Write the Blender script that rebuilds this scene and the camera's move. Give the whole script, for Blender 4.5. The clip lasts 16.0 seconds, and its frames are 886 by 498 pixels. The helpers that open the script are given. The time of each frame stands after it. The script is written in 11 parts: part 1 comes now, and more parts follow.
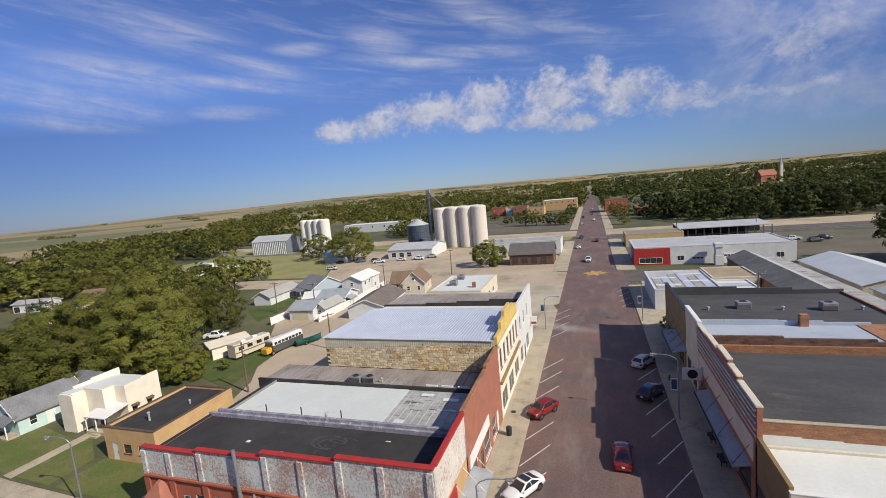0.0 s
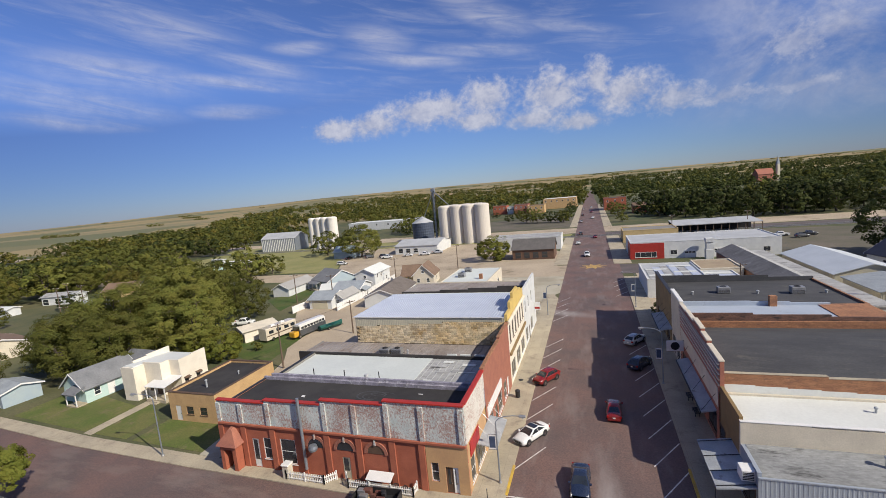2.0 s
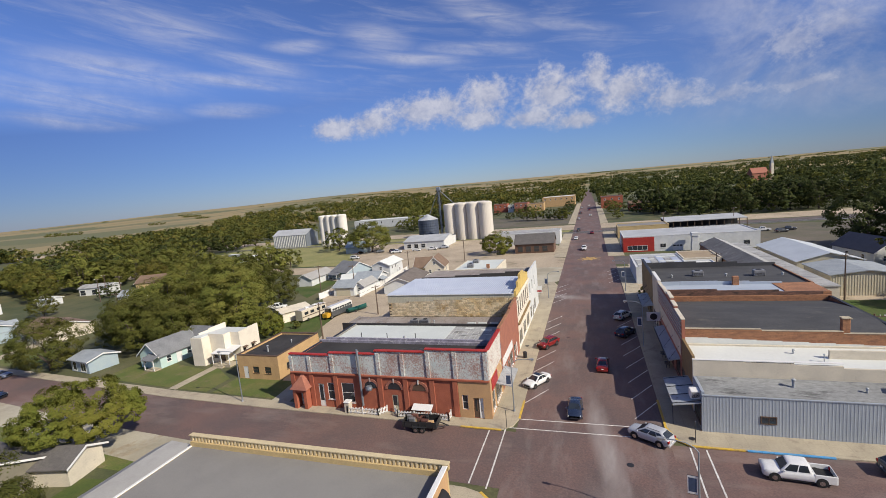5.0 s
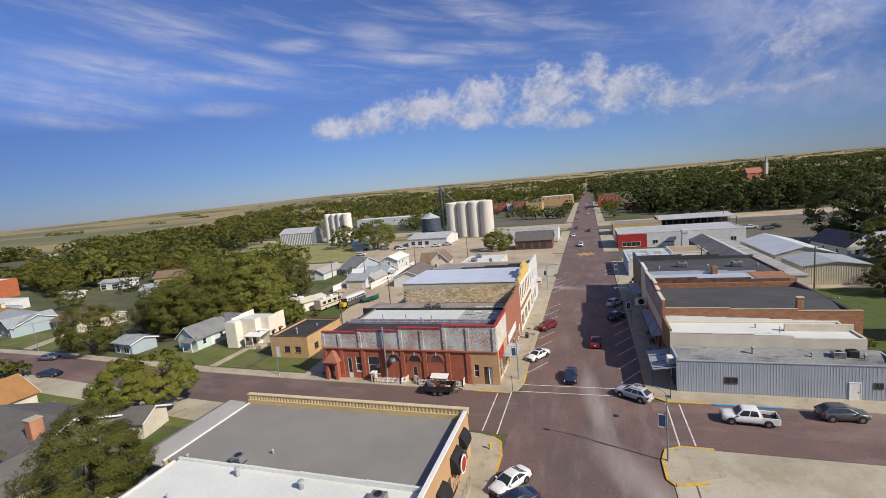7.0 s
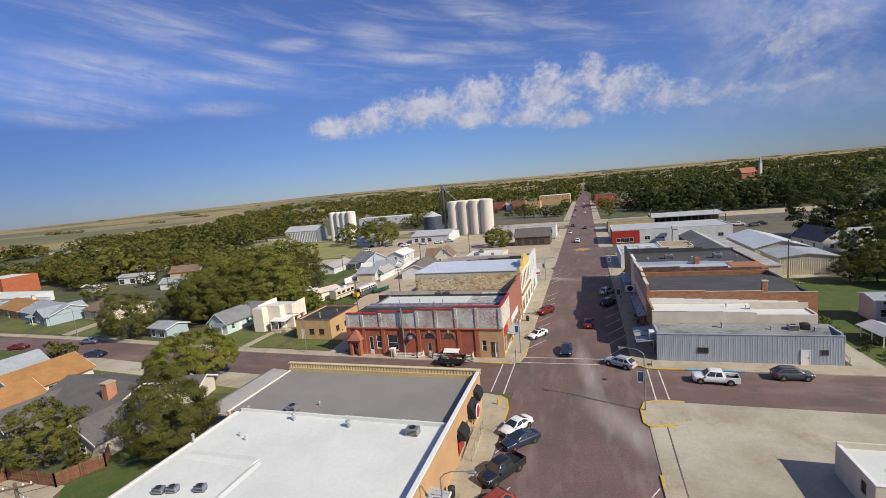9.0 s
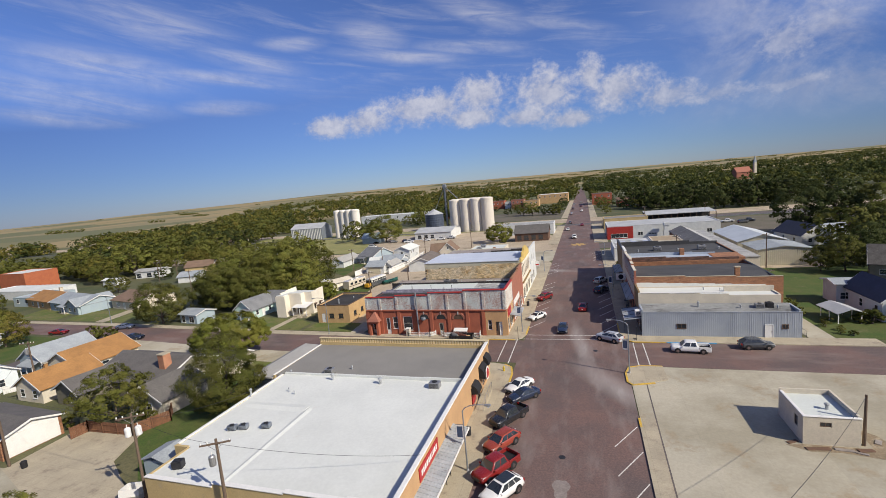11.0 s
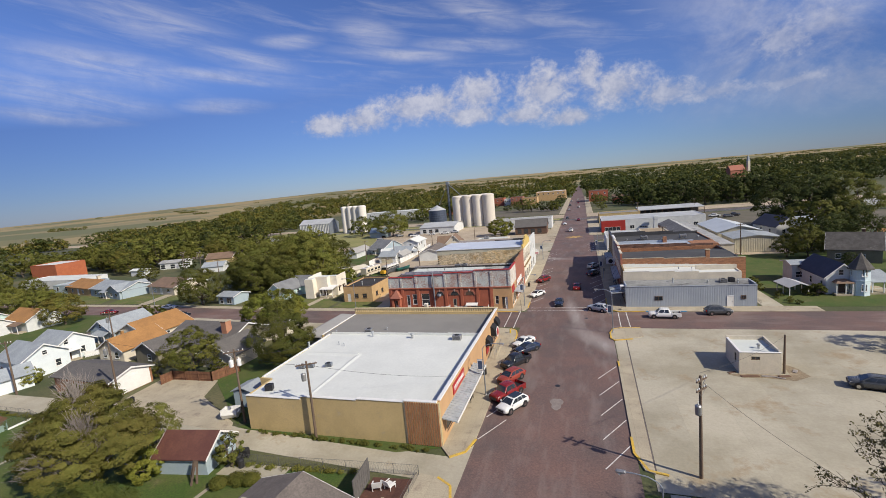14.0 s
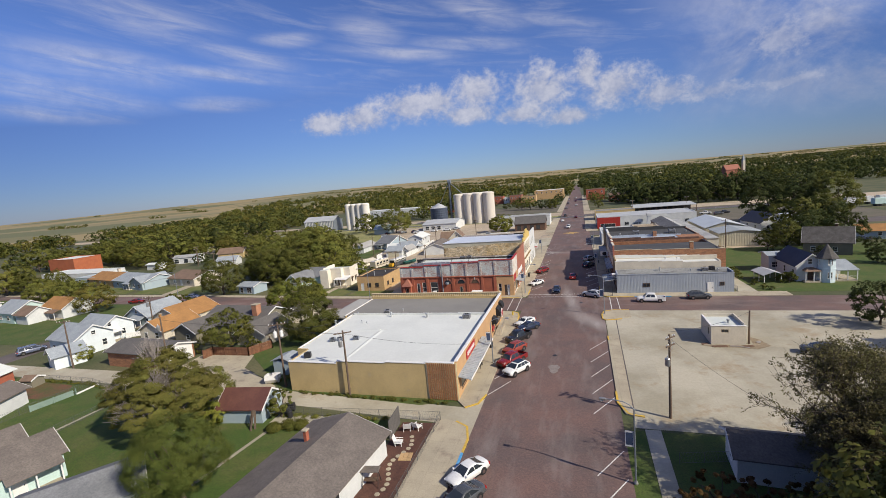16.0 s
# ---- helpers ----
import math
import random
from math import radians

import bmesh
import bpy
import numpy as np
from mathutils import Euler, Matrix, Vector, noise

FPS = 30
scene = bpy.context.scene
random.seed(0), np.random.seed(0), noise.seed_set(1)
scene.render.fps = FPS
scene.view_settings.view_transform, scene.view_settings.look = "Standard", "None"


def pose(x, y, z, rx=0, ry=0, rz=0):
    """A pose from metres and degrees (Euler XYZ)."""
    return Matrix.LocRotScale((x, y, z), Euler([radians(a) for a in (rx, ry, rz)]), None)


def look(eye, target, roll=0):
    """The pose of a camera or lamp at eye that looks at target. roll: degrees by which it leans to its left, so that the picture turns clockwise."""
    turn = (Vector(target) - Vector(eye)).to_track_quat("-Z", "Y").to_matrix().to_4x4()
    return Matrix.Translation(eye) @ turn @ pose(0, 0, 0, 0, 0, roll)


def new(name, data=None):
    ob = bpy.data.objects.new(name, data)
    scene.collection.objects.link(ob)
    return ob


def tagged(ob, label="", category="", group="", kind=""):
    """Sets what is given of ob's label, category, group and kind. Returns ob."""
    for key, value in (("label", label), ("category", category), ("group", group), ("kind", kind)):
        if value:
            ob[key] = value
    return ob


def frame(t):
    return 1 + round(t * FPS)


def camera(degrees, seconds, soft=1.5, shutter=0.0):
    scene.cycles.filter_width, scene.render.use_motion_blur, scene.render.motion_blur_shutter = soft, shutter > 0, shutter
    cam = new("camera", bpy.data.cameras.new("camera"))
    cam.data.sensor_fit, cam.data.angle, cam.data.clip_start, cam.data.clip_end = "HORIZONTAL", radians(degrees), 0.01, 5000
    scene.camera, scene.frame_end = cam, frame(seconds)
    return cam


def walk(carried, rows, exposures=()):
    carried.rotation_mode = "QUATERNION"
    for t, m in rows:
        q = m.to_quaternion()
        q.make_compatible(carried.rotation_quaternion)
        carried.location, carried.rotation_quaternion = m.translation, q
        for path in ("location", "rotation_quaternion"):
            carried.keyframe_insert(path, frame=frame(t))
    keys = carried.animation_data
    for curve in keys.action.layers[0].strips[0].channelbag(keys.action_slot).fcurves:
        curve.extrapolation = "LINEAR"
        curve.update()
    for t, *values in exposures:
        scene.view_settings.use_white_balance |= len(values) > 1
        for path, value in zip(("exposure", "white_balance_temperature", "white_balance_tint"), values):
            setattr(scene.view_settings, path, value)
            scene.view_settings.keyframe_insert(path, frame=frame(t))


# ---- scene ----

# camera and its way
PATH = [
    (0, look((-3.122, -27.818, 29.172), (-6.342, -18.435, 27.916), -5.325)),
    (1, look((-2.950, -32.450, 29.150), (-6.169, -23.068, 27.881), -5.332)),
    (2, look((-2.742, -37.148, 29.205), (-5.960, -27.767, 27.924), -5.349)),
    (3, look((-2.502, -41.906, 29.301), (-5.716, -32.525, 28.009), -5.365)),
    (4, look((-2.233, -46.718, 29.412), (-5.440, -37.336, 28.110), -5.373)),
    (5, look((-1.942, -51.578, 29.513), (-5.136, -42.193, 28.202), -5.371)),
    (6, look((-1.631, -56.480, 29.585), (-4.808, -47.091, 28.268), -5.361)),
    (7, look((-1.305, -61.418, 29.617), (-4.463, -52.023, 28.293), -5.344)),
    (8, look((-0.970, -66.386, 29.602), (-4.106, -56.984, 28.271), -5.327)),
    (9, look((-0.628, -71.377, 29.536), (-3.743, -61.969, 28.197), -5.312)),
    (10, look((-0.284, -76.386, 29.423), (-3.380, -66.973, 28.076), -5.303)),
    (11, look((0.057, -81.407, 29.272), (-3.022, -71.990, 27.915), -5.302)),
    (12, look((0.390, -86.432, 29.097), (-2.675, -77.013, 27.728), -5.307)),
    (13, look((0.712, -91.457, 28.917), (-2.342, -82.036, 27.534), -5.313)),
    (14, look((1.019, -96.476, 28.756), (-2.024, -87.053, 27.358), -5.308)),
    (15, look((1.305, -101.481, 28.645), (-1.724, -92.056, 27.231), -5.278)),
    (16, look((1.566, -106.468, 28.618), (-1.439, -97.038, 27.190), -5.196)),
]
cam = camera(90.0, 16.0, soft=0.7)
walk(cam, PATH)

# world, sun and exposure
SUN_DIR = Vector((0.935, -0.355, 0.75)).normalized()   # towards the sun
scene.view_settings.exposure = 0.2


def build_world():
    w = bpy.data.worlds.new("world")
    scene.world = w
    w.use_nodes = True
    nt = w.node_tree
    nt.nodes.clear()
    N, L = nt.nodes.new, nt.links.new

    def math_node(op, a, b=None, c=None, clamp=False):
        n = N("ShaderNodeMath")
        n.operation, n.use_clamp = op, clamp
        for i, v in enumerate((a, b, c)):
            if v is None:
                continue
            if isinstance(v, (int, float)):
                n.inputs[i].default_value = v
            else:
                L(v, n.inputs[i])
        return n.outputs[0]

    def ramp(v, a, b):
        n = N("ShaderNodeMapRange")
        n.interpolation_type = "SMOOTHSTEP"
        L(v, n.inputs[0])
        n.inputs[1].default_value, n.inputs[2].default_value = a, b
        return n.outputs[0]

    sky = N("ShaderNodeTexSky")
    sky.sky_type, sky.sun_disc = "NISHITA", False
    sky.sun_elevation = math.asin(SUN_DIR.z)
    sky.sun_rotation = math.atan2(SUN_DIR.x, SUN_DIR.y)
    sky.altitude, sky.air_density, sky.dust_density, sky.ozone_density = 400, 1.0, 0.15, 5.0
    tc = N("ShaderNodeTexCoord")
    sep = N("ShaderNodeSeparateXYZ")
    L(tc.outputs["Generated"], sep.inputs[0])
    x, y, z = sep.outputs
    az = math_node("MULTIPLY", math_node("ARCTAN2", x, y), 57.2958)     # degrees, right is positive
    el = math_node("MULTIPLY", math_node("ARCSINE", z), 57.2958)

    def noise_at(sx, sy, scale, detail, rough, off=0.0, warp=0.0):
        c = N("ShaderNodeCombineXYZ")
        L(math_node("MULTIPLY_ADD", az, sx, off), c.inputs[0])
        L(math_node("MULTIPLY", el, sy), c.inputs[1])
        n = N("ShaderNodeTexNoise")
        n.inputs["Scale"].default_value, n.inputs["Detail"].default_value = scale, detail
        n.inputs["Roughness"].default_value, n.inputs["Distortion"].default_value = rough, warp
        L(c.outputs[0], n.inputs["Vector"])
        return n.outputs[0]

    flat = N("ShaderNodeCombineXYZ")
    L(az, flat.inputs[0])
    L(el, flat.inputs[1])

    def nearness(a, e, long, wide, tilt=0.0):
        """1 at the middle of a cloud, 0 at its rim."""
        mp, ln = N("ShaderNodeMapping"), N("ShaderNodeVectorMath")
        mp.vector_type, ln.operation = "TEXTURE", "LENGTH"
        mp.inputs["Location"].default_value = (a, e, 0)
        mp.inputs["Rotation"].default_value = (0, 0, radians(tilt))
        mp.inputs["Scale"].default_value = (long, wide, 1)
        L(flat.outputs[0], mp.inputs[0])
        L(mp.outputs[0], ln.inputs[0])
        return math_node("SUBTRACT", 1.0, ln.outputs["Value"])

    def most(values):
        v = values[0]
        for k in values[1:]:
            v = math_node("MAXIMUM", v, k)
        return v

    # heaped clouds in a low bank and a small tower: azimuth, elevation, half-width, half-height
    heaps = ((-30.6, 8.5, 4.2, 1.8), (-26.2, 9.0, 5.0, 2.2), (-20.4, 9.9, 5.8, 2.7), (-16.8, 10.1, 4.0, 2.5), (-11.8, 10.9, 4.6, 3.4), (-3.9, 10.4, 5.4, 3.9),
             (1.3, 11.4, 2.4, 2.9), (4.4, 9.4, 5.4, 3.0), (9.6, 7.9, 5.0, 2.2), (-6.2, 7.7, 5.1, 1.5), (-0.9, 6.8, 4.2, 1.4), (-13.0, 8.4, 5.8, 1.7), (19.8, 11.2, 3.3, 3.2), (14.2, 7.3, 4.6, 1.6), (20.5, 7.0, 4.2, 1.2))
    body = nearness(*heaps[0])
    for h in heaps[1:]:
        body = math_node("SMOOTH_MAX", body, nearness(*h), 0.35)
    billow = math_node("ADD", math_node("MULTIPLY", noise_at(1, 1.15, 0.36, 9, 0.62, 1.0, 0.3), 0.65), math_node("MULTIPLY", noise_at(1, 1.15, 1.1, 7, 0.65, 17.0, 0.3), 0.35))
    heap = ramp(math_node("ADD", math_node("MULTIPLY", body, 1.05), math_node("MULTIPLY_ADD", billow, 2.6, -1.36)), -0.05, 0.8)
    heap = math_node("MULTIPLY", heap, ramp(body, -0.35, 0.3))
    thick = math_node("MULTIPLY", heap, math_node("MULTIPLY_ADD", ramp(az, 16, 4), 0.3, 0.5))
    # thin haze low in the east
    veil = math_node("MULTIPLY", ramp(noise_at(1, 1.4, 0.1, 7, 0.62, 21.0, 0.5), 0.34, 0.7), ramp(az, 4, 24))
    veil = math_node("MULTIPLY", veil, math_node("MULTIPLY", ramp(el, 2, 7), 0.68))
    # streaks of high cloud: azimuth, elevation, half-length, half-width, slope
    streaks = ((-48.3, 19.4, 9.0, 1.7, -11), (-52.3, 14.6, 7.8, 1.9, -5), (-55.9, 11.9, 7.8, 1.5, -8), (-40.7, 14.1, 9.0, 0.8, -4), (-38.5, 15.9, 5.8, 1.1, -10), (-41.8, 11.1, 4.6, 0.8, -1), (-24.3, 18.2, 4.4, 1.6, -12),
               (-21.0, 16.0, 8.0, 0.8, -6), (-56.3, 10.0, 5.4, 0.9, -4), (-11.4, 20.1, 7.0, 1.5, -21), (-0.9, 17.0, 6.0, 0.8, -16), (-12.6, 16.3, 7.0, 0.8, -6), (-34.0, 17.7, 4.0, 0.8, 2))
    wisp = ramp(most([nearness(*k) for k in streaks]), -0.45, 0.8)
    c = N("ShaderNodeCombineXYZ")
    L(math_node("ADD", math_node("MULTIPLY", az, 0.11), math_node("MULTIPLY", el, 0.05)), c.inputs[0])
    L(math_node("ADD", math_node("MULTIPLY", el, 0.75), math_node("MULTIPLY", az, 0.1)), c.inputs[1])
    n = N("ShaderNodeTexNoise")
    n.inputs["Scale"].default_value, n.inputs["Detail"].default_value = 1.0, 9
    n.inputs["Roughness"].default_value, n.inputs["Distortion"].default_value = 0.62, 0.6
    L(c.outputs[0], n.inputs["Vector"])
    wisps = math_node("MULTIPLY", math_node("MULTIPLY", wisp, ramp(n.outputs[0], 0.2, 0.78)), 0.56)
    film = math_node("MULTIPLY", ramp(n.outputs[0], 0.42, 0.8), math_node("MULTIPLY", ramp(el, 9, 15), 0.22))
    cover = math_node("MAXIMUM", math_node("MAXIMUM", thick, veil), math_node("MAXIMUM", wisps, film))
    cover = math_node("MULTIPLY", cover, 0.92, clamp=True)
    shade = N("ShaderNodeMix")
    shade.data_type = "RGBA"
    L(ramp(math_node("ADD", billow, math_node("MULTIPLY", el, 0.02)), 0.55, 0.9), shade.inputs[0])
    shade.inputs[6].default_value, shade.inputs[7].default_value = (0.44, 0.45, 0.54, 1), (0.75, 0.725, 0.745, 1)
    bg1, bg2, mix, out = N("ShaderNodeBackground"), N("ShaderNodeBackground"), N("ShaderNodeMixShader"), N("ShaderNodeOutputWorld")
    deep = N("ShaderNodeMix")
    deep.data_type, deep.blend_type = "RGBA", "MULTIPLY"
    deep.inputs[0].default_value = 1.0
    tone = N("ShaderNodeMix")
    tone.data_type = "RGBA"
    L(ramp(el, 0.0, 16.0), tone.inputs[0])
    tone.inputs[6].default_value, tone.inputs[7].default_value = (0.66, 0.755, 1.06, 1), (0.88, 0.93, 1.31, 1)
    L(sky.outputs[0], deep.inputs[6])
    L(tone.outputs[2], deep.inputs[7])
    west = N("ShaderNodeMapRange")
    west.interpolation_type = "SMOOTHSTEP"
    for i, k in enumerate((-75.0, -8.0, 0.5, 1.0)):
        west.inputs[i + 1].default_value = k
    L(az, west.inputs[0])
    east = N("ShaderNodeMapRange")
    east.interpolation_type = "SMOOTHSTEP"
    for i, k in enumerate((2.0, 40.0, 1.0, 0.6)):
        east.inputs[i + 1].default_value = k
    L(az, east.inputs[0])
    lift = math_node("MAXIMUM", math_node("MULTIPLY", west.outputs[0], east.outputs[0]), ramp(el, 1.0, 15.0))
    dim = N("ShaderNodeMix")
    dim.data_type, dim.blend_type = "RGBA", "MULTIPLY"
    dim.inputs[0].default_value = 1.0
    L(deep.outputs[2], dim.inputs[6])
    grey = N("ShaderNodeCombineColor")
    for i in range(3):
        L(math_node("POWER", lift, (1.0, 0.95, 0.75)[i]), grey.inputs[i])
    L(grey.outputs[0], dim.inputs[7])
    L(dim.outputs[2], bg1.inputs[0])
    bg1.inputs[1].default_value = 0.075
    L(shade.outputs[2], bg2.inputs[0])
    bg2.inputs[1].default_value = 0.85
    L(cover, mix.inputs[0])
    L(bg1.outputs[0], mix.inputs[1])
    L(bg2.outputs[0], mix.inputs[2])
    L(mix.outputs[0], out.inputs[0])


build_world()
sun_data = bpy.data.lights.new("sun", "SUN")
sun_data.energy, sun_data.angle, sun_data.color = 4.6, radians(0.53), (1.0, 0.918, 0.785)
sun = new("sun", sun_data)
sun.matrix_world = look((60, -60, 90), Vector((60, -60, 90)) - SUN_DIR)

# materials
MATS = {}


def mat(name, c1, c2=None, rough=0.85, scale=0.6, fine=9.0, amount=0.25, bump=0.15, metal=0.0, stretch=None, vary=0.0, island=0.0, spec=0.4, contrast=(0.38, 0.62), stain=None):
    """A surface with two tones at a broad scale, grain at a fine one, relief, and variation from piece to piece."""
    m = bpy.data.materials.new(name)
    m.use_nodes = True
    nt = m.node_tree
    N, L = nt.nodes.new, nt.links.new
    b = nt.nodes["Principled BSDF"]
    b.inputs["Roughness"].default_value, b.inputs["Metallic"].default_value = rough, metal
    b.inputs["Specular IOR Level"].default_value = spec
    geo = N("ShaderNodeNewGeometry")
    vec = geo.outputs["Position"]
    if stretch:
        mp = N("ShaderNodeMapping")
        mp.inputs["Scale"].default_value = stretch
        L(vec, mp.inputs[0])
        vec = mp.outputs[0]

    def noise_tex(s, d, r=0.6):
        n = N("ShaderNodeTexNoise")
        n.inputs["Scale"].default_value, n.inputs["Detail"].default_value, n.inputs["Roughness"].default_value = s, d, r
        L(vec, n.inputs["Vector"])
        return n.outputs[0]

    def rng(v, a, b_, c=0.0, d=1.0):
        r = N("ShaderNodeMapRange")
        L(v, r.inputs[0])
        for i, k in enumerate((a, b_, c, d)):
            r.inputs[i + 1].default_value = k
        return r.outputs[0]

    def mixc(fac, a, b_, blend="MIX"):
        x = N("ShaderNodeMix")
        x.data_type, x.blend_type = "RGBA", blend
        for i, k in ((0, fac), (6, a), (7, b_)):
            if isinstance(k, (int, float)):
                x.inputs[i].default_value = k
            elif isinstance(k, tuple):
                x.inputs[i].default_value = (*k, 1)
            else:
                L(k, x.inputs[i])
        return x.outputs[2]

    c2 = c2 or tuple(k * 0.78 for k in c1)
    col = mixc(rng(noise_tex(scale, 6), *contrast), c1, c2)
    if stain:
        col = mixc(rng(noise_tex(stain[0], 8, 0.7), stain[2], stain[2] + 0.12), col, stain[1])
    grain = noise_tex(fine, 5, 0.7)
    col = mixc(1.0, col, rng_colour(N, L, grain, 1 - amount, 1 + amount), "MULTIPLY")
    if vary:
        oi = N("ShaderNodeObjectInfo")
        col = mixc(1.0, col, rng_colour(N, L, oi.outputs["Random"], 1 - vary, 1 + vary, 0.0, 1.0), "MULTIPLY")
    if island:
        col = mixc(1.0, col, rng_colour(N, L, geo.outputs["Random Per Island"], 1 - island, 1 + island, 0.0, 1.0), "MULTIPLY")
    L(col, b.inputs["Base Color"])
    L(rng(grain, 0.3, 0.7, max(rough - 0.12, 0.03), min(rough + 0.1, 1.0)), b.inputs["Roughness"])
    if bump:
        bp = N("ShaderNodeBump")
        bp.inputs["Strength"].default_value, bp.inputs["Distance"].default_value = bump, 0.03
        L(grain, bp.inputs["Height"])
        L(bp.outputs[0], b.inputs["Normal"])
    MATS[name] = m
    return m


def rng_colour(N, L, v, lo, hi, a=0.3, b=0.7):
    r = N("ShaderNodeMapRange")
    L(v, r.inputs[0])
    for i, k in enumerate((a, b, lo, hi)):
        r.inputs[i + 1].default_value = k
    c = N("ShaderNodeCombineColor")
    for i in range(3):
        L(r.outputs[0], c.inputs[i])
    return c.outputs[0]


def paving_brick(name, c1, c2, dust, lanes=(0.35, 0.09, 1), amount=0.32):
    """Old street bricks: rows, worn wheel lanes and pale dust."""
    m = mat(name, c1, c2, 0.8, 0.12, 5.0, 0.3, 0.25, contrast=(0.36, 0.64))
    nt = m.node_tree
    N, L = nt.nodes.new, nt.links.new
    b = nt.nodes["Principled BSDF"]
    src = b.inputs["Base Color"].links[0].from_socket
    geo = N("ShaderNodeNewGeometry")
    br = N("ShaderNodeTexBrick")
    br.inputs["Scale"].default_value = 1.0
    br.inputs["Brick Width"].default_value, br.inputs["Row Height"].default_value = 0.24, 0.12
    br.inputs["Mortar Size"].default_value = 0.012
    br.inputs["Color1"].default_value, br.inputs["Color2"].default_value = (1.06, 1.04, 1.03, 1), (0.93, 0.93, 0.93, 1)
    br.inputs["Mortar"].default_value = (0.84, 0.84, 0.84, 1)
    L(geo.outputs["Position"], br.inputs["Vector"])
    mul = N("ShaderNodeMix")
    mul.data_type, mul.blend_type = "RGBA", "MULTIPLY"
    mul.inputs[0].default_value = 1.0
    L(src, mul.inputs[6])
    L(br.outputs[0], mul.inputs[7])
    mp = N("ShaderNodeMapping")
    mp.inputs["Scale"].default_value = lanes
    L(geo.outputs["Position"], mp.inputs[0])
    n = N("ShaderNodeTexNoise")
    n.inputs["Scale"].default_value, n.inputs["Detail"].default_value, n.inputs["Roughness"].default_value = 1.0, 7, 0.65
    L(mp.outputs[0], n.inputs["Vector"])
    r = N("ShaderNodeMapRange")
    r.inputs[1].default_value, r.inputs[2].default_value, r.inputs[4].default_value = 0.5, 0.72, amount
    L(n.outputs[0], r.inputs[0])
    cover = r.outputs[0]
    # dust tracked out of the car park and round the bend: x, y, half-length, half-width, direction
    for x, y, long, wide, turn in ((2.4, -19.0, 9.5, 2.6, 122), (-1.6, -4.0, 11.0, 1.5, 98), (-11.0, 62.0, 10.0, 2.4, 160)):
        mp, ln, q = N("ShaderNodeMapping"), N("ShaderNodeVectorMath"), N("ShaderNodeMapRange")
        mp.vector_type, ln.operation, q.interpolation_type = "TEXTURE", "LENGTH", "SMOOTHSTEP"
        mp.inputs["Location"].default_value = (x, y, 0)
        mp.inputs["Rotation"].default_value = (0, 0, radians(turn))
        mp.inputs["Scale"].default_value = (long, wide, 5)
        L(geo.outputs["Position"], mp.inputs[0])
        L(mp.outputs[0], ln.inputs[0])
        L(ln.outputs["Value"], q.inputs[0])
        for k, v in enumerate((1.25, 0.1, 0.0, 1.0)):
            q.inputs[k + 1].default_value = v
        f, g = N("ShaderNodeMath"), N("ShaderNodeMath")
        f.operation, g.operation, g.use_clamp = "MULTIPLY", "MULTIPLY_ADD", True
        L(q.outputs[0], f.inputs[0])
        L(n.outputs[0], f.inputs[1])
        g.inputs[1].default_value = 1.5
        L(f.outputs[0], g.inputs[0])
        L(cover, g.inputs[2])
        cover = g.outputs[0]
    mx = N("ShaderNodeMix")
    mx.data_type = "RGBA"
    L(cover, mx.inputs[0])
    L(mul.outputs[2], mx.inputs[6])
    mx.inputs[7].default_value = (*dust, 1)
    L(mx.outputs[2], b.inputs["Base Color"])
    return m


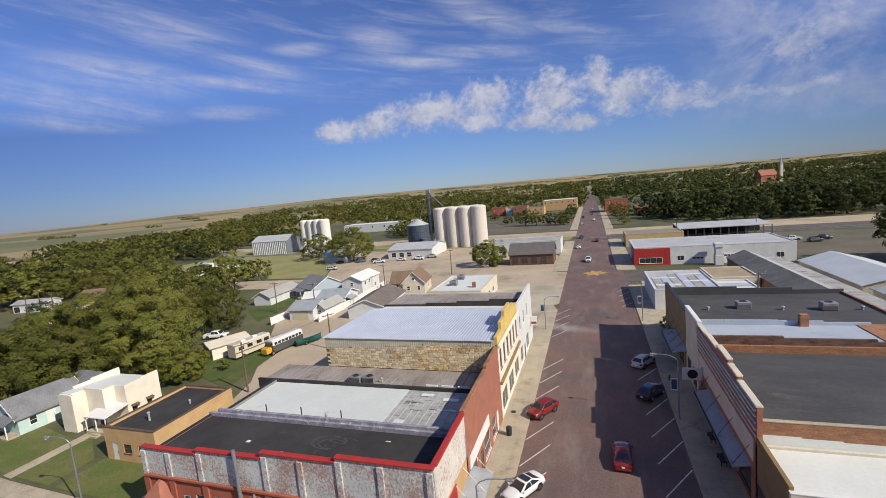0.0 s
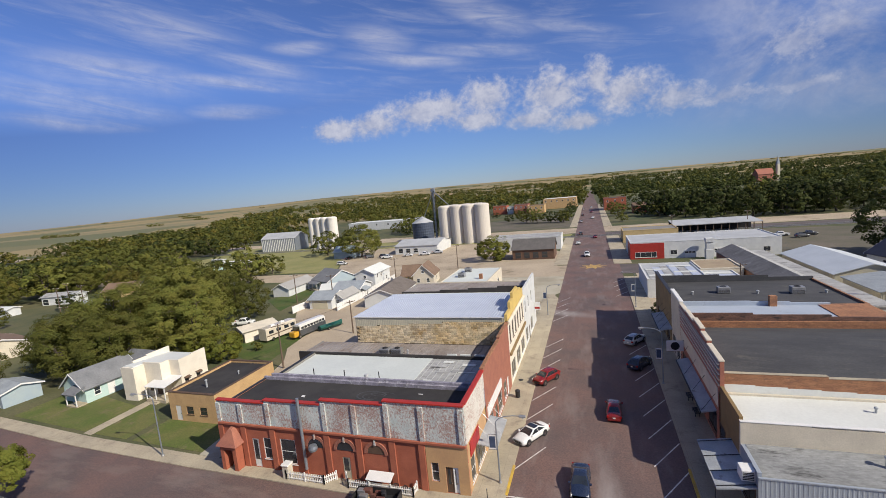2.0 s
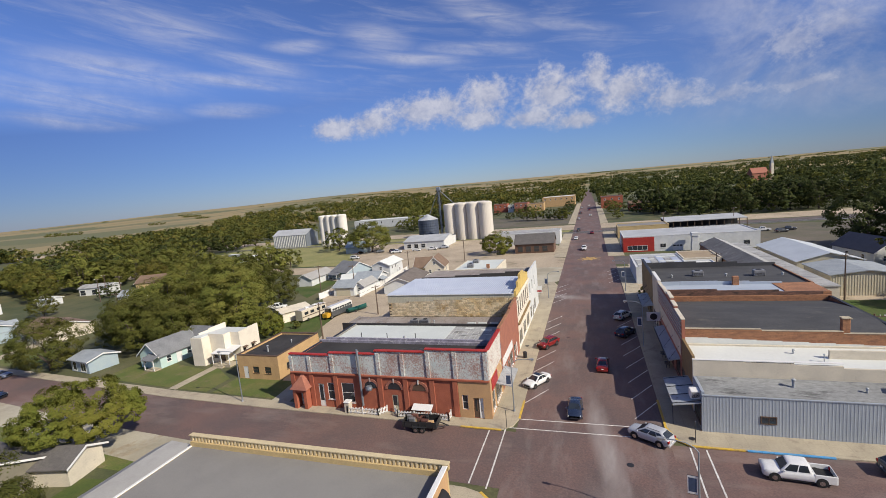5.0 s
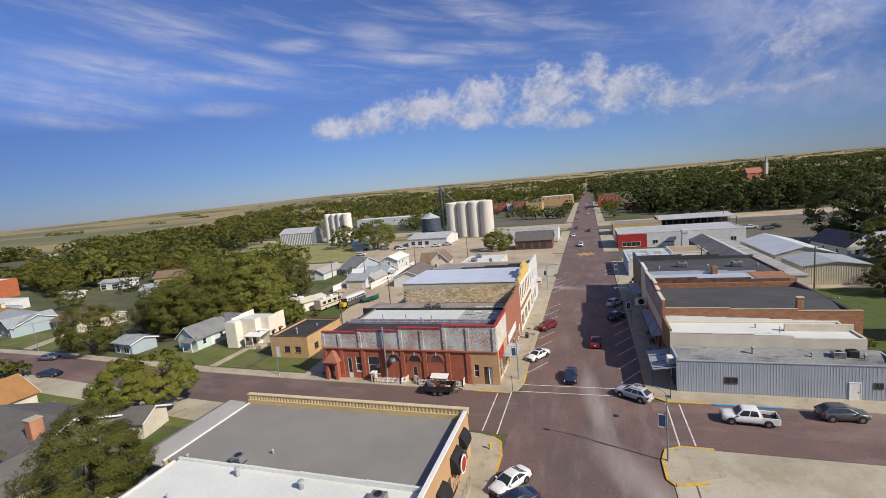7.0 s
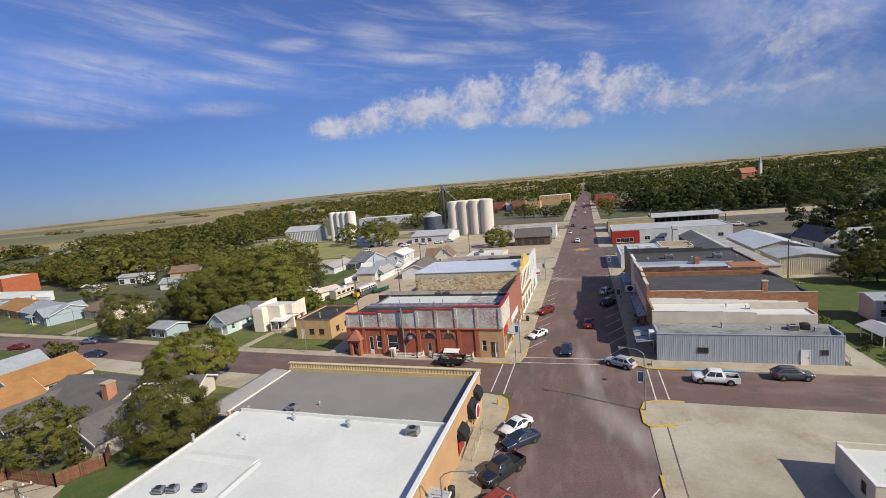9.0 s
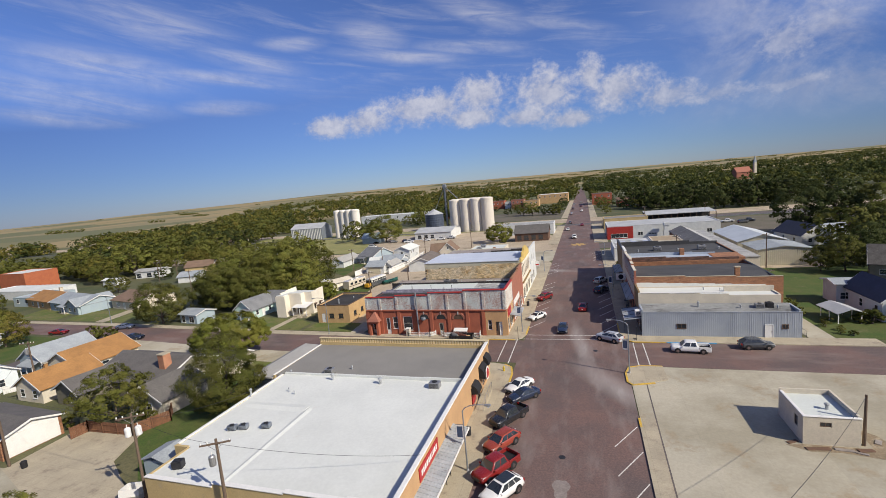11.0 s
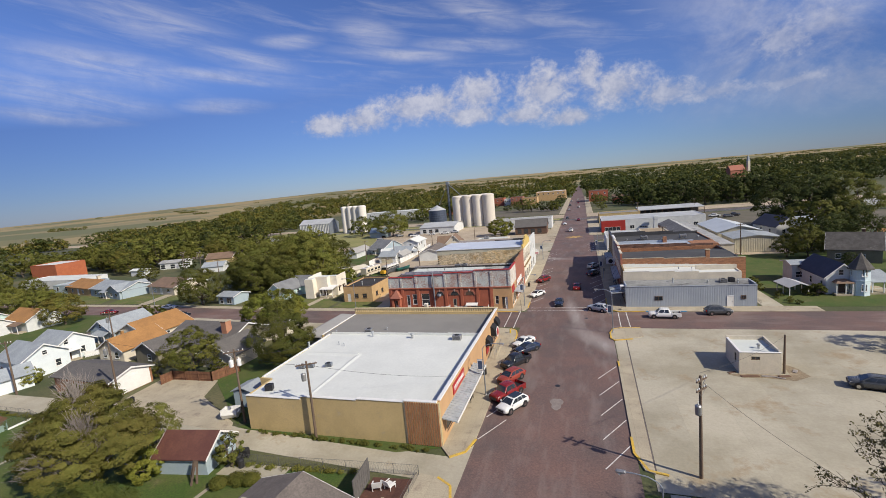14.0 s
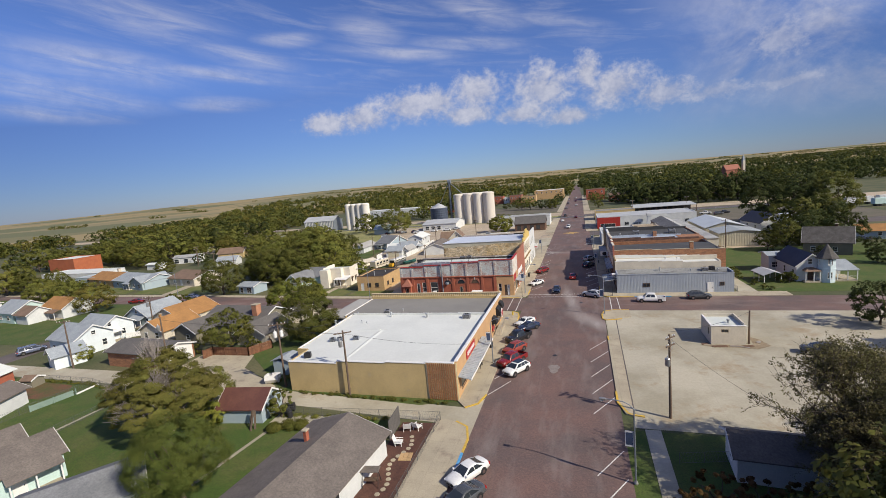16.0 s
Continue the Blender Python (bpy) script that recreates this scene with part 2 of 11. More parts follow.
def flaking_wash(name, brick1, brick2, wash1, wash2, cover=0.46):
    """Brick under an old lime wash that has run and flaked: courses show where it is gone."""
    m = mat(name, wash1, wash2, 0.92, 1.3, 14, 0.22, 0.35, stretch=(1, 1, 0.5))
    nt = m.node_tree
    N, L = nt.nodes.new, nt.links.new
    b = nt.nodes["Principled BSDF"]
    src = b.inputs["Base Color"].links[0].from_socket
    geo, sep, com = N("ShaderNodeNewGeometry"), N("ShaderNodeSeparateXYZ"), N("ShaderNodeCombineXYZ")
    L(geo.outputs["Position"], sep.inputs[0])
    add = N("ShaderNodeMath")
    L(sep.outputs[0], add.inputs[0])
    L(sep.outputs[1], add.inputs[1])
    L(add.outputs[0], com.inputs[0])
    L(sep.outputs[2], com.inputs[1])
    br = N("ShaderNodeTexBrick")
    br.inputs["Scale"].default_value = 1.0
    br.inputs["Brick Width"].default_value, br.inputs["Row Height"].default_value, br.inputs["Mortar Size"].default_value = 0.23, 0.08, 0.008
    br.inputs["Color1"].default_value, br.inputs["Color2"].default_value, br.inputs["Mortar"].default_value = (*brick1, 1), (*brick2, 1), (0.42, 0.36, 0.30, 1)
    L(com.outputs[0], br.inputs["Vector"])

    def field(sx, sz, scale, detail, rough):
        mp, n = N("ShaderNodeMapping"), N("ShaderNodeTexNoise")
        mp.inputs["Scale"].default_value = (sx, sz, 1)
        L(com.outputs[0], mp.inputs[0])
        L(mp.outputs[0], n.inputs["Vector"])
        n.inputs["Scale"].default_value, n.inputs["Detail"].default_value, n.inputs["Roughness"].default_value = scale, detail, rough
        return n.outputs[0]

    def calc(op, a, c):
        n = N("ShaderNodeMath")
        n.operation = op
        for i, k in enumerate((a, c)):
            if isinstance(k, float):
                n.inputs[i].default_value = k
            else:
                L(k, n.inputs[i])
        return n.outputs[0]

    total = calc("ADD", calc("MULTIPLY", field(1, 0.6, 5.5, 9, 0.8), 0.72), calc("MULTIPLY", field(1, 0.8, 0.4, 3, 0.5), 0.28))
    total = calc("ADD", total, calc("MULTIPLY", br.outputs["Fac"], 0.03))
    r = N("ShaderNodeMapRange")
    r.inputs[1].default_value, r.inputs[2].default_value, r.inputs[3].default_value, r.inputs[4].default_value = cover, cover + 0.07, 0.15, 0.92
    L(total, r.inputs[0])
    mx = N("ShaderNodeMix")
    mx.data_type = "RGBA"
    L(r.outputs[0], mx.inputs[0])
    L(br.outputs[0], mx.inputs[6])
    L(src, mx.inputs[7])
    L(mx.outputs[2], b.inputs["Base Color"])


def leaf_mat(name, c1, c2, c3):
    m = bpy.data.materials.new(name)
    m.use_nodes = True
    nt = m.node_tree
    N, L = nt.nodes.new, nt.links.new
    b = nt.nodes["Principled BSDF"]
    geo, oi = N("ShaderNodeNewGeometry"), N("ShaderNodeObjectInfo")
    cr = N("ShaderNodeValToRGB")
    c1, c3 = (tuple(0.5 * (p + q) for p, q in zip(c, c2)) for c in (c1, c3))
    for i, c in enumerate((c1, c2, c3)):
        e = cr.color_ramp.elements[i] if i < 2 else cr.color_ramp.elements.new(1.0)
        e.position, e.color = (0.0, 0.6, 1.0)[i], (*c, 1)
    L(geo.outputs["Random Per Island"], cr.inputs[0])
    hs = N("ShaderNodeHueSaturation")
    L(cr.outputs[0], hs.inputs["Color"])
    n = N("ShaderNodeTexNoise")
    n.inputs["Scale"].default_value = 0.22
    L(geo.outputs["Position"], n.inputs["Vector"])
    r = N("ShaderNodeMapRange")
    for i, k in enumerate((0.3, 0.7, 0.47, 0.503)):
        r.inputs[i + 1].default_value = k
    L(n.outputs[0], r.inputs[0])
    L(r.outputs[0], hs.inputs["Hue"])
    r2 = N("ShaderNodeMapRange")
    r2.inputs[3].default_value, r2.inputs[4].default_value = 0.8, 1.2
    L(oi.outputs["Random"], r2.inputs[0])
    L(r2.outputs[0], hs.inputs["Value"])
    L(hs.outputs[0], b.inputs["Base Color"])
    b.inputs["Roughness"].default_value = 0.75
    b.inputs["Specular IOR Level"].default_value = 0.12
    tr, mx = N("ShaderNodeBsdfTranslucent"), N("ShaderNodeMixShader")
    L(hs.outputs[0], tr.inputs[0])
    mx.inputs[0].default_value = 0.3
    L(b.outputs[0], mx.inputs[1])
    L(tr.outputs[0], mx.inputs[2])
    L(mx.outputs[0], nt.nodes["Material Output"].inputs[0])
    MATS[name] = m
    return m


def paint(name, c, rough=0.25, metal=0.0, coat=0.6):
    m = mat(name, c, tuple(k * 0.93 for k in c), rough, 2.0, 30.0, 0.04, 0.0, metal)
    m.node_tree.nodes["Principled BSDF"].inputs["Coat Weight"].default_value = coat
    return m


def ground_mat():
    """Town grass and bare soil near; stubble and green fields farther out."""
    m = mat("ground_cover", (0.062, 0.076, 0.03), (0.125, 0.115, 0.055), 0.95, 0.05, 2.5, 0.35, 0.3, contrast=(0.4, 0.65))
    nt = m.node_tree
    N, L = nt.nodes.new, nt.links.new
    b = nt.nodes["Principled BSDF"]
    src = b.inputs["Base Color"].links[0].from_socket
    geo = N("ShaderNodeNewGeometry")
    vo = N("ShaderNodeTexVoronoi")
    vo.distance = "CHEBYCHEV"
    vo.inputs["Scale"].default_value = 0.0022
    L(geo.outputs["Position"], vo.inputs["Vector"])
    cr = N("ShaderNodeValToRGB")
    cr.color_ramp.interpolation = "CONSTANT"
    tones = ((0.0, (0.27, 0.21, 0.095)), (0.3, (0.13, 0.135, 0.06)), (0.45, (0.28, 0.22, 0.105)), (0.65, (0.17, 0.155, 0.07)), (0.82, (0.23, 0.19, 0.095)))
    for i, (p, c) in enumerate(tones):
        e = cr.color_ramp.elements[i] if i < 2 else cr.color_ramp.elements.new(p)
        e.position, e.color = p, (*c, 1)
    sp = N("ShaderNodeSeparateColor")
    L(vo.outputs["Color"], sp.inputs[0])
    L(sp.outputs[0], cr.inputs[0])
    ln = N("ShaderNodeVectorMath")
    ln.operation = "LENGTH"
    L(geo.outputs["Position"], ln.inputs[0])
    n = N("ShaderNodeTexNoise")
    n.inputs["Scale"].default_value, n.inputs["Detail"].default_value = 0.004, 4
    L(geo.outputs["Position"], n.inputs["Vector"])
    ma = N("ShaderNodeMath")
    ma.operation = "MULTIPLY_ADD"
    L(n.outputs[0], ma.inputs[0])
    ma.inputs[1].default_value = 400
    L(ln.outputs["Value"], ma.inputs[2])
    r = N("ShaderNodeMapRange")
    r.inputs[1].default_value, r.inputs[2].default_value = 760, 860
    L(ma.outputs[0], r.inputs[0])
    mx = N("ShaderNodeMix")
    mx.data_type = "RGBA"
    L(r.outputs[0], mx.inputs[0])
    L(src, mx.inputs[6])
    L(cr.outputs[0], mx.inputs[7])
    L(mx.outputs[2], b.inputs["Base Color"])
    return m


ground_mat()
paving_brick("street_brick", (0.12, 0.089, 0.083), (0.175, 0.108, 0.092), (0.32, 0.285, 0.265))
paving_brick("cross_brick", (0.12, 0.089, 0.083), (0.175, 0.108, 0.092), (0.28, 0.23, 0.2), (0.05, 0.16, 1), 0.6)
mat("asphalt", (0.098, 0.083, 0.08), (0.13, 0.108, 0.103), 0.9, 0.15, 6)
mat("concrete", (0.42, 0.365, 0.265), (0.35, 0.305, 0.225), 0.9, 0.25, 6, 0.15, 0.15, stain=(0.5, (0.26, 0.215, 0.165), 0.56))
mat("lot_concrete", (0.425, 0.39, 0.305), (0.32, 0.29, 0.215), 0.9, 0.085, 3, 0.1, 0.06, contrast=(0.42, 0.6), stain=(0.16, (0.30, 0.235, 0.15), 0.55))
mat("road_mend", (0.25, 0.215, 0.195), (0.20, 0.17, 0.155), 0.9, 1.2, 6, 0.2, 0.1)
mat("gravel", (0.44, 0.36, 0.26), (0.35, 0.285, 0.205), 0.95, 0.06, 5, 0.3, 0.3, stain=(0.12, (0.19, 0.16, 0.095), 0.58))
mat("lawn", (0.05, 0.088, 0.014), (0.082, 0.098, 0.024), 0.95, 0.22, 5, 0.4, 0.4, stain=(0.3, (0.115, 0.11, 0.045), 0.57))
mat("verge", (0.088, 0.12, 0.024), (0.135, 0.135, 0.042), 0.95, 0.22, 5, 0.4, 0.4, stain=(0.3, (0.17, 0.14, 0.075), 0.54))
mat("garden_soil", (0.15, 0.07, 0.04), (0.075, 0.085, 0.025), 0.95, 0.25, 5, 0.35, 0.4)
mat("dry_grass", (0.27, 0.25, 0.10), (0.21, 0.21, 0.075), 0.95, 0.08, 4, 0.35, 0.3)
mat("dust_dirt", (0.26, 0.20, 0.13), (0.20, 0.155, 0.10), 0.95, 0.5, 5, 0.3, 0.25, stain=(0.9, (0.33, 0.28, 0.2), 0.52))
mat("dirt", (0.14, 0.12, 0.09), (0.10, 0.095, 0.06), 0.95, 0.06, 3, 0.3, 0.25, stain=(0.1, (0.085, 0.08, 0.075), 0.55))
mat("brown_siding", (0.15, 0.085, 0.055), (0.11, 0.065, 0.045), 0.85, 0.6, 8, 0.2, 0.1)
mat("soil", (0.11, 0.05, 0.035), (0.08, 0.038, 0.028), 0.95, 0.8, 6, 0.35, 0.4)
mat("white_line", (0.68, 0.66, 0.62), (0.50, 0.47, 0.44), 0.7, 1.5, 8, 0.25)
mat("faded_yellow", (0.5, 0.33, 0.09), (0.32, 0.2, 0.1), 0.8, 0.8, 6, 0.4)
mat("yellow_line", (0.62, 0.40, 0.05), (0.48, 0.32, 0.08), 0.7, 1.5, 8, 0.25)
mat("blue_line", (0.07, 0.28, 0.55), (0.12, 0.33, 0.55), 0.7, 1.5, 8, 0.25)
mat("red_brick", (0.37, 0.115, 0.065), (0.31, 0.095, 0.055), 0.85, 0.8, 12, 0.22, 0.2)
flaking_wash("washed_brick", (0.33, 0.12, 0.085), (0.25, 0.09, 0.065), (0.60, 0.64, 0.60), (0.47, 0.55, 0.53))
mat("parapet_render", (0.30, 0.285, 0.34), (0.19, 0.18, 0.215), 0.9, 1.2, 9, 0.3, 0.3, stain=(2.0, (0.52, 0.51, 0.54), 0.56))
mat("coated_roof", (0.60, 0.63, 0.59), (0.53, 0.56, 0.53), 0.7, 0.12, 3, 0.06, 0.08, stain=(0.6, (0.42, 0.43, 0.41), 0.62))
mat("weathered_roof", (0.19, 0.185, 0.18), (0.13, 0.125, 0.12), 0.85, 0.5, 5, 0.25, 0.2, stain=(0.7, (0.28, 0.275, 0.265), 0.58), stretch=(0.5, 1, 1))
flaking_wash("white_brick", (0.36, 0.16, 0.11), (0.28, 0.12, 0.085), (0.66, 0.64, 0.58), (0.56, 0.54, 0.48), 0.42)
mat("hall_brick", (0.40, 0.125, 0.055), (0.35, 0.105, 0.05), 0.85, 0.8, 12, 0.15, 0.2)
mat("faded_brick", (0.35, 0.14, 0.09), (0.29, 0.115, 0.08), 0.85, 0.8, 12, 0.22, 0.2)
mat("brown_brick", (0.34, 0.165, 0.085), (0.24, 0.115, 0.064), 0.88, 1.6, 14, 0.45, 0.3, stain=(2.4, (0.17, 0.095, 0.065), 0.55), stretch=(0.5, 0.5, 1.8))
mat("burnt_brick", (0.17, 0.095, 0.068), (0.10, 0.058, 0.045), 0.9, 1.4, 12, 0.5, 0.35, stain=(1.5, (0.035, 0.028, 0.025), 0.52), stretch=(0.5, 0.5, 1.8))
mat("pale_blue_roof", (0.37, 0.42, 0.49), (0.33, 0.375, 0.44), 0.7, 0.25, 4, 0.08, 0.08, stain=(0.6, (0.28, 0.31, 0.36), 0.6))
mat("old_shingle", (0.105, 0.098, 0.09), (0.07, 0.064, 0.058), 0.92, 0.8, 7, 0.4, 0.35, stain=(1.2, (0.15, 0.14, 0.125), 0.58))
mat("ice_siding", (0.62, 0.72, 0.74), (0.56, 0.66, 0.68), 0.7, 0.6, 8, 0.08, 0.05)
mat("tan_brick", (0.53, 0.35, 0.17), (0.46, 0.30, 0.145), 0.88, 0.8, 10, 0.2, 0.2)
mat("peach_stucco", (0.50, 0.31, 0.155), (0.44, 0.27, 0.14), 0.9, 0.5, 8, 0.12, 0.12)
mat("tan_block", (0.52, 0.39, 0.19), (0.45, 0.34, 0.165), 0.9, 0.35, 7, 0.14, 0.15, stain=(0.7, (0.42, 0.34, 0.22), 0.6))
mat("cream_stucco", (0.60, 0.54, 0.43), (0.52, 0.47, 0.38), 0.9, 0.5, 8, 0.14, 0.12, stain=(0.9, (0.42, 0.37, 0.30), 0.6))
mat("cream_block", (0.74, 0.68, 0.56), (0.67, 0.61, 0.50), 0.9, 0.5, 8, 0.12, 0.1)
mat("lime_stone", (0.64, 0.53, 0.34), (0.54, 0.40, 0.21), 0.92, 0.7, 7, 0.25, 0.4, vary=0.28, stain=(0.35, (0.36, 0.20, 0.05), 0.57))
mat("lime_stone_rest", (0.62, 0.53, 0.37), (0.52, 0.41, 0.25), 0.92, 0.7, 7, 0.25, 0.4, island=0.28, stain=(0.35, (0.36, 0.20, 0.05), 0.57))
mat("mortar", (0.17, 0.13, 0.085), None, 0.95, 1.0, 8)
mat("yellow_paint", (0.62, 0.45, 0.14), (0.54, 0.39, 0.13), 0.8, 0.6, 9, 0.15)
# brownish yellow, far darker than yellow_paint, for two street fronts and a cornice
mat("brown_yellow", (0.24, 0.16, 0.07), (0.19, 0.13, 0.06), 0.8, 0.6, 9, 0.15)
mat("red_paint", (0.40, 0.035, 0.025), (0.33, 0.03, 0.022), 0.55, 0.9, 10, 0.15)
mat("black_roof", (0.028, 0.026, 0.026), (0.045, 0.042, 0.04), 0.92, 0.25, 8, 0.3, 0.3, stain=(0.35, (0.075, 0.068, 0.062), 0.6))
mat("dark_roof", (0.05, 0.051, 0.055), (0.068, 0.069, 0.072), 0.9, 0.35, 7, 0.3, 0.3, stain=(0.6, (0.085, 0.083, 0.078), 0.56), stretch=(0.45, 0.9, 1))
mat("tan_roof", (0.34, 0.27, 0.18), (0.29, 0.225, 0.15), 0.95, 0.3, 6, 0.12, 0.1)
mat("mid_roof", (0.235, 0.225, 0.205), (0.205, 0.195, 0.18), 0.9, 0.15, 8, 0.1, 0.15)
mat("hall_roof", (0.55, 0.585, 0.60), (0.49, 0.525, 0.54), 0.5, 0.3, 5, 0.06, 0.0)
mat("white_roof", (0.65, 0.665, 0.625), (0.585, 0.60, 0.565), 0.7, 0.12, 3, 0.06, 0.08, stain=(0.5, (0.55, 0.52, 0.46), 0.64))
mat("stained_roof", (0.25, 0.255, 0.25), (0.16, 0.163, 0.16), 0.8, 0.35, 5, 0.3, 0.2, stain=(0.8, (0.08, 0.08, 0.078), 0.54), stretch=(0.35, 1.0, 1))
mat("patchy_roof", (0.40, 0.40, 0.385), (0.29, 0.29, 0.28), 0.75, 0.5, 5, 0.18, 0.15, stain=(0.9, (0.15, 0.145, 0.135), 0.54), stretch=(0.4, 1.0, 1))
mat("silver_roof", (0.46, 0.47, 0.47), (0.39, 0.40, 0.40), 0.6, 0.2, 4, 0.12, 0.08, metal=0.05, stain=(0.5, (0.26, 0.24, 0.23), 0.63))
mat("rusty_roof", (0.30, 0.27, 0.25), (0.22, 0.19, 0.17), 0.75, 0.4, 6, 0.25, 0.15, stain=(0.8, (0.16, 0.10, 0.07), 0.58), stretch=(1, 0.4, 1))
mat("blue_metal_roof", (0.54, 0.58, 0.65), (0.49, 0.53, 0.61), 0.45, 0.3, 5, 0.06, 0.0, metal=0.25)
mat("grey_siding", (0.335, 0.37, 0.41), (0.30, 0.335, 0.38), 0.55, 0.4, 8, 0.08, 0.0, metal=0.1)
mat("beige_siding", (0.50, 0.46, 0.34), (0.44, 0.41, 0.31), 0.6, 0.4, 8, 0.08, 0.0)
mat("white_siding", (0.62, 0.63, 0.61), (0.55, 0.56, 0.55), 0.7, 0.6, 8, 0.08, 0.05)
mat("bluegrey_siding", (0.34, 0.41, 0.43), (0.31, 0.38, 0.43), 0.7, 0.6, 8, 0.08, 0.05)
mat("pale_siding", (0.66, 0.71, 0.72), (0.60, 0.65, 0.66), 0.7, 0.6, 8, 0.08, 0.05)
mat("mint_siding", (0.48, 0.62, 0.58), (0.43, 0.56, 0.53), 0.7, 0.6, 8, 0.08, 0.05)
mat("olive_siding", (0.21, 0.19, 0.135), (0.17, 0.155, 0.115), 0.8, 0.6, 8, 0.12, 0.05)
mat("grey_shingle", (0.20, 0.205, 0.21), (0.155, 0.16, 0.165), 0.9, 0.5, 5, 0.25, 0.3)
mat("pale_sheet", (0.36, 0.35, 0.325), (0.31, 0.30, 0.28), 0.8, 0.3, 6, 0.1, 0.1)
mat("lightgrey_shingle", (0.31, 0.34, 0.36), (0.26, 0.285, 0.305), 0.9, 0.5, 5, 0.2, 0.25)
mat("salmon_brick", (0.44, 0.22, 0.13), (0.37, 0.17, 0.10), 0.88, 0.8, 12, 0.2, 0.2)
mat("dark_shingle", (0.128, 0.118, 0.11), (0.105, 0.098, 0.092), 0.9, 0.5, 5, 0.3, 0.3)
mat("brown_shingle", (0.21, 0.14, 0.095), (0.17, 0.115, 0.08), 0.9, 0.5, 5, 0.25, 0.3)
mat("taupe_shingle", (0.17, 0.145, 0.125), (0.135, 0.115, 0.10), 0.9, 0.5, 5, 0.3, 0.3)
mat("orange_shingle", (0.36, 0.185, 0.065), (0.29, 0.15, 0.055), 0.9, 0.5, 5, 0.2, 0.25)
mat("navy_shingle", (0.055, 0.06, 0.085), (0.045, 0.05, 0.07), 0.85, 0.5, 5, 0.25, 0.3)
mat("rust_metal", (0.13, 0.055, 0.04), (0.10, 0.04, 0.032), 0.7, 0.6, 6, 0.25, 0.1, stretch=(1, 1, 0.3))
mat("silo_white", (0.66, 0.61, 0.53), (0.58, 0.53, 0.46), 0.85, 0.1, 4, 0.08, 0.05, stretch=(1, 1, 0.25))
mat("silo_bright", (0.76, 0.72, 0.65), (0.68, 0.64, 0.58), 0.85, 0.1, 4, 0.08, 0.05, stretch=(1, 1, 0.25))
mat("galvanised", (0.30, 0.33, 0.37), (0.25, 0.28, 0.315), 0.45, 0.5, 6, 0.12, 0.0, metal=0.55)
mat("blue_steel", (0.085, 0.105, 0.15), (0.065, 0.08, 0.115), 0.5, 0.5, 6, 0.12, 0.0, metal=0.3)
mat("steel_grey", (0.38, 0.38, 0.38), None, 0.45, 1.0, 12, 0.1, 0.0, metal=0.6)
mat("dark_metal", (0.045, 0.045, 0.048), None, 0.5, 1.0, 12, 0.2, 0.0, metal=0.4)
mat("wood_pole", (0.15, 0.105, 0.075), (0.11, 0.08, 0.058), 0.9, 2.0, 14, 0.3, 0.3, stretch=(3, 3, 0.3))
mat("fence_wire", (0.15, 0.15, 0.15), None, 0.6, 1.0, 12, 0.1, 0.0, metal=0.4)
mat("dull_mint", (0.22, 0.29, 0.25), (0.18, 0.25, 0.21), 0.7, 0.6, 8, 0.1)
mat("fence_wood", (0.20, 0.095, 0.05), (0.15, 0.07, 0.04), 0.88, 1.0, 10, 0.25, 0.2, vary=0.15)
mat("slat_cream", (0.64, 0.53, 0.32), (0.56, 0.46, 0.28), 0.75, 0.8, 9, 0.1, 0.05, vary=0.06)
mat("slat_brown", (0.33, 0.16, 0.07), (0.27, 0.13, 0.06), 0.75, 0.8, 9, 0.15, 0.05, vary=0.1)
mat("white_trim", (0.72, 0.71, 0.68), (0.67, 0.665, 0.64), 0.6, 1.2, 10, 0.08, 0.03)
mat("brown_trim", (0.12, 0.075, 0.05), None, 0.7, 1.2, 10, 0.12, 0.03)
mat("awning_grey", (0.42, 0.44, 0.45), (0.34, 0.36, 0.37), 0.6, 0.7, 8, 0.15, 0.0, metal=0.2, stain=(0.9, (0.18, 0.17, 0.16), 0.58))
mat("black_cloth", (0.018, 0.018, 0.02), None, 0.7, 1.0, 10, 0.15, 0.05)
mat("window_glass", (0.022, 0.027, 0.032), (0.03, 0.036, 0.042), 0.08, 0.5, 3, 0.05, 0.0, spec=0.9)
mat("rubber", (0.018, 0.018, 0.018), None, 0.8, 3.0, 20, 0.15, 0.0)
mat("chrome", (0.55, 0.55, 0.56), None, 0.2, 3.0, 20, 0.05, 0.0, metal=1.0)
mat("lamp_glass", (0.75, 0.75, 0.72), None, 0.15, 3.0, 20, 0.02, 0.0)
mat("tail_red", (0.35, 0.015, 0.012), None, 0.2, 3.0, 20, 0.02, 0.0)
mat("banner_blue", (0.05, 0.075, 0.14), (0.04, 0.06, 0.11), 0.7, 2.0, 10, 0.08, 0.0)
mat("sign_red", (0.42, 0.03, 0.03), None, 0.5, 2.0, 10, 0.06, 0.0)
mat("bark", (0.10, 0.078, 0.058), (0.07, 0.055, 0.042), 0.95, 1.5, 8, 0.3, 0.4)
mat("dead_wood", (0.27, 0.235, 0.205), (0.20, 0.175, 0.155), 0.95, 1.5, 8, 0.25, 0.3)
mat("hydrant_yellow", (0.62, 0.45, 0.03), None, 0.5, 2.0, 10, 0.08, 0.0)
mat("green_tarp", (0.02, 0.11, 0.085), None, 0.6, 1.0, 8, 0.15, 0.05)
leaf_mat("leaf_mid", (0.098, 0.125, 0.028), (0.152, 0.167, 0.037), (0.212, 0.204, 0.048))
leaf_mat("leaf_juniper", (0.085, 0.096, 0.024), (0.14, 0.143, 0.033), (0.205, 0.195, 0.05))
leaf_mat("leaf_dark", (0.074, 0.095, 0.023), (0.114, 0.127, 0.029), (0.16, 0.153, 0.038))
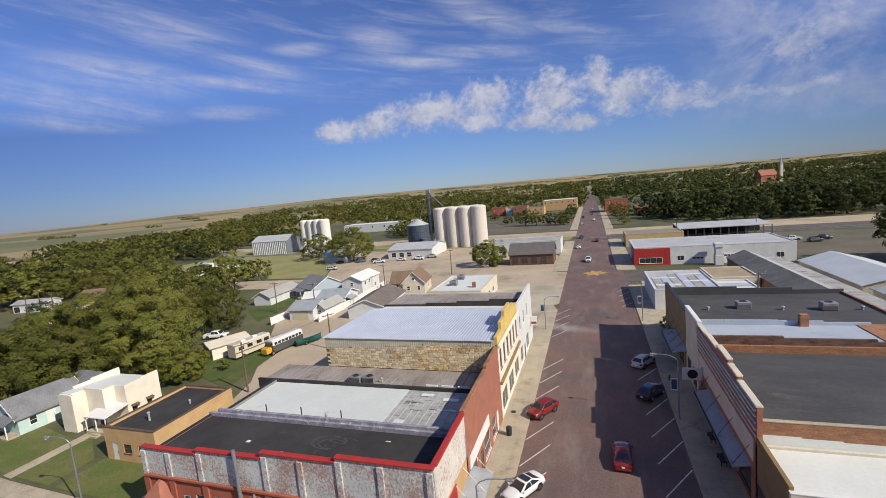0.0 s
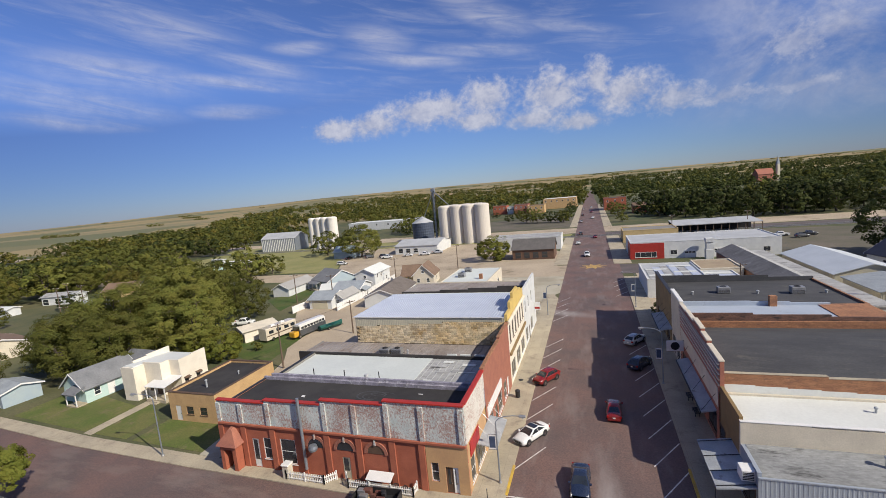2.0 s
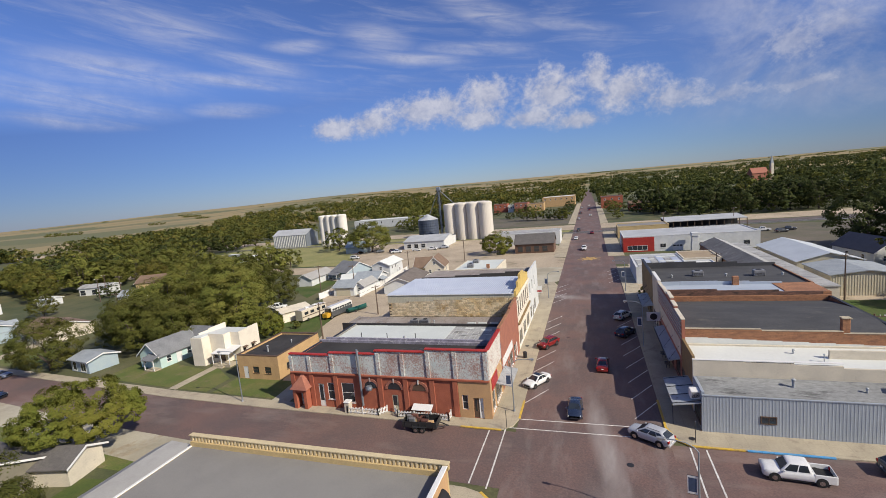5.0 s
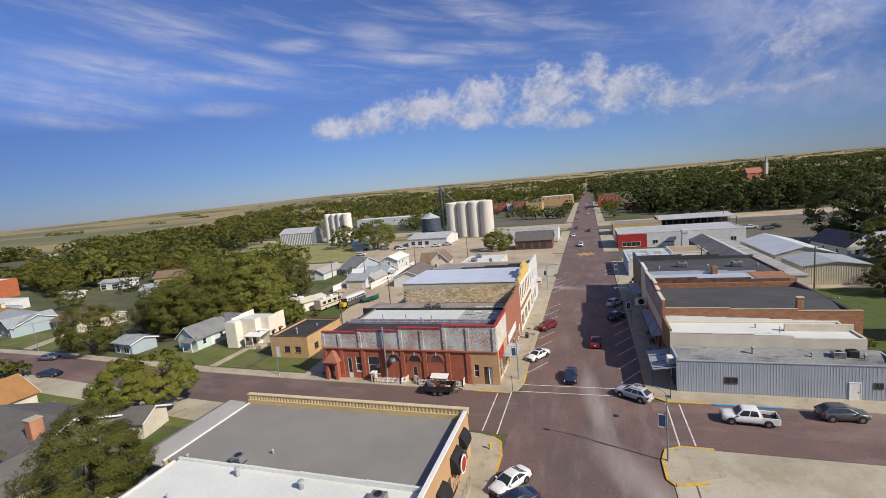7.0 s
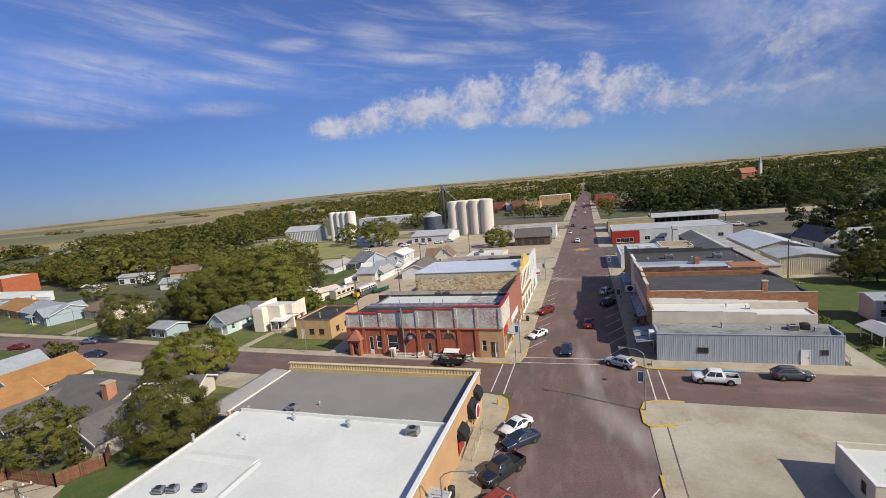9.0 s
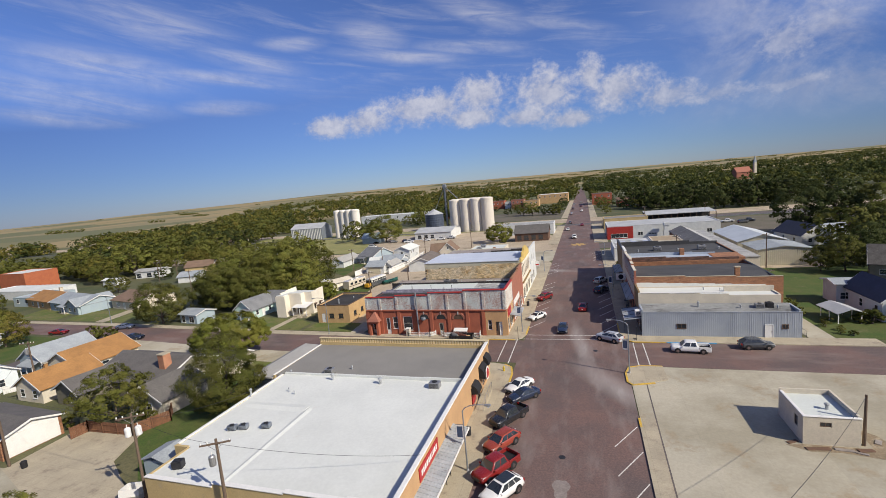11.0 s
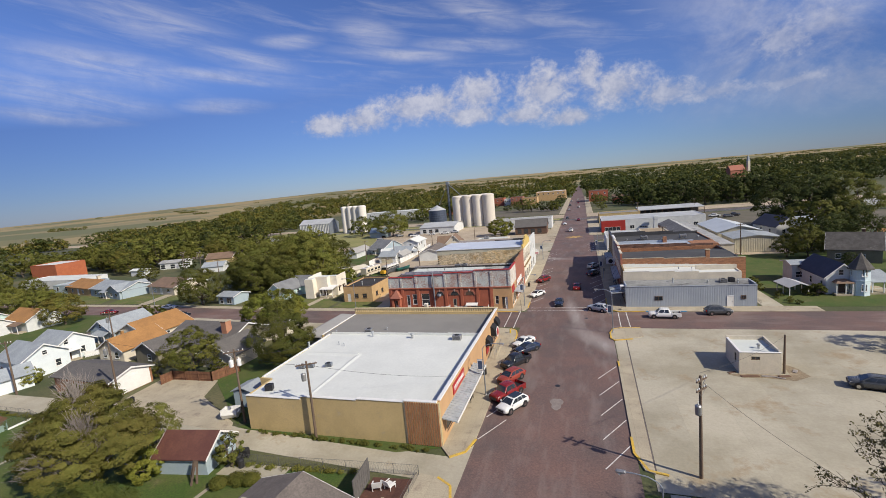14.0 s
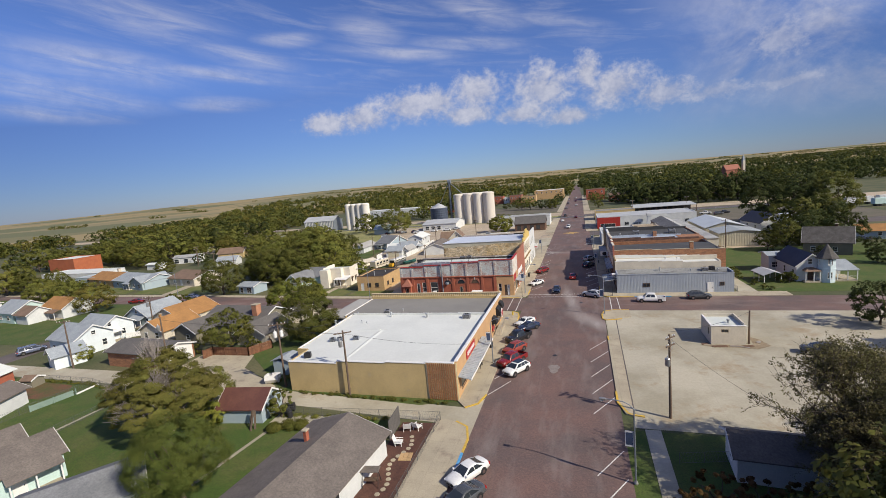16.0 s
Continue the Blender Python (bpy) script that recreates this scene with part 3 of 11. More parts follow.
leaf_mat("leaf_olive", (0.1, 0.11, 0.025), (0.165, 0.16, 0.032), (0.245, 0.21, 0.047))
leaf_mat("leaf_bright", (0.11, 0.145, 0.027), (0.175, 0.195, 0.036), (0.24, 0.236, 0.05))
leaf_mat("leaf_green", (0.08, 0.115, 0.026), (0.13, 0.165, 0.036), (0.19, 0.21, 0.05))
leaf_mat("leaf_deep", (0.033, 0.05, 0.017), (0.055, 0.074, 0.022), (0.092, 0.1, 0.03))
leaf_mat("leaf_thin", (0.10, 0.10, 0.042), (0.16, 0.152, 0.06), (0.23, 0.208, 0.085))
leaf_mat("leaf_rust", (0.10, 0.072, 0.028), (0.15, 0.095, 0.034), (0.21, 0.13, 0.045))


def joints(name, width, height, gap, tone):
    """Adds the fine dark joints of cast concrete bays to a material."""
    nt = MATS[name].node_tree
    N, L = nt.nodes.new, nt.links.new
    b = nt.nodes["Principled BSDF"]
    src = b.inputs["Base Color"].links[0].from_socket
    geo, br = N("ShaderNodeNewGeometry"), N("ShaderNodeTexBrick")
    br.offset = 0.0
    br.inputs["Scale"].default_value = 1.0
    br.inputs["Brick Width"].default_value, br.inputs["Row Height"].default_value, br.inputs["Mortar Size"].default_value = width, height, gap
    br.inputs["Color1"].default_value, br.inputs["Color2"].default_value, br.inputs["Mortar"].default_value = (1.04, 1.03, 1.02, 1), (0.95, 0.95, 0.95, 1), (tone, tone, tone, 1)
    L(geo.outputs["Position"], br.inputs["Vector"])
    mul = N("ShaderNodeMix")
    mul.data_type, mul.blend_type = "RGBA", "MULTIPLY"
    mul.inputs[0].default_value = 1.0
    L(src, mul.inputs[6])
    L(br.outputs[0], mul.inputs[7])
    L(mul.outputs[2], b.inputs["Base Color"])


joints("concrete", 1.8, 1.8, 0.018, 0.78)
joints("lot_concrete", 5.4, 4.5, 0.025, 0.93)
# building helpers
ORIGIN = {}


class Geo:
    """Gathers faces for one mesh."""

    def __init__(self):
        self.v, self.f = [], []

    def add(self, verts, faces):
        n = len(self.v)
        self.v += [tuple(p) for p in verts]
        self.f += [tuple(i + n for i in f) for f in faces]
        return self

    def box(self, x0, x1, y0, y1, z0, z1):
        v = [(x, y, z) for z in (z0, z1) for y in (y0, y1) for x in (x0, x1)]
        return self.add(v, [(0, 2, 3, 1), (4, 5, 7, 6), (0, 1, 5, 4), (2, 6, 7, 3), (0, 4, 6, 2), (1, 3, 7, 5)])

    def bevel_box(self, x0, x1, y0, y1, z0, z1, b):
        """A box with chamfered upper and upright edges."""
        rings = []
        for z, k in ((z0, 0), (z1 - b, 0), (z1, b)):
            rings.append([(x0 + b + k, y0 + k, z), (x1 - b - k, y0 + k, z), (x1 - k, y0 + b + k, z), (x1 - k, y1 - b - k, z),
                          (x1 - b - k, y1 - k, z), (x0 + b + k, y1 - k, z), (x0 + k, y1 - b - k, z), (x0 + k, y0 + b + k, z)])
        return self.loft(rings)

    def loft(self, rings, caps=True, closed=True):
        n, k = len(rings[0]), len(rings)
        f = []
        for r in range(k - 1):
            for i in range(n if closed else n - 1):
                j = (i + 1) % n
                f.append((r * n + i, r * n + j, (r + 1) * n + j, (r + 1) * n + i))
        if caps:
            f += [tuple(range(n))[::-1], tuple(range((k - 1) * n, k * n))]
        return self.add([p for r in rings for p in r], f)

    def prism(self, poly, z0, z1):
        return self.loft([[(x, y, z0) for x, y in poly], [(x, y, z1) for x, y in poly]])

    def across(self, prof, a, b, axis="y"):
        """A profile swept along an axis from a to b. axis y: the profile is (x, z); axis x: it is (y, z)."""
        if axis == "y":
            return self.loft([[(p, a, q) for p, q in prof], [(p, b, q) for p, q in prof]])
        return self.loft([[(a, p, q) for p, q in prof], [(b, p, q) for p, q in prof]])

    def rod(self, p0, p1, r0, r1=None, n=8, caps=True):
        p0, p1 = Vector(p0), Vector(p1)
        d = (p1 - p0).normalized()
        a = d.orthogonal().normalized()
        b = d.cross(a)
        r1 = r0 if r1 is None else r1
        rings = [[p + r * (math.cos(t) * a + math.sin(t) * b) for t in (2 * math.pi * i / n for i in range(n))] for p, r in ((p0, r0), (p1, r1))]
        return self.loft(rings, caps)

    def lathe(self, prof, n=24, at=(0, 0, 0), caps=True):
        rings = [[(at[0] + r * math.cos(2 * math.pi * i / n), at[1] + r * math.sin(2 * math.pi * i / n), at[2] + z) for i in range(n)] for r, z in prof]
        return self.loft(rings, caps)

    def quad(self, *pts):
        return self.add(pts, [tuple(range(len(pts)))])

    def ribs(self, p0, p1, z0, z1, out, pitch=0.3, depth=0.05, top=None):
        """Ribbed sheet from p0 to p1, upright, ribs standing out along out."""
        p0, p1, o = Vector((*p0, 0)), Vector((*p1, 0)), Vector((*out, 0))
        L = (p1 - p0).length
        n = max(2, int(L / pitch))
        pts = []
        for i in range(n):
            for s, h in ((0, 0), (0.55, 0), (0.65, 1), (0.9, 1)):
                pts.append((p0.lerp(p1, (i + s) / n)) + o * depth * h)
        pts.append(p1.copy())
        top = top or (lambda q: z1)
        k = len(pts)
        v = [(q.x, q.y, z0) for q in pts] + [(q.x, q.y, top(q)) for q in pts]
        return self.add(v, [(i, i + 1, k + i + 1, k + i) for i in range(k - 1)])

    def mesh(self, name, shift=None):
        me = bpy.data.meshes.new(name)
        v = self.v if shift is None else [(x - shift[0], y - shift[1], z - shift[2]) for x, y, z in self.v]
        me.from_pydata(v, [], self.f)
        bm = bmesh.new()
        bm.from_mesh(me)
        bmesh.ops.recalc_face_normals(bm, faces=bm.faces)
        bm.to_mesh(me)
        bm.free()
        return me


def thing(name, x, y, z=0.0, rz=0.0, label="", category="", group="", kind=""):
    ob = new(name)
    ob.empty_display_size = 0.5
    ob.matrix_basis = pose(x, y, z, 0, 0, rz)
    ORIGIN[ob.name] = (x, y, z) if rz == 0 else (0, 0, 0)
    return tagged(ob, label, category, group, kind)


def part(name, geo, material, parent, label="", world=False, smooth=False):
    """Links geometry as one mesh under a thing or a part. world: its numbers are in the world's frame, not the thing's."""
    o = ORIGIN.get(parent.name, (0, 0, 0))
    me = geo.mesh(name, o if world else None) if isinstance(geo, Geo) else geo
    if not me.materials:
        me.materials.append(MATS[material])
    if smooth:
        me.shade_smooth()
    ob = new(name, me)
    ob.parent = parent
    ORIGIN[ob.name] = o
    return tagged(ob, label)


def setting(name, geo, material, label="", category="", smooth=False):
    me = geo.mesh(name)
    me.materials.append(MATS[material])
    if smooth:
        me.shade_smooth()
    return tagged(new(name, me), label, category, kind="structure")


def wall_geo(side, plane, u0, u1, z0, z1, t, holes=(), top=None):
    """An upright wall with real openings. side: the way it faces (s, n, e, w); plane: its outer face. top: list of (u, z) steps."""
    g = Geo()
    us = sorted({u0, u1, *[h[0] for h in holes], *[h[1] for h in holes], *[s[0] for s in (top or [])]})
    us = [u for u in us if u0 <= u <= u1]
    zs = sorted({z0, z1, *[h[2] for h in holes], *[h[3] for h in holes], *[s[1] for s in (top or [])]})
    zs = [z for z in zs if z >= z0]

    def limit(u):
        z = z1
        for a, h in (top or []):
            if u >= a:
                z = h
        return z

    def solid(i, k):
        if not (0 <= i < len(us) - 1 and 0 <= k < len(zs) - 1):
            return False
        um, zm = (us[i] + us[i + 1]) / 2, (zs[k] + zs[k + 1]) / 2
        return zm < limit(um) and not any(h[0] < um < h[1] and h[2] < zm < h[3] for h in holes)

    sign = {"s": -1, "n": 1, "e": 1, "w": -1}[side]

    def P(u, d, z):
        q = plane + sign * d
        return (u, q, z) if side in "sn" else (q, u, z)

    for i in range(len(us) - 1):
        for k in range(len(zs) - 1):
            if not solid(i, k):
                continue
            a, b, c, d = us[i], us[i + 1], zs[k], zs[k + 1]
            g.quad(P(a, 0, c), P(b, 0, c), P(b, 0, d), P(a, 0, d))
            g.quad(P(a, -t, c), P(b, -t, c), P(b, -t, d), P(a, -t, d))
            for di, dk, q in ((-1, 0, (a, a, c, d)), (1, 0, (b, b, c, d)), (0, -1, (a, b, c, c)), (0, 1, (a, b, d, d))):
                if not solid(i + di, k + dk):
                    if di:
                        g.quad(P(q[0], 0, c), P(q[0], -t, c), P(q[0], -t, d), P(q[0], 0, d))
                    else:
                        g.quad(P(a, 0, q[2]), P(b, 0, q[2]), P(b, -t, q[2]), P(a, -t, q[2]))
    return g


def facing(side, plane):
    sign = {"s": -1, "n": 1, "e": 1, "w": -1}[side]
    return lambda u, d, z: (u, plane + sign * d, z) if side in "sn" else (plane + sign * d, u, z)


def fbox(g, side, plane, u0, u1, d0, d1, z0, z1):
    """A box set against a wall: u along it, d outwards."""
    a, b = facing(side, plane)(u0, d0, z0), facing(side, plane)(u1, d1, z1)
    return g.box(*[k for i in range(3) for k in sorted((a[i], b[i]))])


def window(par, side, plane, u0, u1, z0, z1, frame_mat="white_trim", proud=0.04, bars=1, world=True, sill=True, inset=False, name="window", glass="window_glass"):
    """A frame in one ring, its glazing bars, pane and sill."""
    w = 0.09
    d0, d1 = (-0.16, -0.06) if inset else (0.0, proud)
    P = facing(side, plane)
    ring = []
    for u, z, su, sz in ((u0, z0, 1, 1), (u1, z0, -1, 1), (u1, z1, -1, -1), (u0, z1, 1, -1)):
        ring.append([P(u, d0, z), P(u, d1, z), P(u + su * w, d1, z + sz * w), P(u + su * w, d0, z + sz * w)])
    fr = part(name, Geo().loft(ring + ring[:1], caps=False), frame_mat, par, world=world)
    for i in range(bars):
        if u1 - u0 > (z1 - z0) * 1.1:
            m = u0 + (u1 - u0) * (i + 1) / (bars + 1)
            part("glazing_bar", fbox(Geo(), side, plane, m - 0.03, m + 0.03, d0, d1 - 0.005, z0 + w, z1 - w), frame_mat, fr, world=world)
        else:
            m = z0 + (z1 - z0) * (i + 1) / (bars + 1)
            part("glazing_bar", fbox(Geo(), side, plane, u0 + w, u1 - w, d0, d1 - 0.005, m - 0.03, m + 0.03), frame_mat, fr, world=world)
    if sill:
        part("sill", fbox(Geo(), side, plane, u0 - 0.06, u1 + 0.06, d0, max(d1, 0) + 0.07, z0 - 0.08, z0 - 0.002), frame_mat, fr, world=world)
    p = Geo()
    fbox(p, side, plane, u0 + w, u1 - w, d0 + (0.03 if inset else 0.006), d1 - 0.02, z0 + w, z1 - w)
    part("pane", p, glass, fr, world=world)
    return fr


def door(par, side, plane, u0, u1, z0, z1, material="white_trim", proud=0.05, world=True, glazed=False, inset=False):
    g = Geo()
    d0, d1 = (-0.14, -0.06) if inset else (0.0, proud)
    fbox(g, side, plane, u0, u1, d0, d1, z0, z1)
    fbox(g, side, plane, u0 - 0.09, u0, d0, d1 + 0.03, z0, z1 + 0.09)
    fbox(g, side, plane, u1, u1 + 0.09, d0, d1 + 0.03, z0, z1 + 0.09)
    fbox(g, side, plane, u0, u1, d0, d1 + 0.03, z1, z1 + 0.09)
    d = part("door", g, material, par, world=world)
    h = Geo()
    fbox(h, side, plane, u1 - 0.16, u1 - 0.1, d1, d1 + 0.06, z0 + 0.95, z0 + 1.1)
    part("handle", h, "chrome", d, world=world)
    if glazed:
        p = Geo()
        fbox(p, side, plane, u0 + 0.12, u1 - 0.22, d1, d1 + 0.012, z0 + 0.9, z1 - 0.15)
        part("pane", p, "window_glass", d, world=world)
    return d


def shell(par, x0, x1, y0, y1, h, walls, roof_mat, roof_z, t=0.3, holes=None, tops=None, heights=None, slope=0.0):
    """Four walls and a roof deck. walls: a material or one for each side; heights: per side; slope: rise of the roof from y0 to y1."""
    holes, tops, heights = holes or {}, tops or {}, heights or {}
    wm = walls if isinstance(walls, dict) else {k: walls for k in "snew"}
    for s, (pl, a, b) in {"s": (y0, x0, x1), "n": (y1, x0, x1), "e": (x1, y0 + t, y1 - t), "w": (x0, y0 + t, y1 - t)}.items():
        part("wall", wall_geo(s, pl, a, b, 0, heights.get(s, h), t, holes.get(s, ()), tops.get(s)), wm.get(s, wm.get("s")), par, world=True)
    g = Geo()
    g.across([(y0 + t, roof_z - 0.25), (y1 - t, roof_z - 0.25 + slope), (y1 - t, roof_z + slope), (y0 + t, roof_z)], x0 + t, x1 - t, "x")
    part("roof", g, roof_mat, par, world=True)


def coping(par, segs, material, z_th=0.12, over=0.06, name="coping"):
    """Caps along wall tops: (x0, x1, y0, y1, z) each."""
    for x0, x1, y0, y1, z in segs:
        part(name, Geo().bevel_box(x0 - over, x1 + over, y0 - over, y1 + over, z, z + z_th, 0.03), material, par, world=True)


def gable_house(name, x, y, w, d, eave, ridge, rz, wall_m, roof_m, label, along="x", over=0.45, windows=(), doors=(), chimney=None, porch=None, group="houses", category="house", trim="white_trim"):
    """A house on its base centre, w by d, its ridge along local x or y. windows: (side, u, width, sill height, height)."""
    t = thing(name, x, y, 0, rz, label, category, group)
    hw, hd = w / 2, d / 2
    g = Geo()
    if along == "x":
        g.across([(-hd, 0), (hd, 0), (hd, eave), (0, ridge), (-hd, eave)], -hw, hw, "x")
    else:
        g.across([(-hw, 0), (hw, 0), (hw, eave), (0, ridge), (-hw, eave)], -hd, hd, "y")
    part("wall", g, wall_m, t)
    half, length = (hd, hw) if along == "x" else (hw, hd)
    sl = (ridge - eave) / half
    e, th = over, 0.16
    for s in (-1, 1):
        prof = [(s * (half + e), eave - sl * e + 0.03), (s * (half + e), eave - sl * e + th), (0, ridge + th + 0.02), (0, ridge + 0.03)]
        part("roof", Geo().across(prof, -length - e, length + e, along), roof_m, t)
    for q in (-1, 1):
        f = Geo()
        for s in (-1, 1):
            prof = [(s * (half + e + 0.02), eave - sl * e - 0.08), (s * (half + e + 0.02), eave - sl * e + th), (0, ridge + th), (0, ridge - 0.1)]
            a = q * (length + e)
            f.across(prof, a, a + q * 0.05, along)
        part("fascia", f, trim, t)
    planes = {"s": -hd, "n": hd, "e": hw, "w": -hw}
    for s, u, ww, z, hh in windows:
        window(t, s, planes[s], u - ww / 2, u + ww / 2, z, z + hh, trim, world=False)
    for s, u, m in doors:
        door(t, s, planes[s], u - 0.5, u + 0.5, 0.15, 2.2, m, world=False)
    if chimney:
        cx, cy, s, top, m = chimney
        c = part("chimney", Geo().bevel_box(cx - s, cx + s, cy - s, cy + s, eave - 0.3, top, 0.04), m, t)
        part("chimney_cap", Geo().bevel_box(cx - s - 0.08, cx + s + 0.08, cy - s - 0.08, cy + s + 0.08, top, top + 0.14, 0.03), "concrete", c)
    if porch:
        s, u0, u1, dep, z, m = porch
        pl = planes[s]
        part("porch_floor", fbox(Geo(), s, pl, u0, u1, 0, dep, 0.0, 0.25), "concrete", t)
        P = facing(s, pl)
        pr = part("porch_roof", Geo().loft([[P(u0 - 0.2, 0.0, z + 0.7), P(u0 - 0.2, dep + 0.3, z), P(u0 - 0.2, dep + 0.3, z + 0.12), P(u0 - 0.2, 0.0, z + 0.84)],
                                            [P(u1 + 0.2, 0.0, z + 0.7), P(u1 + 0.2, dep + 0.3, z), P(u1 + 0.2, dep + 0.3, z + 0.12), P(u1 + 0.2, 0.0, z + 0.84)]]), m, t)
        n = max(2, int((u1 - u0) / 2.2) + 1)
        for i in range(n):
            u = u0 + 0.1 + (u1 - u0 - 0.2) * i / (n - 1)
            part("post", fbox(Geo(), s, pl, u - 0.07, u + 0.07, dep - 0.2, dep - 0.06, 0.25, z + 0.02), trim, t)
    return t


def strip(points_l, points_r, z):
    """A flat sheet between two lines of points."""
    g = Geo()
    n = len(points_l)
    g.add([(*p, z) for p in points_l] + [(*p, z) for p in points_r], [(i, i + 1, n + i + 1, n + i) for i in range(n - 1)])
    return g


def slab(poly, z, th=0.03):
    return Geo().prism(poly, z - th, z)

# ground, roads and pavements
def rim(x, y):
    """Height of the rolling plain far out: low to the west, highest up the street."""
    r = math.hypot(x, y)
    if r < 900:
        return 0.0
    az = math.degrees(math.atan2(x, y))
    top = float(np.interp(az, (-65, -57, -50, -43, -33, -22, -12, -3, 6, 15, 25), (22, 34, 50, 58, 78, 81, 78, 72, 66, 58, 48)))
    return top * ((r - 900) / 3950) ** 2.2


def build_ground():
    rs = [0, 60, 150, 300, 600, 1000, 1600, 2400, 3300, 4200, 4850]
    n = 128
    v, f = [(0, 0, 0)], []
    for r in rs[1:]:
        ring = [(r * math.cos(2 * math.pi * i / n), r * math.sin(2 * math.pi * i / n)) for i in range(n)]
        v += [(x, y, rim(x, y)) for x, y in ring]
    f += [(0, 1 + i, 1 + (i + 1) % n) for i in range(n)]
    for k in range(len(rs) - 2):
        a, b = 1 + k * n, 1 + (k + 1) * n
        f += [(a + i, b + i, b + (i + 1) % n, a + (i + 1) % n) for i in range(n)]
    setting("ground", Geo().add(v, f), "ground_cover", "grass and dry prairie fields reaching the horizon", "ground", smooth=True)


build_ground()
KL, KR = -11.7, 5.1          # kerb lines of the main street
BL, BR = -15.0, 8.8          # building lines
setting("road_main", slab([(KL, -170), (KR, -170), (KR, 140), (KL, 140)], 0.03), "street_brick", "worn red-brown brick paved main street", "road")
setting("road_far", slab([(KL, 140), (3.4, 140), (3.3, 480), (1.0, 700), (-2.0, 2400), (-10.0, 2400), (-10.6, 700), (-11.8, 480)], 0.03), "street_brick", "brick paved street running on through the town", "road")
for k, (x0, x1, y0, y1) in enumerate(((-16.2, KL, 120, 196), (-16.2, -11.8, 246, 480), (3.4, 9.0, 119, 197), (3.4, 8.0, 241, 480))):
    setting("pavement_far_%d" % (k + 1), Geo().prism([(x0, y0), (x1, y0), (x1, y1), (x0, y1)], 0.0, 0.14), "concrete", "pale pavement along the far street", "pavement")
north = [(KL, -2.3), (-49, -1.6), (-70, -0.8), (-115, 2.8), (-160, 4.6), (-300, 10)]
south = [(KL, -12.6), (-49, -11.2), (-70, -10.0), (-103, -6.8), (-145, -4.2), (-300, 1.0)]
setting("road_cross", strip(north, south, 0.024), "cross_brick", "brick paved cross street beside the brick stores", "road")
setting("road_east", slab([(KR, -12.3), (140, -13.5), (140, -2.0), (KR, -2.3)], 0.024), "cross_brick", "worn brick paved side street", "road")
setting("road_north", slab([(-330, 118), (-330, 107), (KL, 101), (KL, 119), (-40, 119)], 0.022), "gravel", "pale dusty side street", "road")
setting("road_north_east", slab([(KR, 103), (120, 103), (120, 118), (KR, 118)], 0.022), "asphalt", "side street by the workshop", "road")
setting("road_west", slab([(-123, -160), (-116, -160), (-113.5, -12), (-121, -12)], 0.02), "asphalt", "narrow residential street", "road")
setting("alley", slab([(-116, -54.5), (-80, -54.8), (-70, -55.4), (-45, -57), (-14, -59.2), (-12.2, -60.4), (-11.68, -61.6), (-11.68, -52.4), (-12.6, -54.4), (-14, -55), (-42, -53.6), (-66, -49.2), (-70, -50.2), (-116, -50.3)], 0.035), "lot_concrete", "cracked pale concrete alley", "alley")
setting("driveway", slab([(-69.5, -50.5), (-60, -53.5), (-43.5, -54.5), (-45, -52.4), (-56, -46.5), (-58.6, -41), (-70.3, -40.5)], 0.043), "concrete", "concrete driveway in front of the garage", "driveway")


def pavement(name, poly, label, z=0.16, m="concrete"):
    return setting(name, Geo().prism(poly, 0.0, z), m, label, "pavement")


pavement("pavement_northwest", [(BL - 0.4, -2.2), (-13.5, -2.2), (-12.2, -1.2), (KL, 0.6), (KL, 74), (-13, 78), (BL - 0.4, 78)], "tan concrete pavement before the brick stores")
pavement("pavement_north_side", [(-300, 12.2), (-160, 6.6), (-115, 4.9), (-70, 1.4), (-49, 0.6), (BL - 0.4, 0.0), (BL - 0.4, -2.2), (-49, -1.6), (-70, -0.8), (-115, 2.8), (-160, 4.6), (-300, 10)], "concrete pavement along the cross street", 0.13)
pavement("pavement_northeast", [(KR, 1.0), (KR + 0.8, -1.4), (KR + 2, -2.3), (42, -2.3), (42, 0.9), (BR + 0.2, 0.9), (BR + 0.2, 98), (KR, 98)], "shaded concrete pavement before the stores")
pavement("pavement_southwest", [(BL - 0.2, -53.5), (-13.8, -55.2), (-12.3, -54.0), (KL, -51.5), (KL, -17), (-12.2, -14.6), (-13.6, -13.6), (-15, -13.2), (-52, -11.6), (-52, -14.5), (-45, -16.5), (BL - 0.2, -16.8)], "tan concrete pavement beside the flat-roofed store")
pavement("pavement_south_end", [(-15.9, -120), (KL, -120), (KL, -62), (-12.4, -59.6), (-14, -58.6), (-16.4, -58.2)], "sunlit concrete pavement by the fenced yard")
pavement("pavement_southeast", [(KR - 0.2, -51.5), (5.6, -54.2), (6.45, -54.6), (6.85, -28), (KR - 0.1, -28)], "pale concrete strip between street and car park")
pavement("pavement_corner", [(4.7, -15.2), (5.3, -13.2), (7.0, -12.4), (10, -12.4), (10, -17), (5.3, -19), (4.7, -18.2)], "concrete street corner with a yellow kerb")
setting("parking_strip", slab([(-50, -11.15), (-70, -9.95), (-103, -6.75), (-112, -6.1), (-112, -11.2), (-84, -13.4), (-70, -14.9), (-52.1, -16.6), (-52.1, -11.7)], 0.048), "lot_concrete", "pale dusty parking strip beside the cross street", "parking")
setting("car_park", slab([(6.8, -28), (KR + 0.1, -27.8), (KR + 0.1, -19), (9, -16.8), (9, -12.5), (52, -12.8), (50, -40), (33, -57.5), (6.3, -57)], 0.05), "lot_concrete", "wide pale concrete car park with dark stains", "car park")
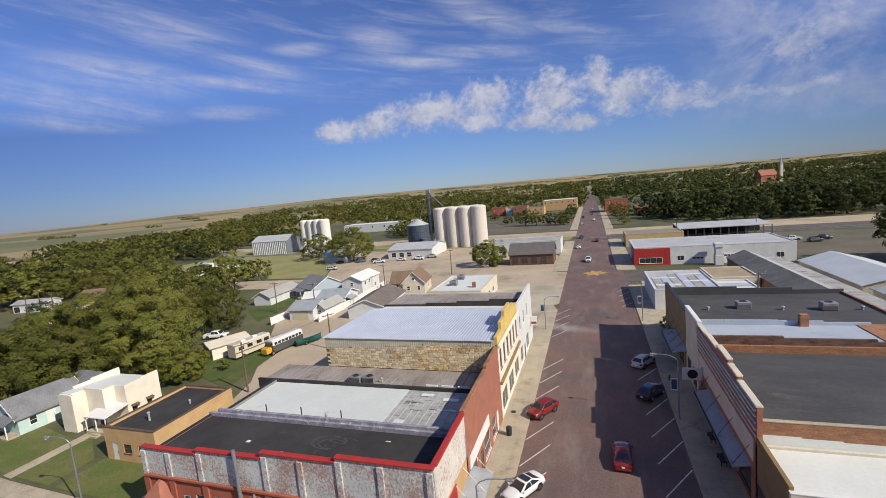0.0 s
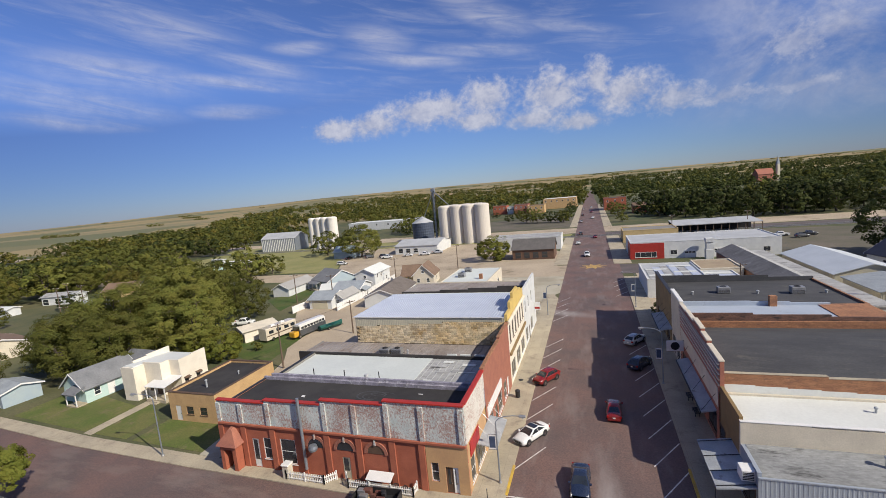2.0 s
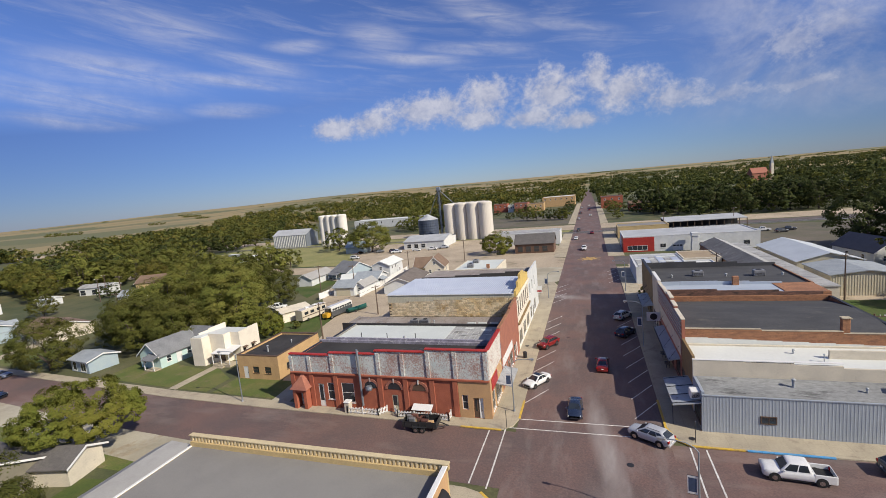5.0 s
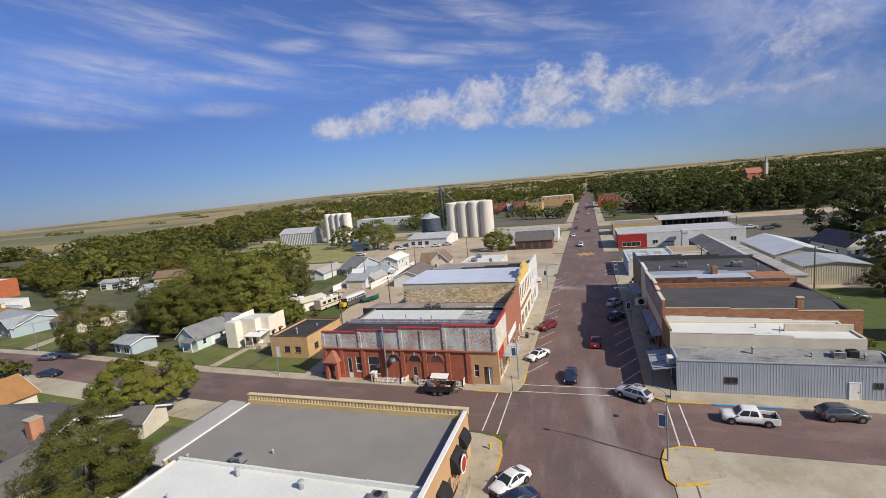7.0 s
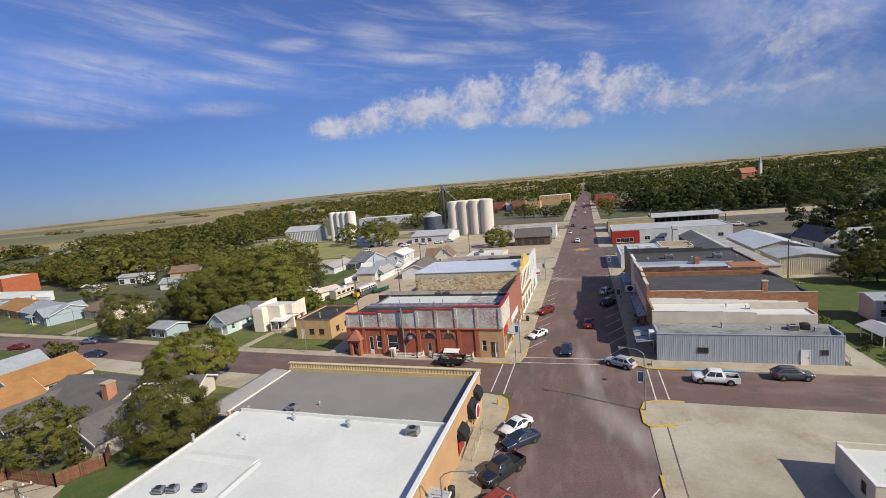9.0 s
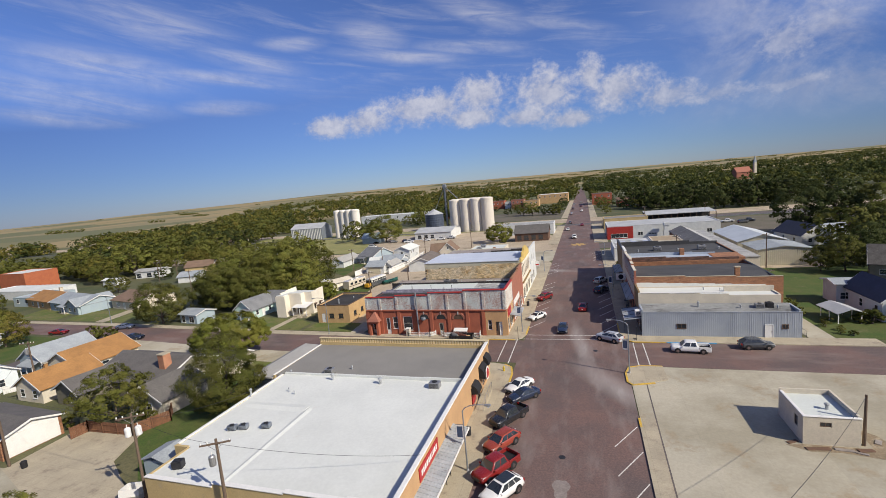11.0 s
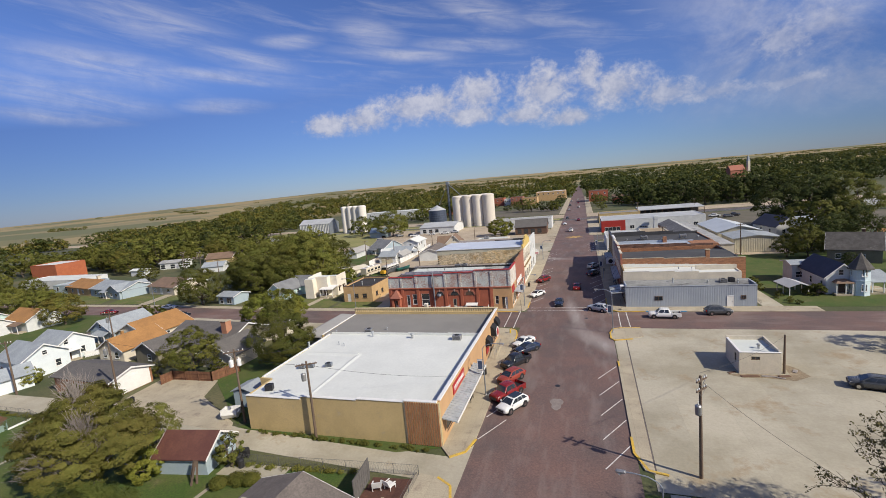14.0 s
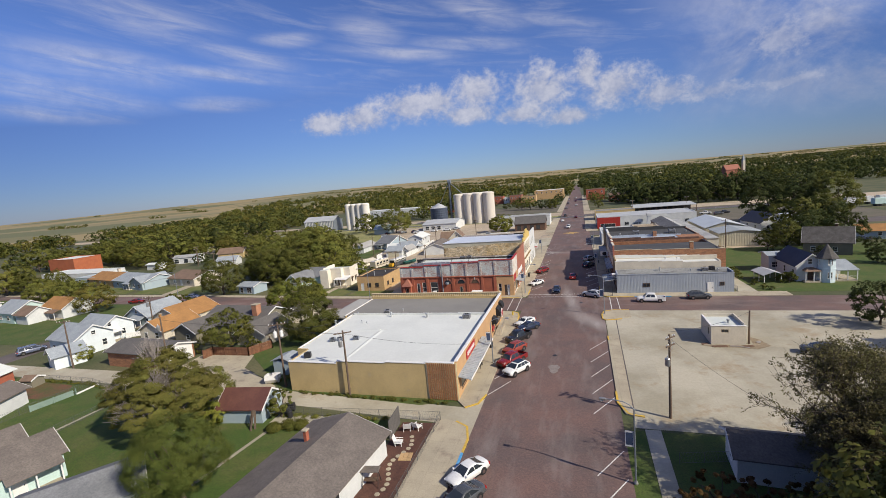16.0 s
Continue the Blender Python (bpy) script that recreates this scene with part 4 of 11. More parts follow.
setting("trim", slab([(7.02, -18.6), (6.87, -28.0), (6.47, -54.2), (6.63, -54.2), (7.03, -28.0), (7.18, -18.6)], 0.056, 0.004), "asphalt", "dark open joint between footway and car park", "joint")
setting("plaza", slab([(BL, 52), (BL, 78), (-13, 78), (KL, 80), (KL, 101), (-60, 103), (-60, 80), (-34, 60)], 0.04), "lot_concrete", "open concrete yard behind the stores", "yard")
setting("yard_gravel", slab([(-15, 119), (-15, 150), (-40, 190), (-126, 190), (-138, 172), (-120, 152), (-106, 124), (-104, 119)], 0.02), "gravel", "dusty gravel yard round the grain silos", "yard")
setting("yard_lane", slab([(-120, 118), (-40, 119), (-42, 28), (-47, 4), (-52, 4), (-60, 30), (-86, 70), (-92, 100)], 0.02), "gravel", "pale gravel lane behind the stores", "lane")
setting("yard_east", slab([(BR, 62), (36, 62), (36, 54), (60, 54), (60, 118), (BR, 118)], 0.021), "gravel", "gravel ground between sheds", "yard")
setting("yard_dark", slab([(53.5, 119), (130, 119), (130, 181), (33, 197), (5.4, 198), (5.4, 150), (53.5, 148)], 0.018), "dirt", "dark worn ground beside the railway", "yard")
setting("rail_yard", slab([(-14, 246), (-100, 250), (-100, 330), (-14, 330)], 0.017), "dirt", "dark worn ground north of the railway", "yard")
setting("rail_bed", slab([(-700, 262), (-700, 236), (-10.4, 214), (900, 208), (900, 236), (-0.5, 240)], 0.02), "gravel", "pale gravel strip along the railway", "railway")
setting("rail_bed_dark", slab([(-0.5, 199), (900, 180), (900, 196), (-0.5, 212)], 0.026), "asphalt", "dark ballast along the railway", "railway")
for k, y in enumerate((202.5, 206.5)):
    g = Geo()
    for s in (-0.72, 0.72):
        g.add([(-700, y + s + 40 - 40, 0.1), (900, y + s - 17, 0.1), (900, y + s - 16.85, 0.1), (-700, y + s + 0.15, 0.1), (-700, y + s, 0.26), (900, y + s - 17, 0.26), (900, y + s - 16.85, 0.26), (-700, y + s + 0.15, 0.26)],
              [(0, 1, 5, 4), (3, 2, 6, 7), (4, 5, 6, 7), (0, 3, 7, 4), (1, 2, 6, 5)])
    setting("rail_track_%d" % (k + 1), g, "steel_grey", "worn steel railway track", "railway")


def lawn(name, poly, label="mown green lawn with dry patches", m="lawn", z=0.03):
    return setting(name, slab(poly, z), m, label, "lawn")


lawn("lawn_1", [(-92, 4.0), (-72.6, 2.4), (-72.6, 10), (-78, 11), (-92, 14)], m="verge")
lawn("lawn_2", [(-70.6, 2.2), (-64, 1.9), (-64, 7), (-70.6, 11)], m="verge")
lawn("lawn_3", [(-62.6, 1.8), (-47, 1.2), (-50, 7.4), (-62.6, 7.4)], m="verge")
lawn("lawn_4", [(-133, 7), (-118, 6), (-118, 15), (-135, 19)], m="verge")
lawn("lawn_5", [(-152, 8), (-137, 7.2), (-139, 19), (-156, 17)], m="verge")
lawn("lawn_6", [(-178, 9), (-156, 8), (-160, 16), (-182, 20)], m="verge")
lawn("lawn_7", [(-210, 1.5), (-145, -5.5), (-124, -7), (-124, -40), (-210, -40)])
lawn("lawn_8", [(-112, -8), (-80, -10), (-80, -24), (-112, -24)], m="verge")
lawn("lawn_9", [(-59, -41), (-44, -52.8), (-45.3, -18), (-60, -20)])
lawn("lawn_10", [(34, 0.95), (34, 56), (110, 56), (110, 0.6), (42, 0.9)], "green yard with dry patches round the turret house")
lawn("lawn_11", [(-41, -60.2), (-40, -120), (-118, -120), (-118, -55), (-80, -55.6), (-62, -57)])
lawn("lawn_18", [(-41.1, -60.4), (-21.2, -59.4), (-21.2, -75.0), (-16.2, -75.0), (-16.2, -130), (-41.1, -130)], z=0.034)
lawn("lawn_12", [(KR, -57.5), (7.2, -57.5), (7.2, -120), (KR, -120)], "narrow grass verge in the shade")
lawn("lawn_13", [(8.9, -57.5), (60, -57.5), (60, -120), (8.9, -120)], "shaded rough lawn beside the car park")
lawn("lawn_14", [(-13.3, -53.0), (-41, -50.6), (-43.5, -53.4), (-20, -55.2)], "weedy grass strip along the wall", z=0.048)
lawn("lawn_15", [(-240, 122), (-106, 122), (-120.5, 152), (-138.5, 172), (-127, 190), (-240, 196)], "sunlit meadow by the barn", "dry_grass")
lawn("lawn_16", [(-150, 191), (-16, 191), (-12.8, 212), (-260, 230), (-240, 196)], "dry grass along the railway", "dry_grass")
lawn("lawn_17", [(-79.9, -11.8), (-72, -12.4), (-52, -14.6), (-52, -18), (-79.9, -18)], m="verge")
lawn("lawn_19", [(-101.8, 75.6), (-96.9, 92), (-91, 88), (-87.5, 63.3)], "green patch between the sheds and the lane", z=0.036)
lawn("lawn_20", [(-82, 36), (-71, 54), (-66.5, 52), (-62.5, 27), (-70, 30)], "grass verge beside the lane", z=0.036)
setting("garden_bed", slab([(-96, -55.8), (-84, -56.4), (-81.5, -58.6), (-84, -61.5), (-92, -61.8), (-97, -59.5)], 0.034), "garden_soil", "reddish bare garden soil with green growth", "garden")
setting("garden_path_west", slab([(-69.1, -71.5), (-68.6, -71.5), (-68.1, -59.5), (-68.6, -59.5)], 0.045), "lot_concrete", "narrow concrete garden path", "path")
setting("garden_path_east", slab([(-38.7, -74.5), (-38.2, -74.5), (-37.0, -64.0), (-37.5, -64.0)], 0.05), "lot_concrete", "narrow concrete garden path", "path")
setting("shed_pad", slab([(-38.4, -60.1), (-30.5, -59.6), (-30.5, -61.6), (-38.4, -62.2)], 0.05), "lot_concrete", "worn concrete pad beside the rusty shed", "pad")
setting("walk_path", slab([(7.25, -57.2), (8.85, -57.2), (8.9, -120), (7.25, -120)], 0.05), "lot_concrete", "cracked concrete footpath in shade", "path")
setting("walk_house", slab([(-72.5, 2.0), (-70.7, 1.8), (-70.7, 12), (-72.5, 12)], 0.05), "concrete", "concrete garden path", "path")
setting("drive_house", slab([(-137, 6.5), (-133.2, 6.3), (-136, 20), (-140, 20)], 0.05), "concrete", "concrete driveway between lawns", "driveway")
setting("drive_tan", slab([(-49.8, 0.8), (-46.6, 0.6), (-46, 26), (-52, 26)], 0.045), "lot_concrete", "concrete drive between the two brick buildings", "driveway")
setting("drive_east", slab([(33.5, 0.9), (37, 0.9), (36.5, 22), (33.5, 22)], 0.05), "lot_concrete", "concrete drive beside the metal-sided store", "driveway")


# painted lines
def line(a, b, w=0.12, m="white_line", z=0.036, g=None):
    a, b = Vector((*a, 0)), Vector((*b, 0))
    n = (b - a).normalized().cross(Vector((0, 0, 1))) * w / 2
    g = g or Geo()
    return g.add([(p.x, p.y, z) for p in (a - n, b - n, b + n, a + n)], [(0, 1, 2, 3)])


def road_line(a, b, w=0.12, m="white_line", label="worn white parking bay line", z=0.036):
    ob = new("painted_line", line(a, b, w, m, z).mesh("painted_line"))
    ob.data.materials.append(MATS[m])
    tagged(ob, label, "road marking", "road markings", "structure")


for i in range(14):
    y = 4.9 + 5.05 * i
    if not 44 < y < 52:
        road_line((KL + 0.1, y), (-8.8, y + 4.5))
for i in range(9):
    road_line((2.0, 2.8 + 5.0 * i), (KR - 0.1, 7.4 + 5.0 * i))
for i in range(4):
    road_line((2.0, 76 + 5.0 * i), (KR - 0.1, 80.6 + 5.0 * i))
for i in range(6):
    road_line((KL + 0.2, -51.3 + 4.9 * i), (-9.0, -46.8 + 4.9 * i))
for y in (-34.2, -39.2, -44.3, -49.4, -54.5, -66.0, -70.5, -75):
    road_line((2.0, y), (KR - 0.4, y + 4.4))
for i in range(5):
    road_line((KL + 0.2, -70.0 - 5 * i), (-9.0, -65.6 - 5 * i))
for a, b in (((-12.1, 0.7), (KR - 0.6, 0.9)), ((-13.1, -1.5), (4.5, -1.3)), ((-14.9, -2.4), (-14.9, -12.4)), ((-13.0, -1.5), (-13.0, -12.9)), ((6.9, -2.5), (6.8, -12.2)), ((8.4, -2.7), (8.4, -11.9))):
    road_line(a, b, 0.16, label="worn white crosswalk line", z=0.042)


def kerb_paint(points, m="yellow_line", label="yellow painted kerb edge"):
    g = Geo()
    for a, b in zip(points, points[1:]):
        a, b = Vector((*a, 0)), Vector((*b, 0))
        n = (b - a).normalized().cross(Vector((0, 0, 1))) * 0.13
        g.loft([[(p.x + k.x, p.y + k.y, z) for k, z in ((-n, 0.06), (n, 0.06), (n, 0.172), (-n, 0.172))] for p in (a, b)])
    ob = new("kerb_edge", g.mesh("kerb_edge"))
    ob.data.materials.append(MATS[m])
    tagged(ob, label, "kerb", "painted kerbs", "structure")


kerb_paint([(KL, 5.4), (KL, 0.7)])
kerb_paint([(-18.6, -2.2), (-13.5, -2.25)])
kerb_paint([(KR, 7.8), (KR, 1.0), (KR + 0.8, -1.4), (KR + 2, -2.3), (12, -2.3)])
kerb_paint([(12.2, -2.3), (19.6, -2.3)], "blue_line", "blue painted kerb edge")
kerb_paint([(-13.4, -13.6), (-12.2, -14.6), (KL, -17), (KL, -20)])
kerb_paint([(10, -12.4), (7.0, -12.4), (5.3, -13.2), (4.7, -15.2), (4.7, -18.2), (5.3, -19), (8.2, -18.2)])
kerb_paint([(-13.8, -55.2), (-12.3, -54.0), (KL, -51.5)])
kerb_paint([(KR - 0.2, -48.6), (KR - 0.2, -51.5), (5.9, -54.2), (7.6, -54.6)])
kerb_paint([(-14, -58.6), (-12.4, -59.6), (KL, -62), (KL, -64.6)])
kerb_paint([(KL, -64.7), (KL, -68)], "blue_line", "blue painted kerb edge")
kerb_paint([(KR, -30), (KR, -28)])

# stores on the west side of the main street
def vent_pipe(x, y, z, h=0.7, r=0.12, label="galvanised roof vent pipe"):
    t = thing("roof_vent", x, y, z, 0, label, "vent", "roof vents")
    r = r * 0.8
    part("pipe", Geo().rod((0, 0, 0), (0, 0, h), r, n=10), "awning_grey", t)
    part("hood", Geo().lathe([(r * 1.1, h - 0.05), (r * 1.7, h + 0.04), (r * 1.5, h + 0.14), (r * 0.4, h + 0.22)], 10), "awning_grey", t)
    return t


def air_unit(x, y, z, w=1.6, d=1.1, h=0.9, rz=0, label="grey rooftop air-conditioning unit", m="steel_grey"):
    t = thing("air_conditioner", x, y, z, rz, label, "air conditioner", "rooftop units")
    part("kerb_frame", Geo().box(-w / 2 + 0.05, w / 2 - 0.05, -d / 2 + 0.05, d / 2 - 0.05, 0, 0.12), "dark_metal", t)
    part("housing", Geo().bevel_box(-w / 2, w / 2, -d / 2, d / 2, 0.12, h, 0.05), m, t)
    part("fan_ring", Geo().lathe([(d * 0.36, h - 0.01), (d * 0.36, h + 0.06), (d * 0.28, h + 0.06), (d * 0.28, h + 0.01)], 16), "dark_metal", t)
    for i in range(4):
        part("grille", Geo().box(-w / 2 + 0.1, w / 2 - 0.1, -d / 2 - 0.015, -d / 2, 0.22 + 0.14 * i, 0.28 + 0.14 * i), "dark_metal", t)
    return t


def red_brick_store():
    x0, x1, y0, y1 = -44.8, BL, 0.0, 8.2
    t = thing("red_brick_store", x0, y0, 0, 0, "red brick corner store with whitewashed upper wall and red coping", "store", "stores")
    steps = [(x0, 7.9), (-38.1, 8.25), (-30.8, 8.75), (-23.4, 9.15)]
    ops = {"door_w": (-43.6, -42.2, 0.16, 2.5), "door_2": (-40.4, -39.5, 0.16, 3.6), "win_1": (-38.9, -37.8, 1.3, 3.8), "win_2": (-36.6, -34.6, 1.0, 3.9),
           "door_3": (-28.8, -27.9, 0.16, 2.6), "corner": (-17.3, -16.0, 0.16, 2.9), "win_4": (-18.8, -18.0, 1.2, 3.2)}
    low = wall_geo("s", y0, x0, x1, 0, 5.3, 0.3, list(ops.values()))
    part("wall", low, "red_brick", t, "painted red brick lower wall", world=True)
    part("wall", wall_geo("s", y0 + 0.003, x0, x1, 5.3, 9.15, 0.3, (), steps), "washed_brick", t, "flaking whitewashed upper brick wall", world=True)
    part("wall", wall_geo("e", x1, 0.3, y1, 0, 5.2, 0.3, [(1.0, 2.6, 0.6, 3.2), (3.4, 6.8, 0.5, 3.2)]), "peach_stucco", t, "peach painted street front", world=True)
    part("wall", wall_geo("e", x1 - 0.003, 0.3, y1, 5.2, 9.15, 0.3), "white_brick", t, world=True)
    part("wall", wall_geo("w", x0, 0.3, y1, 0, 6.95, 0.3), "faded_brick", t, world=True)
    part("roof", Geo().box(x0 + 0.3, x1 - 0.3, 0.3, y1 - 0.3, 6.6, 6.85), "black_roof", t, "black tarred roof", world=True)
    part("wall", wall_geo("n", y1, x0, x1, 0, 7.25, 0.3), "parapet_render", t, "grey rendered party wall", world=True)
    # pale sweep marks and bits of board on the tar
    for cx, cy, a, b in ((-27.6, 5.4, 1.9, 1.15), (-27.2, 5.2, 1.5, 0.8), (-26.4, 5.9, 1.6, 0.5)):
        g = Geo()
        q = [(cx + a * r * math.cos(u), cy + b * r * math.sin(u)) for r in (1.0, 0.88) for u in (0.4 + 4.6 * i / 16 for i in range(17))]
        g.add([(x, y, 6.855) for x, y in q], [(i, i + 1, 18 + i, 17 + i) for i in range(16)])
        part("sweep_mark", g, "dark_roof", t, "pale dusty sweep mark", world=True)
    for x, y, w, d in ((-21.6, 2.6, 0.9, 0.12), (-22.2, 6.4, 0.5, 0.1), (-36.2, 4.0, 0.4, 0.3), (-31.4, 3.0, 0.25, 0.2)):
        part("board", Geo().box(x, x + w, y, y + d, 6.85, 6.9), "white_trim", t, world=True)
    # corner pier
    g = Geo()
    for a, b, c, d in ((-19.2, -18.8, 0, 5.28), (-18.0, -17.3, 0, 5.28), (-16.0, -14.94, 0, 5.28), (-18.8, -18.0, 0, 1.2), (-18.8, -18.0, 3.2, 5.28), (-17.3, -16.0, 2.9, 5.28)):
        g.box(a, b, -0.08, -0.002, c, d)
    part("corner_front", g, "peach_stucco", t, "peach painted corner front", world=True)
    # coping in stepped lengths
    ends = [s[0] for s in steps] + [x1]
    for i, (a, h) in enumerate(steps):
        part("coping", Geo().bevel_box(a - 0.02, ends[i + 1] + 0.02, -0.14, 0.42, h, h + 0.16, 0.04), "red_paint", t, "red painted coping", world=True)
    part("coping", Geo().bevel_box(x1 - 0.42, x1 + 0.12, 0.43, y1, 9.15, 9.31, 0.04), "red_paint", t, "red painted coping", world=True)
    part("coping", Geo().bevel_box(x0 - 0.06, x0 + 0.36, 0.43, y1, 6.95, 7.03, 0.03), "dark_metal", t, world=True)
    # piers on the upper wall and below
    for x in (-44.6, -41.5, -37.7, -34.0, -30.4, -26.8, -23.1, -19.4, -15.35):
        h = max(z for a, z in steps if x >= a)
        part("pier", Geo().bevel_box(x - 0.28, x + 0.28, -0.14, 0.0, 5.35, h - 0.25, 0.03), "washed_brick", t, world=True)
    for x in (-44.6, -41.4, -37.4, -33.6, -30.4, -26.6, -22.8, -19.6):
        part("pier", Geo().bevel_box(x - 0.35, x + 0.35, -0.16, 0.0, 0.0, 5.1, 0.03), "red_brick", t, world=True)
    part("ledge", Geo().bevel_box(x0, x1 + 0.02, -0.24, -0.003, 5.1, 5.34, 0.05), "red_brick", t, world=True)
    # arches over walled-up windows
    for cx in (-31.9, -28.3, -24.7):
        g = Geo()
        pts = [(cx + 0.98 * math.cos(math.pi * i / 10), 3.4 + 0.98 * math.sin(math.pi * i / 10)) for i in range(11)]
        g.loft([[(x, -0.05, z) for x, z in pts], [(x, -0.002, z) for x, z in pts]])
        arch = part("arch", g, "window_glass" if cx < -25 else "brown_trim", t, "arched fanlight under a brick ring", world=True)
        for i in range(14):
            a0, a1 = math.pi * i / 14, math.pi * (i + 0.92) / 14
            pts = [(cx + r * math.cos(a), 3.4 + r * math.sin(a)) for r, a in ((1.35, a0), (1.35, a1), (1.0, a1), (1.0, a0))]
            part("brick", Geo().loft([[(x, -0.12, z) for x, z in pts], [(x, 0.0, z) for x, z in pts]]), "faded_brick", arch, world=True)
        part("pier", Geo().box(cx - 0.08, cx + 0.08, -0.2, -0.05, 4.35, 4.95), "washed_brick", t, world=True)
    for k in ("win_1", "win_2", "win_4"):
        window(t, "s", y0, *ops[k], inset=True, bars=1)
    for k in ("door_2", "door_3"):
        door(t, "s", y0, *ops[k], "white_trim" if k == "door_2" else "beige_siding", inset=True, glazed=True)
    a = ops["corner"]
    door(t, "s", y0, a[0] + 0.05, -16.65, a[2], a[3] - 0.1, "brown_trim", inset=True, glazed=True)
    door(t, "s", y0, -16.5, a[1] - 0.1, a[2], a[3] - 0.1, "white_trim", inset=True, glazed=True)
    # gabled porch
    p = part("porch", Geo().box(-44.0, -43.5, -1.2, -0.17, 0, 2.6).box(-42.3, -41.8, -1.2, -0.17, 0, 2.6).box(-44.0, -41.8, -1.2, -0.17, 2.6, 3.1), "red_brick", t, "brick entrance porch", world=True)
    part("porch_roof", Geo().loft([[(-44.35, -1.5, 3.1), (-41.45, -1.5, 3.1), (-41.45, -0.02, 3.1), (-44.35, -0.02, 3.1)], [(-43.1, -0.5, 4.7), (-42.7, -0.5, 4.7), (-42.7, -0.02, 4.9), (-43.1, -0.02, 4.9)]]), "faded_brick", p, world=True)
    door(t, "s", y0, -43.5, -42.4, 0.16, 2.4, "white_trim", glazed=True, inset=True)
    # street front
    window(t, "e", x1, 1.0, 2.6, 0.6, 3.2, inset=True)
    window(t, "e", x1, 3.4, 6.8, 0.5, 3.2, inset=True, bars=2)
    part("sign_board", Geo().box(x1, x1 + 0.1, 1.0, 4.4, 3.5, 5.0), "sign_red", t, "red sign board", world=True)
    # flue
    part("flue", Geo().rod((-33.2, -0.35, 0.9), (-33.25, -0.35, 9.0), 0.16, n=10), "galvanised", t, "tall metal flue pipe", world=True)
    part("fan_box", Geo().lathe([(0.02, 0), (0.42, 0.05), (0.5, 0.3), (0.42, 0.6), (0.05, 0.65)], 14, (-31.9, -0.55, 3.3)), "galvanised", t, "round metal wall fan", world=True)
    # frontage canopy
    c = part("canopy", Geo().loft([[(x1, y, z) for y, z in ((3.8, 3.1), (9.6, 3.1), (9.6, 3.25), (3.8, 3.25))], [(x1 + 2.0, y, z) for y, z in ((3.8, 2.8), (9.6, 2.8), (9.6, 2.9), (3.8, 2.9))]]), "awning_grey", t, "flat metal canopy over the pavement", world=True)
    for y in (4.2, 6.6, 9.2):
        part("tie_rod", Geo().rod((x1 + 0.02, y, 5.0), (x1 + 1.9, y, 2.92), 0.025, n=5), "steel_grey", c, world=True)


def patched_roof_store():
    x0, x1, y0, y1 = -43.8, BL, 8.2, 17.6
    t = thing("patched_roof_store", x0, y0, 0, 0, "low store with a patched silver metal roof and faded brick front", "store", "stores")
    part("wall", wall_geo("w", x0, y0, y1, 0, 6.9, 0.3), "mid_roof", t, world=True)
    part("wall", wall_geo("e", x1, y0, y1, 0, 9.4, 0.3, [(y0 + 0.8, y0 + 3.4, 0.6, 3.0), (y0 + 4.4, y0 + 5.6, 0.16, 2.7), (y0 + 6.2, y1 - 0.6, 0.6, 3.0)]), "faded_brick", t, "faded red brick street front", world=True)
    part("coping", Geo().bevel_box(x1 - 0.4, x1 + 0.08, y0, y1, 9.4, 9.52, 0.03), "brown_brick", t, world=True)
    part("parapet", Geo().box(x0, x1 - 0.31, y0 + 0.002, y0 + 0.35, 6.3, 7.55), "parapet_render", t, "weathered purple-grey parapet", world=True)
    xm = -24.5
    part("roof", Geo().box(x0 + 0.3, xm, y0 + 0.36, y1 - 0.01, 6.1, 6.55), "coated_roof", t, "pale coated roof", world=True)
    part("roof", Geo().box(xm + 0.004, x1 - 0.31, y0 + 0.36, y1 - 0.01, 6.1, 6.5), "patchy_roof", t, "patched grey metal roof", world=True)
    for i in range(11):
        x = xm + 0.5 + i * 0.83
        part("seam", Geo().box(x, x + 0.06, y0 + 0.6, y1 - 0.4, 6.5, 6.56), "silver_roof", t, world=True)
    random.seed(3)
    for i in range(9):
        x, y = random.uniform(xm + 0.6, x1 - 3), random.uniform(y0 + 1, y1 - 1.4)
        part("patch", Geo().box(x, x + random.uniform(0.8, 2.2), y, y + random.uniform(0.25, 0.7), 6.57, 6.6), random.choice(["dark_roof", "white_roof", "patchy_roof"]), t, world=True)
    for x in (-37.5, -33.0, -28.2):
        part("post", Geo().rod((x, y0 + 0.5, 6.5), (x, y0 + 0.5, 8.3), 0.06, n=6), "dark_metal", t, world=True)
    part("vent", Geo().rod((-30.2, y0 + 0.9, 6.5), (-30.2, y0 + 0.9, 7.7), 0.22, n=10), "silver_roof", t, world=True)
    for a, b in ((y0 + 0.8, y0 + 3.4), (y0 + 6.2, y1 - 0.6)):
        window(t, "e", x1, a, b, 0.6, 3.0, inset=True, bars=1)
    door(t, "e", x1, y0 + 4.45, y0 + 5.55, 0.16, 2.6, "brown_trim", inset=True, glazed=True)
    part("sign_board", Geo().box(x1, x1 + 0.1, y0 + 0.6, y1 - 0.8, 3.4, 4.6), "white_trim", t, "blank white sign band", world=True)
    part("coping", Geo().box(x0 - 0.05, x0 + 0.35, y0 + 0.36, y1, 6.9, 7.0), "dark_metal", t, world=True)


